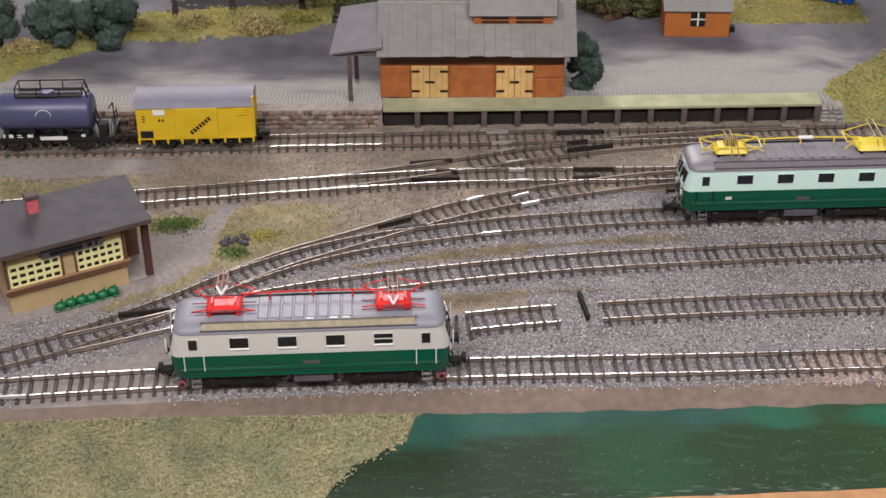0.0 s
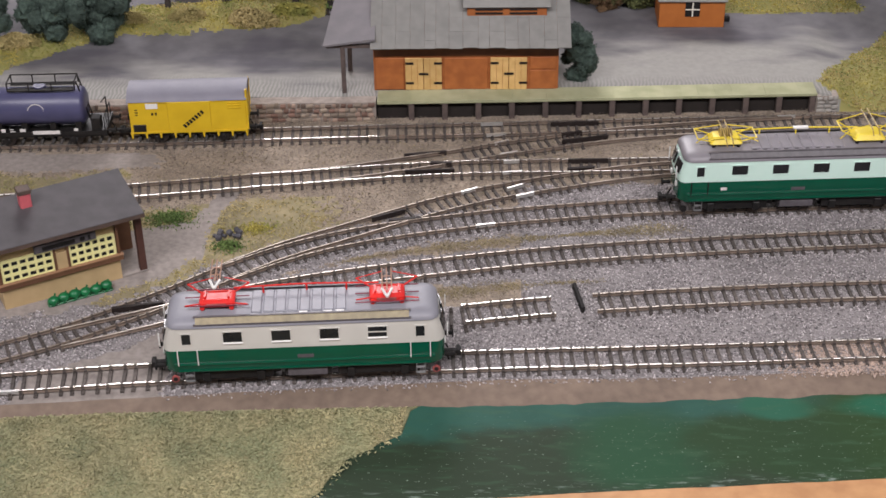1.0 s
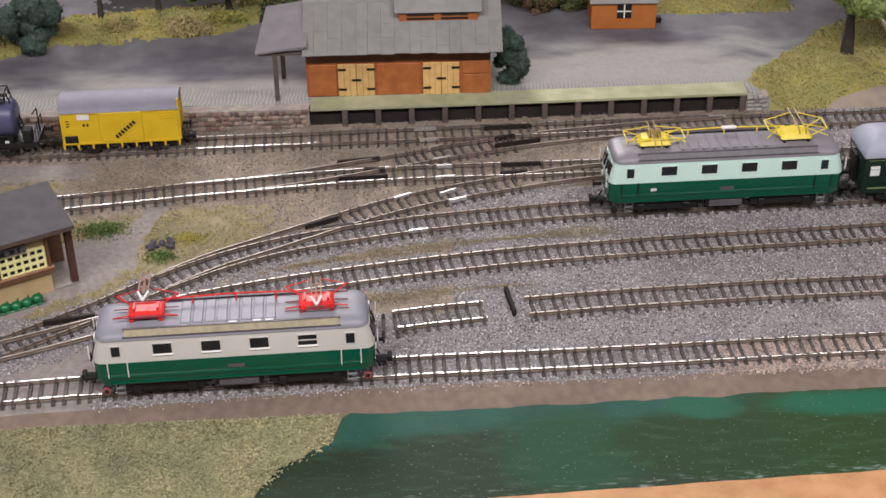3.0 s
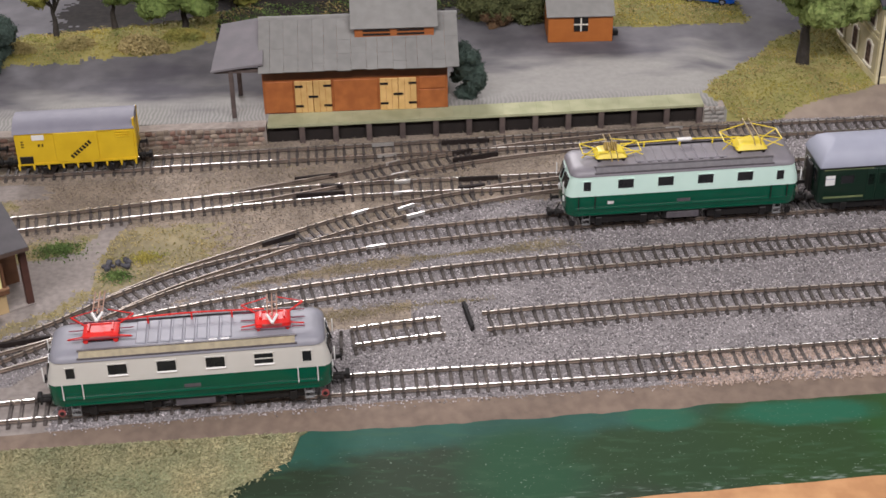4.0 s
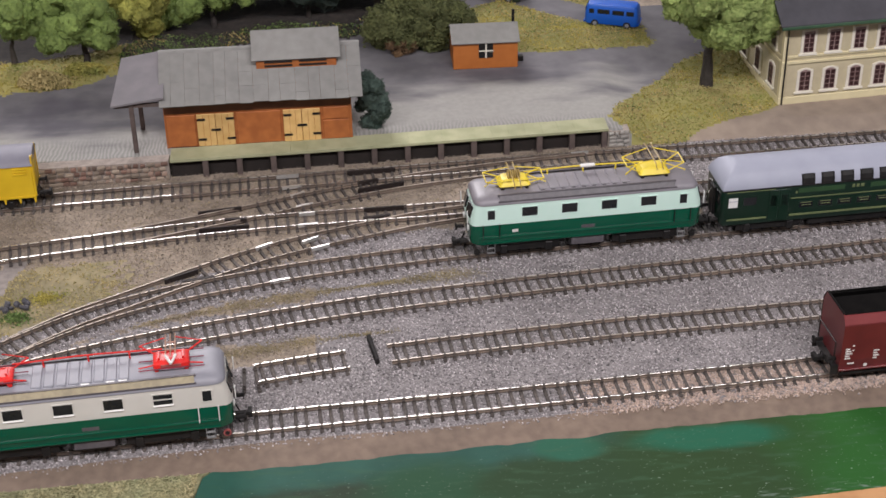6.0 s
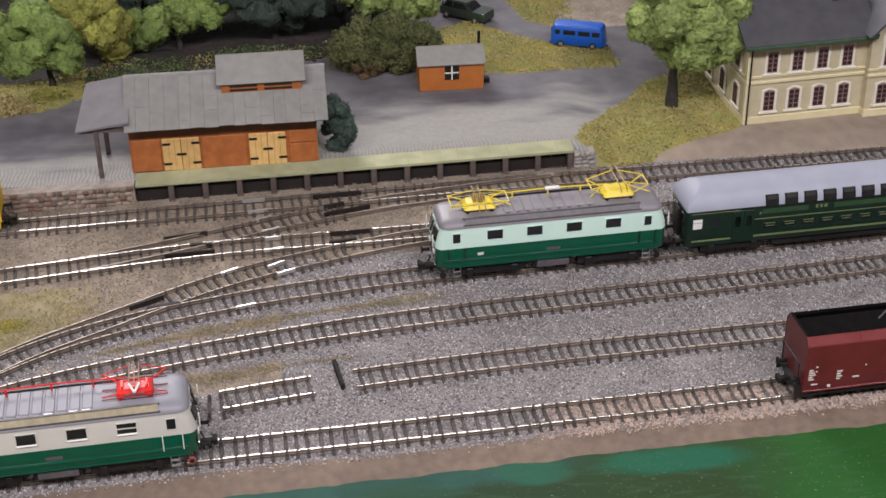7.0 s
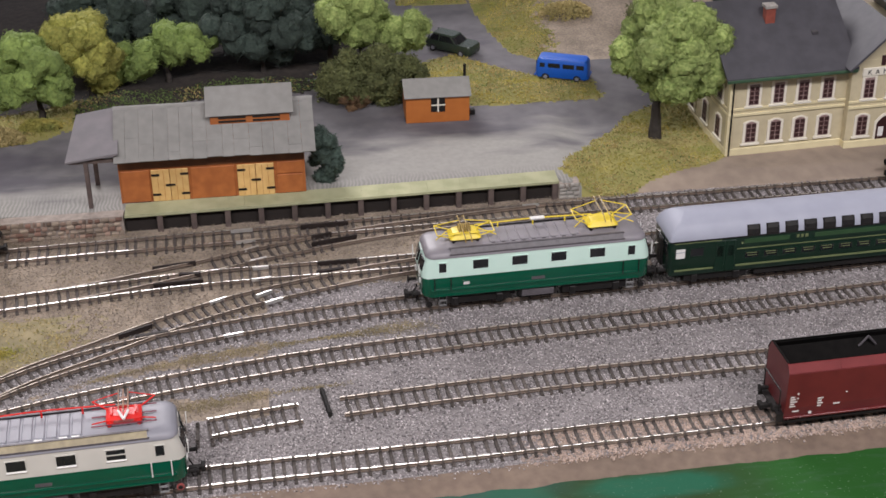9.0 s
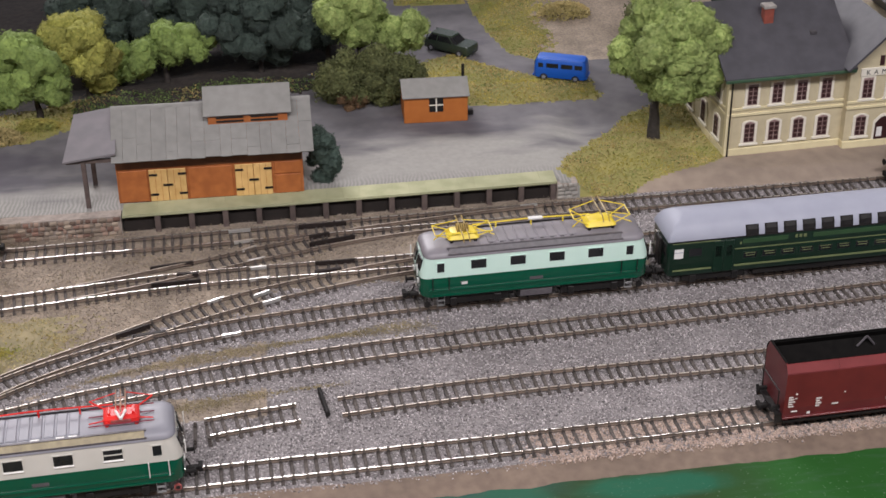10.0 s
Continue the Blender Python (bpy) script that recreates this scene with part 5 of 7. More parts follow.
def double_deck_coach(line, x0, length):
    y, turn = along(line, x0 + length / 2)
    e = thing("double_deck_coach", at(x0 + length / 2, y, 0, turn), "dark green double-deck passenger coach with pale grey roof", "passenger coach")
    a, b = length / 2, 16.8
    bm = bmesh.new()
    stack(bm, [(plan(a - 0.6, b - 0.8, 2.5), 9.5), (plan(a, b, 2.5), 12), (plan(a, b, 2.5), 36.4)], (True, True))
    put("body", bm, COACH_GREEN, e, "glossy dark green body", True)
    bm = bmesh.new()
    stack(bm, [(plan(a + 0.4, b + 0.5, 1.6), 36.2), (plan(a + 0.4, b + 0.5, 1.6), 37.0), (plan(a - 1.2, b - 0.7, 1.6), 41), (plan(a - 4.5, b - 3.2, 1.8), 45.4), (plan(a - 8, b - 6.5, 2), 48.0), (plan(a - 11, b - 11, 2), 49.5), (plan(a - 14, 2.5, 1.5), 50.0)], (False, True))
    put("roof", bm, COACH_ROOF, e, "pale lavender-grey domed roof", True)
    put("gutter", boxes((-a, a, -b - 0.6, -b + 0.2, 35.6, 36.4)), UNDER, e)
    n = int((length - 62) / 13.4)
    for i in range(n):
        xx = -a + 58 + i * 13.4
        bm = bmesh.new()
        sec = [(-b - 0.75, 36.0), (-b + 0.2, 40.4), (-b + 1.9, 43.4), (-b + 2.8, 42.8), (-b + 1.2, 40.2), (-b + 0.6, 36.0)]
        sweep(bm, sec, xx - 4.6, xx + 4.6)
        f = put("upper_window", bm, BLACK, e)
        bm = bmesh.new()
        sweep(bm, [(-b - 0.75, 37.4), (-b + 0.05, 40.6), (-b + 1.5, 43.1), (-b + 1.9, 42.7), (-b + 0.9, 40.4), (-b + 0.3, 37.4)], xx - 3.4, xx + 3.4)
        put("pane", bm, UNDER, f)
        window(e, xx, 21.2, 9.4, 4.4, -b, COACH_GREEN, WINDOW_DARK)
        bm = boxes((xx - 3.6, xx + 3.6, -b - 0.35, -b - 0.1, 22.4, 22.9), (xx - 2.8, xx + 3.6, -b - 0.35, -b - 0.1, 20.6, 21))
        put("blind", bm, LINE, e)
    put("lining", boxes((-a + 47, a - 2, -b - 0.2, -b + 0.1, 26.2, 26.9), (-a + 47, a - 2, -b - 0.25, -b + 0.1, 13.2, 14.6), (-a + 4, -a + 31, -b - 0.25, -b + 0.1, 13.2, 14.4), (-a + 3, -a + 36, -b - 0.2, -b + 0.1, 34.2, 34.7)), LINE, e, "faded yellow lining")
    put("panel", boxes((-a + 52, -a + 84, -b - 0.2, -b + 0.1, 30.2, 33.6), (-a + 102, a - 4, -b - 0.2, -b + 0.1, 30.2, 33.6)), mk("coach_panel", (0.035, 0.085, 0.035), None, 100, 0.4), e)
    put("door", boxes((-a + 32, -a + 38.6, -b - 0.3, -b + 0.1, 10.4, 34, 0.2), (-a + 39.4, -a + 46, -b - 0.3, -b + 0.1, 10.4, 34, 0.2)), COACH_GREEN, e)
    window(e, -a + 35.3, 26, 4, 8, -b - 0.2, COACH_GREEN, WINDOW_DARK)
    window(e, -a + 42.7, 26, 4, 8, -b - 0.2, COACH_GREEN, WINDOW_DARK)
    w = window(e, -a + 7.5, 26.8, 6.4, 7.4, -b, COACH_GREEN, WHITEP)
    put("blind", boxes((-a + 4.4, -a + 10.6, -b - 0.3, -b - 0.05, 27.6, 28.0)), COACH_ROOF, w)
    window(e, -a + 19, 27, 9, 6, -b, COACH_GREEN, WINDOW_DARK)
    marks(e, [(-a + 89, 31.0, 1.8, 2.4), (-a + 92, 31.0, 1.8, 2.4), (-a + 95, 31.0, 2.2, 2.4)], -b - 0.1, "emblem", LINE)
    marks(e, [(-a + 50, 30, 1.2, 1.8)], -b - 0.1, "class_mark", LINE)
    for s in (-1, 1):
        for y in (-8.5, 8.5):
            put("end_window", boxes((*sorted((s * (a - 0.2), s * (a + 0.25))), y - 3, y + 3, 23, 32)), WINDOW_DARK, e)
        put("gangway", boxes((*sorted((s * a, s * (a + 2.2))), -4.4, 4.4, 12, 33, 0.6)), UNDER, e)
        buffers(e, s * a)
        bogie(e, s * (a - 34), 30)
    put("underframe", boxes((-a + 4, a - 4, -14, 14, 7.5, 10.2), (-a + 62, a - 62, -14, 14, 3.5, 9, 0.6)), UNDER, e)
    return e


double_deck_coach("third", 328.0, 268.0)
tank_wagon("rear", 588.0)


# ---- buildings ----
TIMBER = mk("stained_timber", (0.40, 0.13, 0.035), (0.31, 0.095, 0.026), 130, 0.55, 0.1, rnd="object", amount=0.1)
TIMBER_DARK = mk("dark_timber", (0.10, 0.065, 0.05), (0.07, 0.047, 0.038), 130, 0.7, 0.15)
DOORWOOD = mk("pale_door_wood", (0.66, 0.43, 0.17), (0.58, 0.36, 0.13), 150, 0.55, 0.1, rnd="object", amount=0.08)
SHEET = mk("grey_roof_sheet", (0.255, 0.25, 0.235), (0.225, 0.22, 0.208), 160, 0.75, 0.12, rnd="object", amount=0.05)
CANOPY = mk("canopy_sheet", (0.20, 0.185, 0.195), (0.17, 0.16, 0.17), 90, 0.8, 0.1)
POSTM = mk("weathered_post", (0.115, 0.085, 0.075), (0.08, 0.06, 0.055), 200, 0.85, 0.2, rnd="object", amount=0.15)
DECK = mk("mossy_deck", (0.42, 0.42, 0.26), (0.33, 0.34, 0.20), 70, 0.85, 0.25, rnd="object", amount=0.03, wear=0.22)
# near-black for the painted shade under the deck, also louvres and drain pipe
SHADOWWALL = mk("shade_and_pipe_black", (0.018, 0.013, 0.011), None, 120, 0.9)
STONEWALL = mk("wall_stone", (0.30, 0.215, 0.165), (0.19, 0.13, 0.105), 60, 0.9, 0.3, rnd="object", amount=0.55, wear=0.4)
STONE_PALE = mk("pale_wall_stone", (0.35, 0.285, 0.225), (0.25, 0.195, 0.15), 60, 0.9, 0.3, rnd="object", amount=0.3, wear=0.3)
STONE_RED = mk("red_wall_stone", (0.25, 0.15, 0.115), (0.16, 0.095, 0.075), 60, 0.9, 0.3, rnd="object", amount=0.35, wear=0.3)
STONEGREY = mk("grey_stone", (0.36, 0.34, 0.31), (0.27, 0.25, 0.23), 220, 0.9, 0.3, rnd="object", amount=0.25)
MORTAR = mk("mortar", (0.36, 0.31, 0.27), (0.26, 0.22, 0.195), 220, 0.95, 0.2)
HUT = mk("hut_orange", (0.47, 0.15, 0.03), (0.42, 0.13, 0.025), 120, 0.6, 0.08, wear=0.08)
PLASTER = mk("cream_plaster", (0.57, 0.50, 0.335), (0.52, 0.455, 0.305), 140, 0.75, 0.05, wear=0.06)
PLASTER_LIGHT = mk("pale_trim", (0.74, 0.66, 0.42), (0.7, 0.62, 0.39), 140, 0.7, wear=0.05)
TRIMW = mk("white_trim", (0.80, 0.76, 0.66), (0.76, 0.72, 0.62), 140, 0.6, wear=0.04)
MAROON = mk("maroon_paint", (0.05, 0.018, 0.019), (0.035, 0.013, 0.014), 140, 0.4)
SLATE = mk("slate_roof", (0.072, 0.07, 0.082), (0.058, 0.056, 0.066), 110, 0.6, 0.12, wear=0.15)
GREEN_GUTTER = mk("green_gutter", (0.05, 0.11, 0.06), None, 140, 0.5)
BRICKRED = mk("chimney_brick", (0.30, 0.075, 0.05), (0.24, 0.06, 0.04), 300, 0.8, 0.2)
PINKRED = mk("pink_chimney", (0.62, 0.13, 0.15), (0.55, 0.11, 0.13), 200, 0.6)
FELT = mk("roof_felt", (0.072, 0.065, 0.070), (0.055, 0.05, 0.054), 110, 0.7, 0.1, wear=0.18)
BEIGE = mk("beige_wall", (0.50, 0.36, 0.19), (0.46, 0.33, 0.17), 150, 0.7, 0.06, wear=0.07)
BROWNTRIM = mk("brown_trim", (0.15, 0.07, 0.035), (0.12, 0.055, 0.028), 150, 0.6)
LEMON = mk("lemon_sash", (0.82, 0.78, 0.38), (0.78, 0.74, 0.34), 150, 0.5, wear=0.05)
GREENMETAL = mk("green_enamel", (0.008, 0.15, 0.05), (0.006, 0.10, 0.035), 250, 0.35)
VANBLUE = mk("van_blue", (0.012, 0.11, 0.55), (0.01, 0.1, 0.5), 80, 0.35, wear=0.05)
CARGREEN = mk("car_green", (0.035, 0.05, 0.035), (0.03, 0.042, 0.03), 80, 0.25, wear=0.05)
TYRE = mk("tyre", (0.02, 0.02, 0.02), None, 100, 0.8)


def goods_shed():
    e = thing("goods_shed", at(-45, 321.5, 11, 0.7), "orange-brown timber goods shed with grey sheet roof", "shed")
    L, D, H = 136, 58, 44
    # plinth walls as boards
    put("wall", boxes((0, L, 0, 1.6, 0, H), (0, L, D - 1.6, D, 0, H), (0, 1.6, 1.6, D - 1.6, 0, H), (L - 1.6, L, 1.6, D - 1.6, 0, H)), TIMBER, e)
    for k in (0, L - 1.6):
        bm = bmesh.new()
        sweep(bm, [(0, H), (D, H), (D / 2, H + 20)], k, k + 1.6)
        put("gable", bm, TIMBER, e)
    for x0, x1, z1 in ((1.5, 22, 26), (52, 84, 26), (115, 134, 16), (115, 134, 26.5)):
        z0 = 0.8 if z1 != 26.5 else 17
        put("wall_panel", boxes((x0, x1, -0.9, 0.1, z0, z1, 0.25)), TIMBER, e)
    # dark band painted as the shade that the eaves throw on the wall
    put("shadow_board", boxes((0.5, L - 0.5, -0.5, 0.1, 27.5, H)), mk("eave_shade_brown", (0.16, 0.058, 0.022), (0.12, 0.043, 0.017), 130, 0.65, 0.1), e)
    for x0 in (23.3, 86.0):
        for k in (0, 1):
            d = put("door", boxes((x0 + k * 13.6, x0 + 13.2 + k * 13.6, -1.3, 0.1, 0.6, 26.2, 0.25)), DOORWOOD, e, "pale wooden door leaf")
            for z in (5.5, 21.5):
                xx = x0 + (0 if k == 0 else 21)
                put("hinge", boxes((xx + 0.2, xx + 6, -1.9, -1.2, z, z + 1.5)), BLACK, d)
            for i in (1, 2):
                put("board_gap", boxes((x0 + k * 13.6 + i * 4.4, x0 + k * 13.6 + i * 4.4 + 0.25, -1.36, -1.2, 0.8, 26)), TIMBER, d)
        put("bolt", boxes((x0 + 10, x0 + 17, -2.0, -1.2, 13, 14.4)), BLACK, e)
    # roof sheets
    ov, rise = 9.5, 20.0
    slope = math.atan2(rise, D / 2)
    run = math.hypot(D / 2, rise) * (D / 2 + ov) / (D / 2)
    lay = random.Random(31)
    for side in (1, -1):
        n = 15
        edges = [-1.5 + (L + 10) * (i + (lay.uniform(-0.14, 0.14) if 0 < i < n else 0)) / n for i in range(n + 1)]
        for i in range(n):
            cuts = [0.0] + sorted(lay.sample((0.14, 0.3, 0.42, 0.55, 0.68), lay.choice((1, 1, 2)))) + [1.0]
            for a, b in zip(cuts[:-1], cuts[1:]):
                t = lay.uniform(0.9, 1.12)
                sag = lay.uniform(-0.7, 0.5) if a == 0 else 0
                o = put("roof_sheet", boxes((edges[i], edges[i + 1] - 0.13, run * a + sag, run * b - 0.1, t - 0.9, t)), SHEET, e)
                o.matrix_basis = Matrix.Translation((0, (-ov if side > 0 else D + ov) * MM, (H - ov * math.tan(slope)) * MM)) @ (Matrix() if side > 0 else pose((L + 7) * MM, 0, 0, 0, 0, 180)) @ pose(0, 0, 0, math.degrees(slope), 0, 0)
    bm = bmesh.new()
    sweep(bm, [(D / 2 + 3.2 * math.sin(w), H + rise - 2.2 + 3.4 * math.cos(w)) for w in np.linspace(-1.1, 1.1, 9)], -1.6, L + 8.6)
    put("ridge_cap", bm, SHEET, e, "", True)
    # raised lantern with its own roof
    x0, x1 = 69, 127
    put("lantern_wall", boxes((x0, x1, D / 2 - 16.6, D / 2 + 16.6, H + 4, H + 18)), TIMBER, e)
    for xa in (x0 + 6, x0 + 31):
        for z in (H + 11, H + 14):
            put("louvre", boxes((xa, xa + 20, D / 2 - 17.2, D / 2 - 16.5, z, z + 1.3)), SHADOWWALL, e)
    for s in (1, -1):
        o = put("lantern_roof", boxes((x0 - 3, x1 + 3, 0, 23.5, 0, 1.2)), SHEET, e)
        o.matrix_basis = Matrix.Translation((0, (D / 2 - s * 18) * MM, (H + 16.2) * MM)) @ (Matrix() if s > 0 else pose((x0 + x1) * MM, 0, 0, 0, 0, 180)) @ pose(0, 0, 0, 41, 0, 0)
    # lean-to canopy beside the shed
    bm = bmesh.new()
    stack(bm, [([(-36, -7), (2, -8), (2, 40), (-30, 40)], 39), ([(-36, -7), (2, -8), (2, 40), (-30, 40)], 40.5)])
    for v in bm.verts:
        v.co.z += (v.co.y + 8) * 0.33 + (v.co.x + 36) * 0.15 - 1.5
    put("canopy_roof", bm, CANOPY, e, "grey-purple lean-to canopy")
    for x, y in ((-22, -4), (-20, 34)):
        put("canopy_post", boxes((x - 1.6, x + 1.6, y - 1.6, y + 1.6, 0, 39 + (y + 8) * 0.33, 0.3)), POSTM, e)
    put("canopy_beam", boxes((-34, -2, -5, -2.6, 36.4, 39)), POSTM, e)
    return e


goods_shed()


def loading_platform():
    e = thing("loading_platform", Matrix(), "long loading platform with pale mossy deck on brown posts", "platform", kind="structure")
    x0, x1 = -42.0, 281.0
    n = 26
    for i in range(n):
        a, b = x0 + (x1 - x0) * i / n, x0 + (x1 - x0) * (i + 1) / n - 0.07
        ya, yb = float(quay(a)), float(quay(b))
        bm = bmesh.new()
        stack(bm, [([(a, ya), (b, yb), (b, yb + 19), (a, ya + 19)], 9.4), ([(a, ya), (b, yb), (b, yb + 19), (a, ya + 19)], 11.5 + random.uniform(0, 0.06))])
        put("deck_plank", bm, DECK, e)
    bm = bmesh.new()
    pts = [(x, float(quay(x))) for x in np.linspace(x0, x1, 14)]
    for (a, ya), (b, yb) in zip(pts[:-1], pts[1:]):
        stack(bm, [([(a, ya - 0.5), (b, yb - 0.5), (b, yb), (a, ya)], 10), ([(a, ya - 0.5), (b, yb - 0.5), (b, yb), (a, ya)], 11.8)])
    put("deck_edge", bm, DECK, e)
    # black sheet added as the shade below the deck
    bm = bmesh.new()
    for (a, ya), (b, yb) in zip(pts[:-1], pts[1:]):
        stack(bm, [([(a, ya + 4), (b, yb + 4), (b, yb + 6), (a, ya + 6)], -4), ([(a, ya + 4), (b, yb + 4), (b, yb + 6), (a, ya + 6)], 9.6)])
    put("back_board", bm, SHADOWWALL, e, "black sheet standing in for the shade under the deck")
    proto = None
    for i in range(13):
        x = -17 + i * 24.6
        if x > x1:
            break
        m = at(x, float(quay(x)) + 1.6, 0, 2.5)
        if proto is None:
            proto = put("post", boxes((-2.1, 2.1, -1.8, 1.8, -4, 9.4, 0.3)), POSTM, e)
            proto.matrix_basis = m
        else:
            shared("post", proto, m, e)


loading_platform()


def stone_wall(x0, x1, name, label, material, n, rows, z1=11.0):
    """A low wall of single stones in front of a mortar core."""
    e = thing(name, Matrix(), label, "wall", kind="structure")
    bm = bmesh.new()
    pts = [(x, float(quay(x))) for x in np.linspace(x0, x1, 6)]
    for (a, ya), (b, yb) in zip(pts[:-1], pts[1:]):
        stack(bm, [([(a, ya + 0.8), (b, yb + 0.8), (b, yb + 11), (a, ya + 11)], -4.5), ([(a, ya + 0.8), (b, yb + 0.8), (b, yb + 11), (a, ya + 11)], z1)])
    put("core", bm, MORTAR, e)
    rnd = random.Random(3)
    h = (z1 + 4) / rows
    protos = []
    for k in range(5):
        bm = bmesh.new()
        w = 0.55 + 0.2 * k
        stack(bm, [([(-w * 1.9, -0.9), (w * 1.7, -0.7), (w * 1.8, 1), (-w * 1.8, 1)], 0.1), ([(-w * 2.0, -1.0 - 0.1 * k), (w * 1.9, -1.1), (w * 1.9, 1), (-w * 1.9, 1)], h * 0.5), ([(-w * 1.8, -0.8), (w * 1.8, -0.9), (w * 1.8, 1), (-w * 1.8, 1)], h - 0.35)])
        protos.append(put("stone", bm, (material, STONE_PALE, material, STONE_RED, STONE_PALE)[k] if material == STONEWALL else material, e))
    used = set()
    for r in range(rows):
        x = x0 + rnd.uniform(0, 3)
        while x < x1 - 2:
            k = rnd.randrange(5)
            w = (0.55 + 0.2 * k) * 1.95
            m = at(x + w, float(quay(x + w)) + 0.5 + rnd.uniform(-0.35, 0.25), -4 + r * h + rnd.uniform(-0.4, 0.4), 2) @ pose(0, 0, 0, 0, rnd.uniform(-9, 9), 0) @ Matrix.Diagonal((rnd.uniform(0.8, 1.2), 1, rnd.uniform(0.7, 1.12), 1))
            if k not in used:
                used.add(k)
                protos[k].matrix_basis = m
            else:
                shared("stone", protos[k], m, e)
            x += 2 * w + rnd.uniform(0.3, 1.1)
    return e


stone_wall(-345, -43, "stone_wall", "low rubble wall of reddish-brown stones below the yard", STONEWALL, 60, 4)
stone_wall(281, 297, "stone_pier", "grey cut-stone pier at the platform's end", STONEGREY, 10, 4, 9.0)


def hut():
    e = thing("hut", at(176, 434, 11, -0.5), "small orange wooden hut with grey felt roof", "hut")
    L, D, H = 52, 33, 23
    put("wall", boxes((0, L, 0, D, 0, H, 0.3)), HUT, e)
    for k in (0.1, L - 1.1):
        bm = bmesh.new()
        sweep(bm, [(0, H - 0.2), (D, H - 0.2), (D / 2, H + 8)], k, k + 1)
        put("gable", bm, HUT, e)
    for s in (1, -1):
        o = put("roof", boxes((-1.5, L + 1.5, 0, 21.5, 0, 1.1, 0.2)), SHEET, e)
        o.matrix_basis = Matrix.Translation((0, (-2 if s > 0 else D + 2) * MM, (H - 0.8) * MM)) @ (Matrix() if s > 0 else pose(L * MM, 0, 0, 0, 0, 180)) @ pose(0, 0, 0, 26, 0, 0)
    f = put("window", boxes((20.5, 32, -0.5, 0.2, 9.5, 21.5)), BLACK, e)
    put("glazing_bar", boxes((25.7, 26.8, -0.9, -0.4, 9.5, 21.5), (20.5, 32, -0.9, -0.4, 15, 16)), TRIMW, f)
    put("chimney_pipe", rod(bmesh.new(), (L - 1, D * 0.8, 18), (L - 1, D * 0.8, H + 16), 1.2, 8), BLACK, e)
    put("bin", boxes((L + 1, L + 6, 10, 15, 0, 5, 0.6)), UNDER, e)
    return e


hut()


def arch_outline(w, h, rise, n=6):
    pts = [(-w / 2, 0), (w / 2, 0), (w / 2, h - rise)]
    for i in range(1, n):
        t = i / n
        pts.append((w / 2 - w * t, h - rise + rise * math.sin(math.pi * t)))
    return pts + [(-w / 2, h - rise)]


def face_plate(bm, outline, y0, y1):
    """An outline in x and z given depth in y."""
    a = [bm.verts.new((x, y0, z)) for x, z in outline]
    b = [bm.verts.new((x, y1, z)) for x, z in outline]
    n = len(outline)
    for i in range(n):
        bm.faces.new((a[i], a[(i + 1) % n], b[(i + 1) % n], b[i]))
    bm.faces.new(a[::-1])
    bm.faces.new(b)
    return bm


def station_window(parent, x, z, arched, m=None):
    w, h = (8.6, 17.5) if arched else (8.2, 17)
    rise = 1.7 if arched else 0.01
    bm = bmesh.new()
    outer = [(px * 1.5, pz * 1.13 - 1.2) for px, pz in arch_outline(w, h, rise)]
    face_plate(bm, outer, -0.9, 0.2)
    box(bm, -w * 0.9, w * 0.9, -1.7, 0.2, -2.6, -1.2)
    f = put("window", bm, TRIMW, parent)
    f.matrix_basis = (m or Matrix()) @ pose(x * MM, 0, z * MM)
    put("sash", face_plate(bmesh.new(), arch_outline(w, h, rise), -1.2, 0.0), SASH, f)
    for i in range(4):
        for k in (0, 1):
            xa = -w / 2 + 0.45 + k * (w / 2 - 0.1)
            za = 0.6 + i * (h - 1.9) / 4
            put("pane", boxes((xa, xa + w / 2 - 0.8, -1.35, -1.1, za, za + (h - 1.9) / 4 - 0.55)), MAROON, f)
    return f


SASH = mk("pinkish_sash", (0.40, 0.30, 0.28), (0.27, 0.18, 0.17), 300, 0.5)


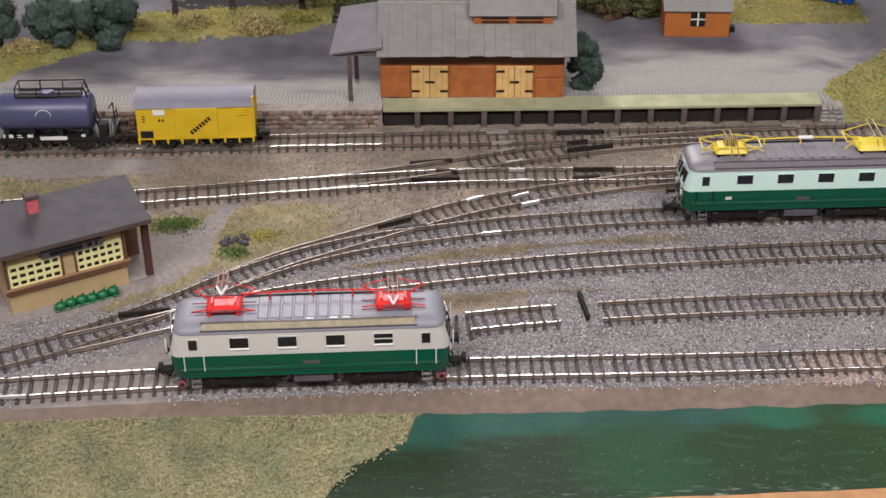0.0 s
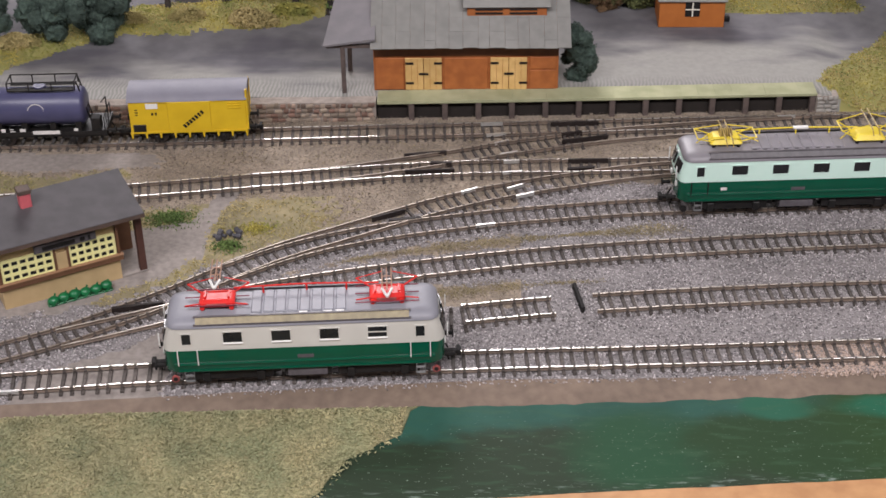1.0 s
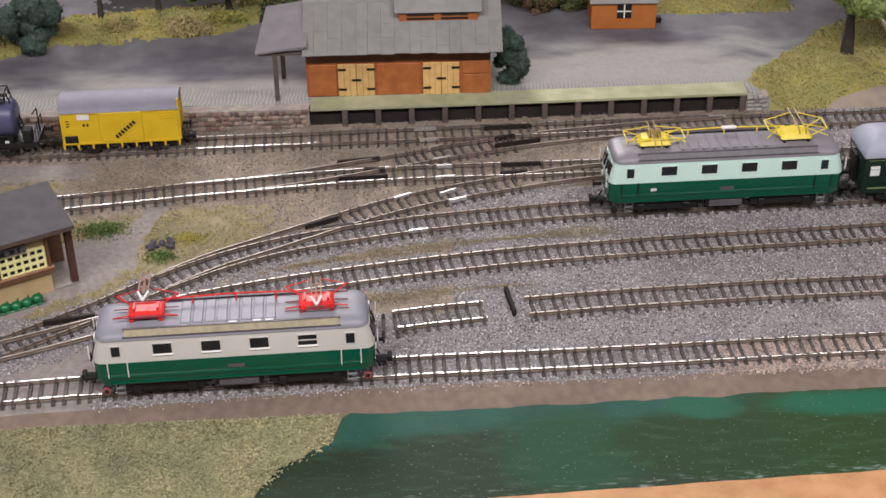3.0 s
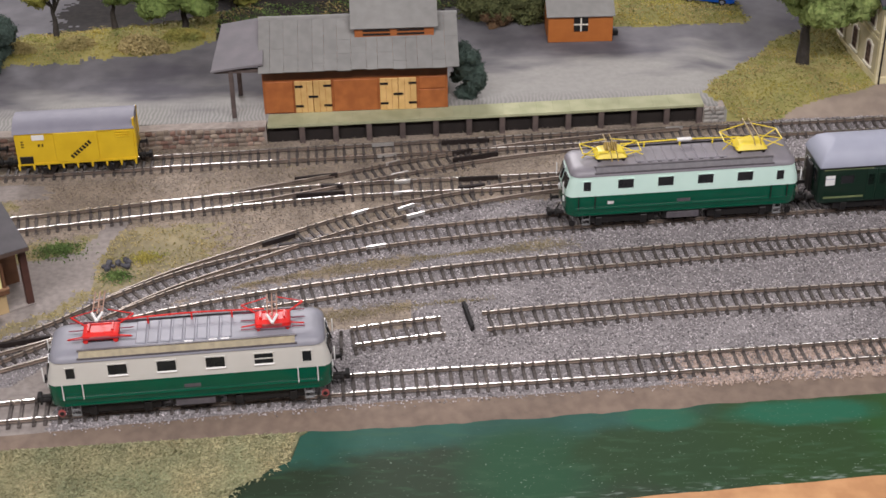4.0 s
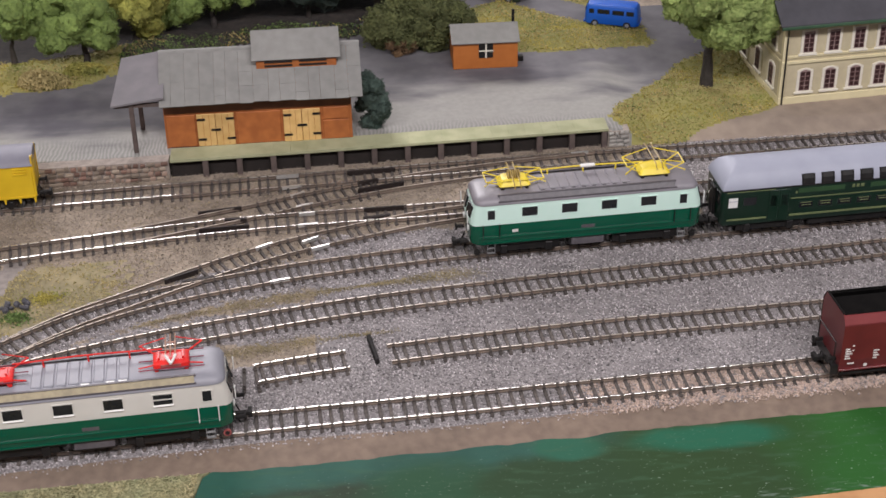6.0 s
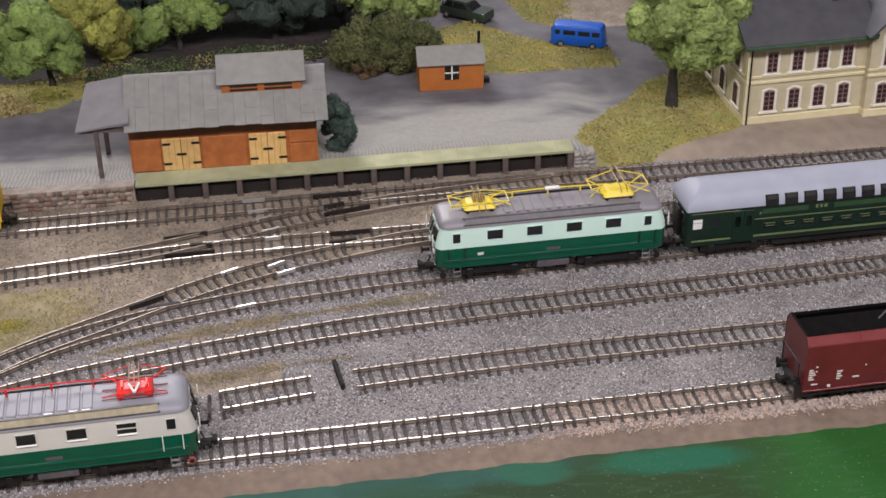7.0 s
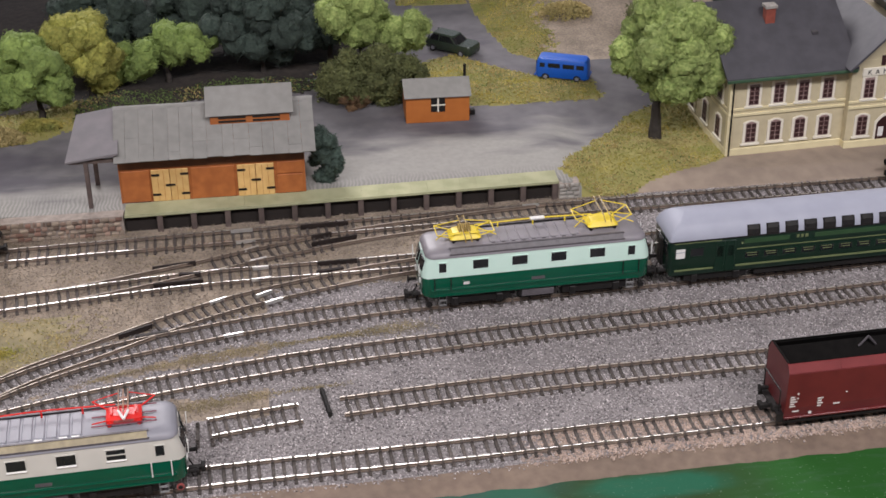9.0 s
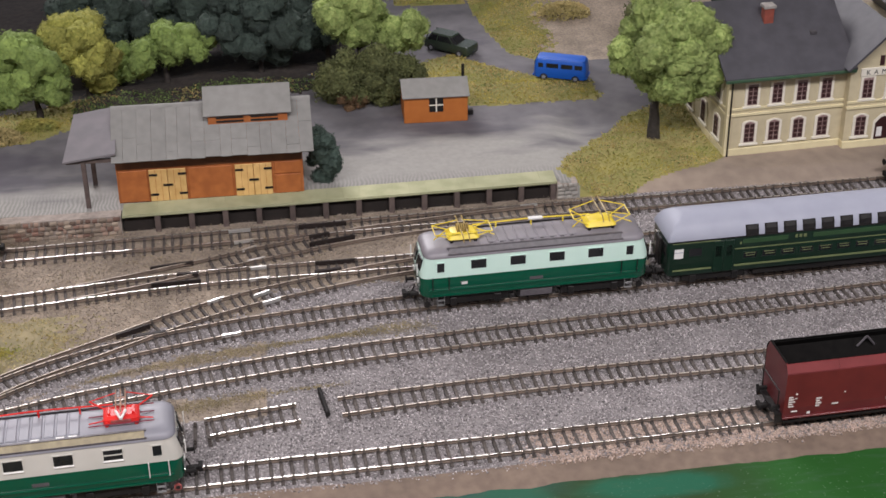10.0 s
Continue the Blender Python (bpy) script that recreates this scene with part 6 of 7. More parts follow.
def station():
    e = thing("station_building", at(422, 358.5, 3, 5.4), "two-storey cream station building with slate roof and maroon windows", "station")
    L, D, H = 97, 104, 68
    put("wall", boxes((0, L, 0, D, -3, H)), PLASTER, e)
    put("plinth", boxes((-0.6, L, -1.2, D, -3, 5.5, 0.3)), PLASTER_LIGHT, e)
    put("string_course", boxes((-0.6, L, -1.4, D, 33.5, 35.6, 0.2), (-0.5, L, -1.0, D, 38.2, 40.2, 0.2)), PLASTER_LIGHT, e)
    put("corner_strip", boxes((-0.5, 3.6, -0.8, 3, 5.5, H)), PLASTER_LIGHT, e)
    for i in range(4):
        station_window(e, 19.5 + 20.4 * i, 42.5, False)
        station_window(e, 19.5 + 20.4 * i, 10.5, True)
    side = pose(-0.01 * MM, 0, 0, 0, 0, -90)
    for i in range(3):
        station_window(e, -18 - 29 * i, 42.5, False, side)
        station_window(e, -18 - 29 * i, 10.5, True, side)
    put("drain_pipe", rod(bmesh.new(), (2.2, -1.6, -2), (2.2, -1.6, H), 0.7, 8), SHADOWWALL, e)
    # roof over the wing
    bm = bmesh.new()
    sec = [(-9, H - 1.2), (-9, H + 0.8), (D / 2, H + 42), (D + 9, H + 0.8), (D + 9, H - 1.2), (D / 2, H + 39)]
    sweep(bm, sec, -7, L + 4)
    put("roof", bm, SLATE, e, "dark blue-grey slate roof")
    bm = bmesh.new()
    sweep(bm, [(0, H - 1), (D, H - 1), (D / 2, H + 38)], 0.3, 1.8)
    put("gable", bm, PLASTER, e)
    put("gutter", boxes((-7, L + 3, -10.2, -8.8, H - 2.2, H + 0.2, 0.3)), GREEN_GUTTER, e)
    put("eave_board", boxes((-5, L + 2, -8.6, 0, H - 2.4, H - 1.4)), PLASTER_LIGHT, e)
    c = put("chimney", boxes((37, 45, 31, 38, H + 14, H + 40, 0.4)), BRICKRED, e, "red brick chimney")
    put("chimney_cap", boxes((36, 46, 30, 39, H + 40, H + 42.5, 0.3)), STONEGREY, c)
    c = put("chimney", boxes((61, 69, 62, 69, H + 22, H + 50, 0.4)), BRICKRED, e, "red brick chimney")
    put("chimney_cap", boxes((60, 70, 61, 70, H + 50, H + 52.5, 0.3)), STONEGREY, c)
    put("skylight", boxes((72, 77, 19, 23, H + 20, H + 22.6, 0.3)), FELT, e)
    # taller middle part with its gable to the tracks
    W = 74
    put("middle_wall", boxes((L, L + W, -7, D + 7, -3, H + 6)), PLASTER, e)
    put("middle_plinth", boxes((L - 0.5, L + W, -8.2, D, -3, 5.5, 0.3)), PLASTER_LIGHT, e)
    put("middle_course", boxes((L - 0.6, L + W, -8.4, -6, 33.5, 35.6, 0.2), (L - 0.6, L + W, -8.0, -6, 38.2, 40.2, 0.2)), PLASTER_LIGHT, e)
    bm = bmesh.new()
    face_plate(bm, [(L, H + 5.8), (L + W, H + 5.8), (L + W / 2, H + 40)], -6.9, -5)
    put("middle_gable", bm, PLASTER, e)
    fr = pose(0, -7 * MM, 0)
    for i in range(3):
        station_window(e, L + 15 + 21 * i, 42.5, False, fr)
    station_window(e, L + 13, 10.5, True, fr)
    d = put("door", face_plate(bmesh.new(), [(px + L + 33, pz - 2) for px, pz in arch_outline(14, 27, 6)], -8.0, -6.8), MAROON, e, "arched maroon door")
    put("door_trim", face_plate(bmesh.new(), [(px * 1.25 + L + 33, pz * 1.09 - 2) for px, pz in arch_outline(14, 27, 6)], -7.6, -6.8), TRIMW, e)
    put("door_glass", boxes((L + 27.5, L + 32, -8.3, -7.9, 8, 16)), WHITEP, d)
    put("attic_window", boxes((L + 23, L + 26.5, -7.8, -6.8, H + 1, H + 9)), MAROON, e)
    for s in (1, -1):
        bm = bmesh.new()
        stack(bm, [([(0, -16), (48, -16), (48, D + 14), (0, D + 14)], 0), ([(0, -16), (48, -16), (48, D + 14), (0, D + 14)], 1.8)])
        o = put("middle_roof", bm, SLATE, e)
        o.matrix_basis = Matrix.Translation(((L + W / 2 - s * 43) * MM, 0 if s > 0 else D * MM - 2 * MM, (H + 1) * MM)) @ (Matrix() if s > 0 else pose(0, 0, 0, 0, 0, 180)) @ pose(0, 0, 0, 0, -43, 0)
    b = put("name_board", boxes((L + 8, L + 68, -8.2, -6.8, H - 7.0, H - 0.5, 0.2)), TRIMW, e, "white station name board")
    f = bpy.data.curves.new("name_lettering", "FONT")
    f.body, f.size, f.extrude, f.space_character = "K A M", 5.4 * MM, 0.1 * MM, 1.25
    word = new("name_lettering", f)
    me = bpy.data.meshes.new_from_object(word.evaluated_get(bpy.context.evaluated_depsgraph_get()))
    bpy.data.objects.remove(word)
    me.materials.clear()
    me.materials.append(UNDER)
    o = new("name_lettering", me)
    o.parent = b
    o.matrix_basis = pose((L + 12) * MM, -8.4 * MM, (H - 5.7) * MM, 90, 0, 0)
    return e


station()


def signal_cabin():
    e = thing("signal_cabin", at(-252, 55, -4, 29.4), "beige signal cabin with lemon lattice windows and dark felt roof", "signal box")
    L, D, H = 73, 38, 42
    put("wall", boxes((0, L, 0, 1.5, 0, 15.5), (0, L, D - 1.5, D, 0, H), (0, 1.5, 1.5, D - 1.5, 0, H), (L - 1.5, L, 1.5, D - 1.5, 0, H), (0, L, 1.2, 2.4, 15, H)), BEIGE, e)
    put("rail_board", boxes((-2, L + 2, -2.2, 0.8, 14.2, 17.6, 0.3)), BROWNTRIM, e)
    put("sill_board", boxes((-2.4, L + 2.4, -2.8, 0.8, 17.6, 18.6, 0.2)), mk("light_brown_sill", (0.30, 0.16, 0.085), None, 150, 0.6), e)
    for x in (-0.6, 33, 41.2, L - 0.8):
        put("mullion", boxes((x, x + 1.6, -1.0, 1.3, 18, 41)), BROWNTRIM, e)
    put("mullion_panel", boxes((34.6, 41.2, -0.6, 1.3, 18, 30)), BEIGE, e)
    for x0, x1 in ((2.2, 32.6), (43.2, 70.6)):
        f = put("window", boxes((x0, x1, 0.4, 1.0, 18.4, 33)), WINDOW_DARK, e)
        nx, nz = 6, 3
        w, h = (x1 - x0) / nx, 14.6 / nz
        for i in range(nx + 1):
            put("glazing_bar", boxes((x0 + i * w - 0.75, x0 + i * w + 0.75, -0.5, 0.6, 18.4, 33)), LEMON, f)
        for i in range(nz + 1):
            put("glazing_bar", boxes((x0, x1, -0.55, 0.55, 18.4 + i * h - 0.95, 18.4 + i * h + 0.95)), LEMON, f)
    b = put("name_board", boxes((22, 60, -2.6, -1.0, 34.2, 39.6, 0.2)), GRILLE_DARK, e, "grey board with unreadable lettering")
    put("lettering", boxes((27, 47, -2.85, -2.5, 35.4, 38), (50, 53, -2.85, -2.5, 35.4, 38), (55, 56.4, -2.85, -2.5, 35.2, 38.4)), BLACK, b)
    # porch
    put("porch_post", boxes((L + 12, L + 16.4, 0, 4, 0, 45, 0.3)), mk("porch_brown", (0.075, 0.03, 0.022), (0.06, 0.024, 0.018), 150, 0.6), e)
    put("porch_floor", boxes((L, L + 17, -0.5, 30, -0.5, 1.6, 0.2)), PATHM, e)
    put("porch_wall", boxes((L, L + 16, 28, 30, 1.6, 46)), BROWNTRIM, e)
    # roof
    for s in (1,):
        o = put("roof", boxes((-20, L + 17, 0, 49, 0, 1.6, 0.2)), FELT, e)
        o.matrix_basis = Matrix.Translation((0, (-7 if s > 0 else D + 7) * MM, (44.5 if s > 0 else 43.6) * MM)) @ (Matrix() if s > 0 else pose((L - 3) * MM, 0, 0, 0, 0, 180)) @ pose(0, 0, 0, 8.5, 0, 0)
    put("fascia", boxes((-20, L + 17, -7.4, -6.2, 43.2, 45.6)), TIMBER_DARK, e)
    for k in (-1.5, L + 0.5):
        bm = bmesh.new()
        sweep(bm, [(0, 40), (D, 40), (D, 50), (0, 44.4)], k, k + 1.2)
        put("gable", bm, BEIGE, e)
    c = put("chimney", boxes((24, 31, 25, 32, 44, 60, 0.5)), PINKRED, e, "pinkish-red chimney")
    put("chimney_cap", boxes((23.4, 31.6, 24.4, 32.6, 60, 63, 0.4)), TIMBER_DARK, c)
    return e


signal_cabin()

# green point levers beside the cabin
e = thing("point_lever_rack", at(-227.5, 59.5, -4, 28.5), "green enamelled rack of point levers on the ground", "lever rack")
put("base", boxes((0, 40, -2.4, 3.0, 0, 1.2, 0.4)), GREENMETAL, e)
for i in range(6):
    bm = bmesh.new()
    bmesh.ops.create_icosphere(bm, subdivisions=2, radius=3.3, matrix=Matrix.Translation((3.6 + i * 6.6, -0.2 + 0.5 * (i % 2), 3.0 + 0.5 * (i % 3))) @ Matrix.Diagonal((1.15, 1.0, 0.85, 1)))
    put("drum", bm, GREENMETAL, e, "", True)
    bm = bmesh.new()
    rod(bm, (4.2 + i * 6.6, 2, 1), (5.4 + i * 6.6, 1.4, 6.6), 0.6)
    rod(bm, (2.4 + i * 6.6, -2.9, 1), (5.6 + i * 6.6, -3.0, 4.6), 0.6)
    put("lever", bm, GREENMETAL, e)

# dark stone heap beside the path
e = thing("stone_heap", at(-130, 140, -3.5, 5), "small heap of dark grey stones in grass", "stone heap")
rnd = random.Random(5)
for i in range(14):
    bm = bmesh.new()
    bmesh.ops.create_icosphere(bm, subdivisions=1, radius=rnd.uniform(1.5, 2.8))
    for v in bm.verts:
        v.co *= rnd.uniform(0.75, 1.2)
    o = put("stone", bm, SLATE, e)
    o.location = (rnd.uniform(-9, 9) * MM, rnd.uniform(-4, 4) * MM, rnd.uniform(0.3, 2) * MM)


# ---- road vehicles ----
def car_wheel(parent, x, y, r=3.4):
    w = put("wheel", disc(bmesh.new(), (x, y, r), (0, 1, 0), r, 2.4, 16), TYRE, parent)
    put("hub", disc(bmesh.new(), (x, y + (-1.25 if y < 0 else 1.25), r), (0, 1, 0), r * 0.55, 0.4, 12), ROOF_SILVER, w)


def minibus():
    e = thing("minibus", at(320, 512.5, 11.2, -21) @ Matrix.Diagonal((0.95, 0.95, 0.87, 1)), "bright blue minibus parked on the road", "van")
    bm = bmesh.new()
    stack(bm, [(plan(23.5, 9.2, 3), 2.4), (plan(24, 9.8, 3), 5), (plan(24, 9.8, 3.2), 12), (plan(23, 9.0, 3), 19), (plan(21.5, 8, 3), 21.4), (plan(19, 6, 3), 22.2)])
    put("body", bm, VANBLUE, e, "", True)
    for s in (-1, 1):
        for x0, x1 in ((-20, -15.5), (-12.5, -1.5), (1, 11.5), (13.5, 20.5)):
            put("side_window", boxes((x0, x1, *sorted((s * 9.1, s * 9.75)), 13, 17.6, 0.2)), WINDOW_DARK, e)
        for x in (-14.5, 14.5):
            car_wheel(e, x, s * 8.8)
    put("windscreen", boxes((-23.9, -23.0, -7, 7, 12.6, 18.4, 0.2)), WINDOW_DARK, e)
    put("bumper", boxes((-25, -23.5, -9, 9, 3, 5, 0.4)), VANBLUE, e)
    put("bumper", boxes((23.5, 25, -9, 9, 3, 5, 0.4)), VANBLUE, e)
    return e


minibus()


def estate_car():
    e = thing("car", at(232, 585, 11.5, -40), "dark green estate car parked on the road", "car")
    bm = bmesh.new()
    stack(bm, [(plan(24, 9.2, 3), 2.4), (plan(24.6, 9.8, 3.4), 5), (plan(24.4, 9.8, 3.6), 9), (plan(23.6, 9.4, 4), 10.4)])
    put("body", bm, CARGREEN, e, "", True)
    bm = bmesh.new()
    lo, hi = plan(16, 9.0, 2.5), plan(11.5, 7.2, 2.5)
    stack(bm, [([(x - 5, y) for x, y in lo], 10.2), ([(x - 6, y) for x, y in hi], 15.6)])
    put("cabin_glass", bm, WINDOW_DARK, e, "", True)
    bm = bmesh.new()
    stack(bm, [([(x - 6, y * 1.02) for x, y in plan(11.8, 7.2, 2.5)], 15.4), ([(x - 6, y) for x, y in plan(10.8, 6.4, 2.5)], 16.6)])
    for s in (-1, 1):
        for x in (-20, -9, 2):
            rod(bm, (x - (0.5 if x < 0 else -6), s * 8.7, 10.2), (x, s * 7.2, 15.6), 0.6)
    put("roof", bm, CARGREEN, e, "", True)
    for s in (-1, 1):
        for x in (-15, 15):
            car_wheel(e, x, s * 9.2, 3.3)
    return e


estate_car()


# ---- trees and bushes ----
BARK = mk("bark", (0.055, 0.045, 0.04), (0.035, 0.03, 0.026), 220, 0.9, 0.4)
FOAM = {}
for nm, c1, c2 in (("light", (0.21, 0.285, 0.075), (0.13, 0.19, 0.05)), ("yellow", (0.33, 0.32, 0.075), (0.2, 0.21, 0.045)), ("dark", (0.045, 0.065, 0.052), (0.025, 0.038, 0.032)), ("olive", (0.14, 0.15, 0.055), (0.08, 0.095, 0.035)), ("brown", (0.17, 0.10, 0.05), (0.10, 0.06, 0.03)), ("bright", (0.31, 0.375, 0.125), (0.16, 0.225, 0.06)), ("bluegrey", (0.07, 0.105, 0.085), (0.035, 0.055, 0.045))):
    FOAM[nm] = mk("foliage_" + nm, c1, c2, 420, 0.95, 1.0, rnd="island", amount=0.2, wear=0.22)


def crown(parent, rnd, cx, cz, rx, ry, rz, lobes, tone, scraps, size, lobe=0.42, hollow=()):
    """A crown of foam lobes roughened and covered by many small scraps of leaf."""
    bm = bmesh.new()
    pos = []
    for i in range(lobes):
        for _ in range(40):
            d = Vector((rnd.gauss(0, 1), rnd.gauss(0, 1), rnd.gauss(0, 1)))
            d.normalize()
            q = rnd.uniform(0.55, 0.85) if i else 0
            c = Vector((cx + d.x * rx * q, d.y * ry * q, cz + d.z * rz * q))
            if all((c - Vector(hh[:3])).length > hh[3] for hh in hollow):
                break
        r = lobe * min(rx, ry, rz) * rnd.uniform(0.75, 1.25) * (1.5 if i == 0 and not hollow else 1)
        made = bmesh.ops.create_icosphere(bm, subdivisions=4 if lobes > 40 else 3, radius=r, matrix=Matrix.Translation(c))["verts"]
        seed = Vector((rnd.uniform(0, 50), rnd.uniform(0, 50), rnd.uniform(0, 50)))
        for v in made:
            o = v.co - c
            k = 1 + 0.30 * noise.noise(v.co / (r * 0.6) + seed) + 0.2 * noise.noise(v.co / (r * 0.25) + seed)
            v.co = c + o * k
            if rnd.random() < (0.3 if lobes > 40 else 0.9):
                pos.append(tuple(c + o * k * rnd.uniform(0.95, 1.12)))
    core = put("crown", bm, FOAM[tone], parent, "", True)
    pos = np.array(pos)
    scraps, size = int(scraps * 2.5), size * 0.5
    pick = pos[RNG.integers(0, len(pos), scraps)] + RNG.normal(size=(scraps, 3)) * size * 0.9
    fl = flakes("foliage", pick, size, FOAM[tone], flat=1.0, long=0.9, parent=core)
    tagged(fl, kind="stuff")
    return core


def tree(x, y, z, h, crowns, tone, label, trunk=2.6, scraps=5000, size=1.7, limbs=5, seed=1, lobes=16, category="tree", hollow=(), lobe=0.42):
    e = thing("tree" if category == "tree" else "bush", at(x, y, z), label, category)
    rnd = random.Random(seed)
    bm = bmesh.new()
    if trunk:
        pts = [Vector((0, 0, -2))]
        for i in range(5):
            pts.append(Vector((rnd.uniform(-1, 1), rnd.uniform(-1, 1), h * (i + 1) / 5)))
        for i, (p, q) in enumerate(zip(pts[:-1], pts[1:])):
            m = Matrix.Translation((p + q) / 2) @ (q - p).to_track_quat("Z", "Y").to_matrix().to_4x4()
            ra, rb = trunk * (1.25 - i * 0.16), trunk * (1.25 - (i + 1) * 0.16)
            bmesh.ops.create_cone(bm, cap_ends=True, segments=9, radius1=ra, radius2=rb, depth=(q - p).length * 1.04, matrix=m)
        put("trunk", bm, BARK, e)
        for i in range(limbs):
            w = 2 * math.pi * i / limbs + rnd.uniform(-0.4, 0.4)
            c0 = crowns[i % len(crowns)]
            bm = bmesh.new()
            b0 = Vector((0, 0, h * rnd.uniform(0.8, 0.97)))
            b1 = Vector((c0[0] + c0[2] * 0.55 * math.cos(w), c0[3] * 0.5 * math.sin(w), c0[1] + rnd.uniform(-0.3, 0.3) * c0[4]))
            mid = (b0 + b1) / 2 + Vector((0, 0, -2))
            rod(bm, b0, mid, trunk * 0.42)
            rod(bm, mid, b1, trunk * 0.25)
            put("limb", bm, BARK, e)
    for cx, cz, rx, ry, rz in crowns:
        crown(e, rnd, cx, cz, rx, ry, rz, lobes, tone, scraps // len(crowns), size, lobe=lobe, hollow=hollow)
    return e


tree(373, 391, 6, 46, [(8, 77, 50, 40, 37)], "bright", "large bright green foam tree on the grass mound", 4.6, 60000, 1.25, 6, 4, 58, hollow=((32, -28, 88, 16),), lobe=0.34)
tree(-84, 519, 11, 26, [(-3, 42, 31, 26, 34)], "yellow", "yellow-green leafy tree beside the shed road", 2.6, 9000, 1.8, 5, 5, 26)
tree(-120, 475, 14, 24, [(-2, 46, 28, 26, 26), (-20, 32, 26, 24, 20), (12, 30, 20, 20, 16)], "light", "light green foam tree on the verge", 2.6, 9000, 1.8, 5, 6, 18)
tree(-224, 467, 14, 26, [(0, 52, 26, 26, 22)], "yellow", "yellow-green tree with dark trunk on the verge", 2.4, 6000, 1.8, 5, 7, 18)
tree(-178, 478, 14, 26, [(0, 50, 26, 26, 22), (18, 44, 18, 20, 18)], "light", "light green tree on the verge", 2.4, 8000, 1.8, 5, 8, 16)
tree(-20, 545, 11, 22, [(-14, 26, 34, 24, 18), (14, 36, 28, 22, 20), (-34, 18, 20, 18, 13)], "light", "light green spreading tree behind the shed", 2.4, 9000, 1.7, 5, 9, 18)
tree(61, 552, 11, 22, [(-16, 48, 36, 30, 26), (24, 44, 34, 30, 26), (2, 66, 30, 26, 20)], "dark", "dark blue-green tree with thin trunk behind the shed", 2.2, 9000, 1.8, 6, 10, 16)
tree(-40, 620, 11, 30, [(-20, 42, 42, 30, 34), (36, 48, 40, 30, 34)], "dark", "dark green tree in the back row", 2.6, 7000, 2.0, 6, 11, 16)
tree(70, 635, 11, 30, [(-10, 48, 44, 30, 38), (36, 40, 36, 30, 30)], "dark", "dark green tree in the back row", 2.6, 7000, 2.0, 6, 12, 16)
tree(-95, 605, 11, 26, [(0, 36, 34, 26, 30)], "dark", "dark green tree in the back row", 2.6, 5000, 2.0, 6, 13, 16)
tree(146, 540, 11, 26, [(-6, 58, 34, 28, 28), (30, 42, 30, 26, 18)], "bright", "fresh green foam tree above the shrubs", 2.4, 10000, 1.7, 5, 14, 18)
tree(120, 570, 11, 26, [(0, 40, 40, 24, 36)], "dark", "dark tree in shade behind the shrubs", 2.4, 5000, 1.9, 5, 15, 14)
tree(146, 480, 10, 12, [(-14, 20, 30, 18, 18), (24, 24, 28, 18, 22), (4, 34, 26, 16, 16)], "olive", "olive twiggy shrubs behind the hut", 1.6, 15000, 2.8, 8, 16, 14, "bush")
tree(136, 470, 10, 6, [(0, 9, 14, 8, 9)], "brown", "rust-brown low shrub at the yard's edge", 1.0, 1500, 1.5, 4, 17, 8, "bush")
tree(107, 338, 11, 10, [(0, 24, 13, 14, 26)], "bluegrey", "dark grey-green bush against the shed's end", 1.6, 4500, 1.5, 3, 18, 16, "bush")
tree(-306, 410, 14, 10, [(0, 22, 26, 20, 22), (-4, 30, 18, 16, 18)], "bluegrey", "dark grey-green round bush on the verge", 1.6, 5000, 1.7, 3, 19, 14, "bush")
tree(-270, 412, 14, 10, [(0, 22, 25, 20, 21)], "bluegrey", "dark grey-green round bush beside another", 1.6, 4000, 1.7, 3, 20, 14, "bush")
tree(-352, 405, 14, 10, [(0, 22, 20, 18, 20)], "bluegrey", "dark grey-green bush at the verge's end", 1.6, 3000, 1.7, 3, 21, 14, "bush")
tree(430, 560, 11, 26, [(0, 36, 50, 26, 30)], "olive", "olive tree behind the station", 2.4, 5000, 1.9, 5, 22, 14)
tree(520, 590, 11, 26, [(0, 40, 60, 26, 34)], "dark", "dark tree behind the station", 2.4, 5000, 1.9, 5, 23, 14)

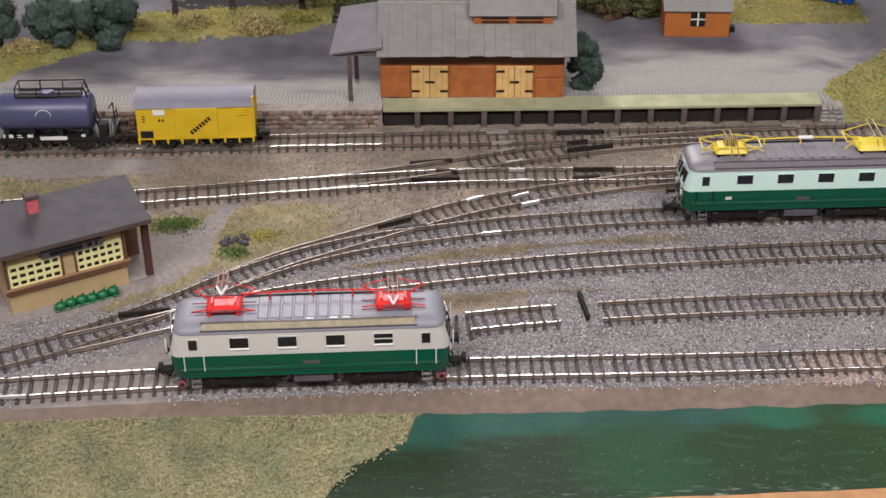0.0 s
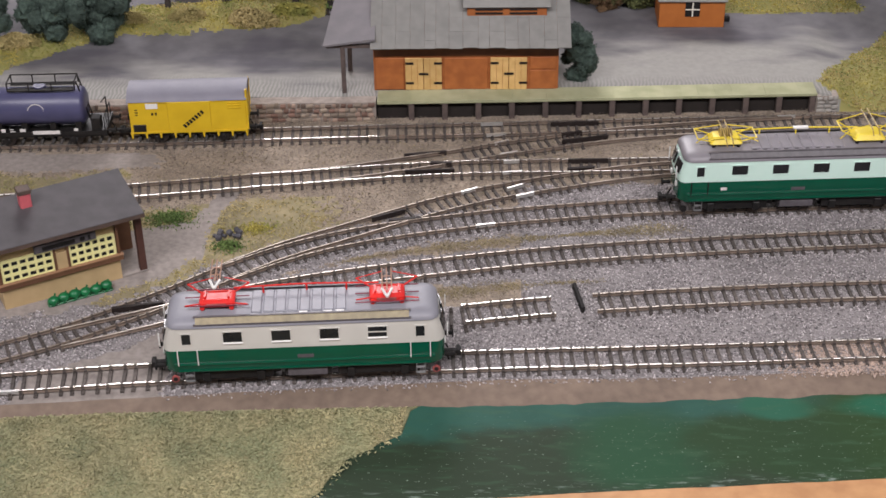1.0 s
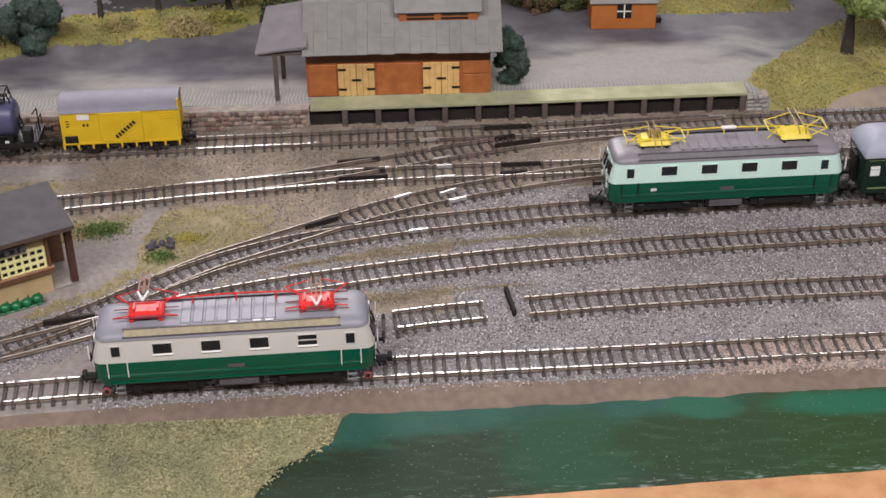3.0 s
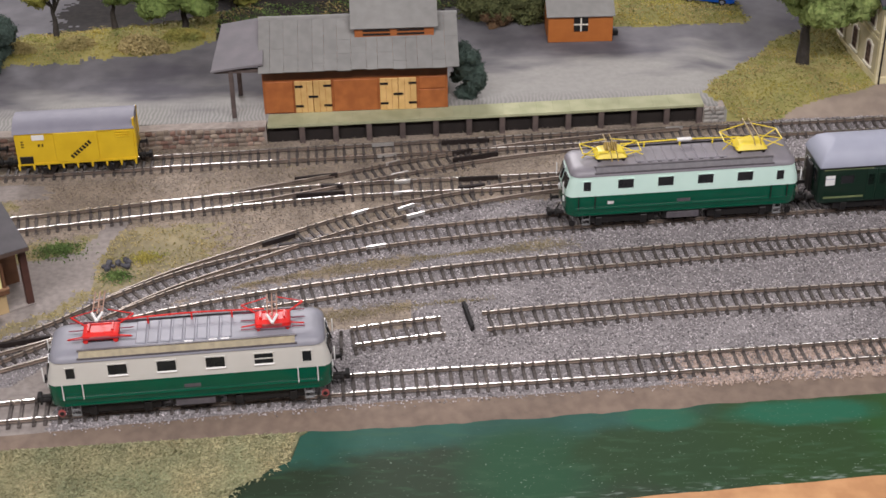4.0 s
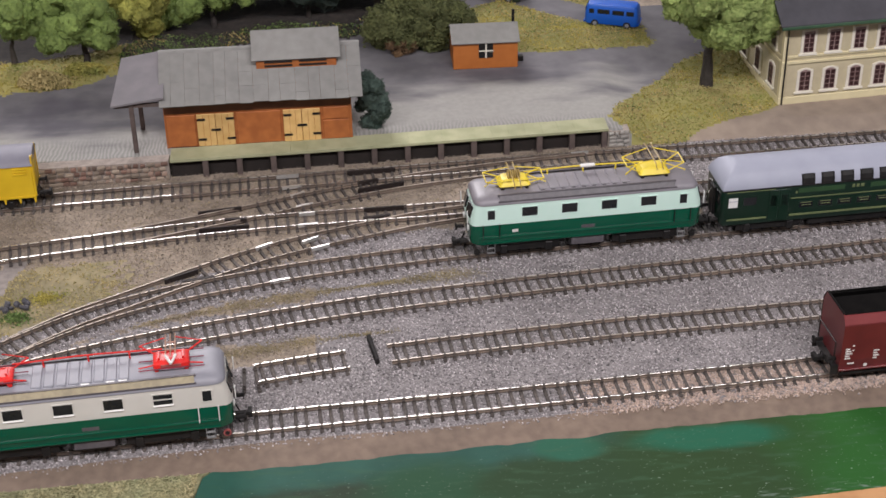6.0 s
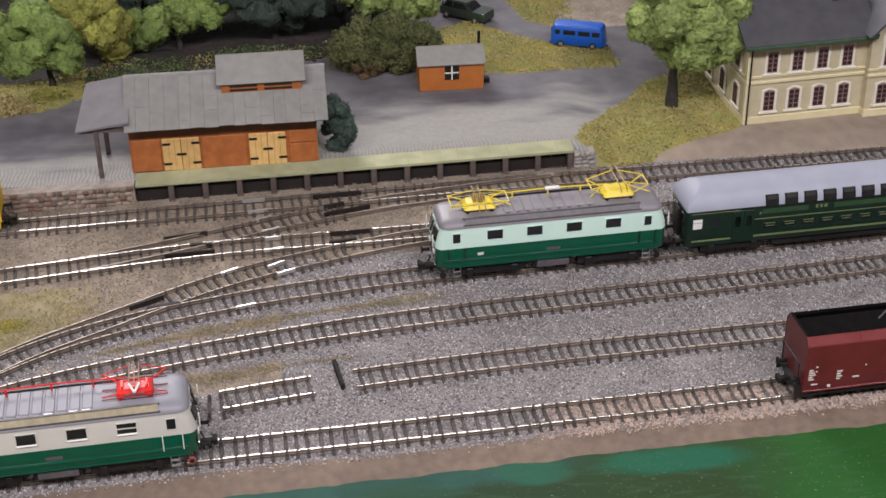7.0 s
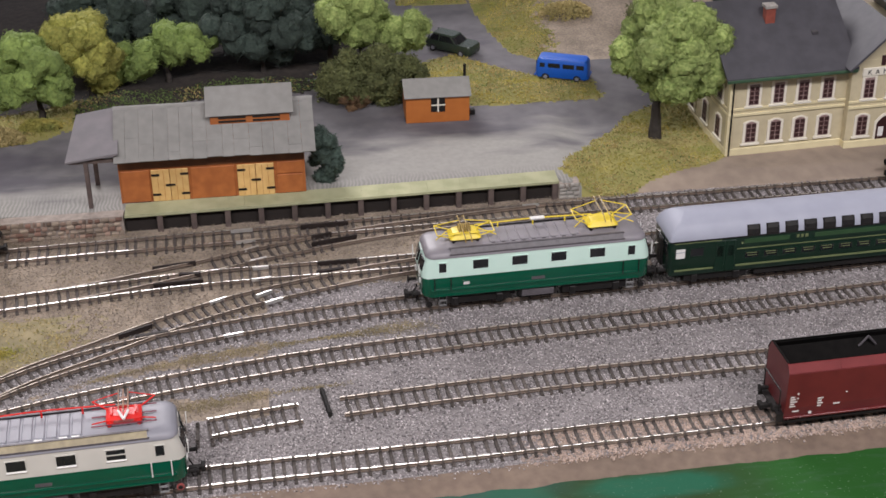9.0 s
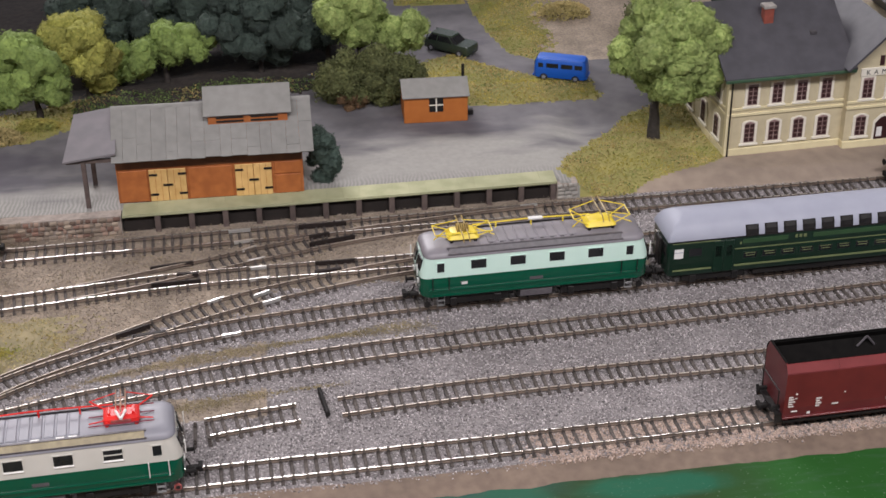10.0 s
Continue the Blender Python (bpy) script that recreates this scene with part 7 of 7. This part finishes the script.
# grass hummocks on the verge
for i, (x, y, r) in enumerate(((-150, 440, 13), (-205, 446, 10), (-120, 460, 11), (-250, 438, 9), (-330, 392, 12), (345, 640, 16))):
    n = 2600
    a, q = RNG.uniform(0, 2 * np.pi, n), np.sqrt(RNG.random(n))
    px, py = x + r * 1.6 * q * np.cos(a), y + r * 0.8 * q * np.sin(a)
    pz = yard_height(px, py) + r * 0.75 * np.sqrt(np.clip(1 - q * q, 0, 1)) * RNG.uniform(0.5, 1, n)
    tagged(flakes("grass_hummock", np.stack([px, py, pz], 1), 1.3, FLAKE if i == 2 else FLAKE_DRY, flat=1.0), "rounded hummock of dry straw-coloured grass", "grass hummock", kind="stuff")


# ---- room round the layout ----
WALLPAINT = mk("room_wall", (0.36, 0.36, 0.38), (0.33, 0.33, 0.35), 8, 0.9, wear=0.06)
CEIL = mk("room_ceiling", (0.72, 0.71, 0.69), (0.68, 0.67, 0.65), 8, 0.9, wear=0.04)
FLOORM = mk("room_floor", (0.22, 0.19, 0.17), (0.18, 0.155, 0.14), 12, 0.6, wear=0.1)
SKYBOARD = mk("backdrop_paint", (0.62, 0.68, 0.78), (0.58, 0.64, 0.74), 6, 0.85, wear=0.08)
tagged(put("floor", boxes((-3000, 3000, -3200, 3500, -1000, -960)), FLOORM), "plain brown exhibition floor", "floor", kind="structure")
tagged(put("ceiling", boxes((-3000, 3000, -3200, 3500, 1680, 1720)), CEIL), "plain pale ceiling", "ceiling", kind="structure")
tagged(put("wall_north", boxes((-3000, 3000, 3500, 3560, -960, 1680)), WALLPAINT), "plain pale grey wall", "wall", kind="structure")
tagged(put("wall_south", boxes((-3000, 3000, -3260, -3200, -960, 1680)), WALLPAINT), "plain pale grey wall", "wall", kind="structure")
tagged(put("wall_east", boxes((3000, 3060, -3200, 3500, -960, 1680)), WALLPAINT), "plain pale grey wall", "wall", kind="structure")
tagged(put("wall_west", boxes((-3060, -3000, -3200, 3500, -960, 1680)), WALLPAINT), "plain pale grey wall", "wall", kind="structure")
tagged(put("backdrop", boxes((-540, 740, 792, 798, -9, 150)), SKYBOARD), "pale blue painted sky board behind the layout", "backdrop", kind="structure")
for lx, ly, watts in LAMPS:
    e = thing("ceiling_light", pose(lx, ly, LAMP_Z), "long white fluorescent ceiling light", "ceiling light", "ceiling lights")
    put("housing", boxes((-640, 640, -165, 165, 0, 58, 6)), WHITEP, e)
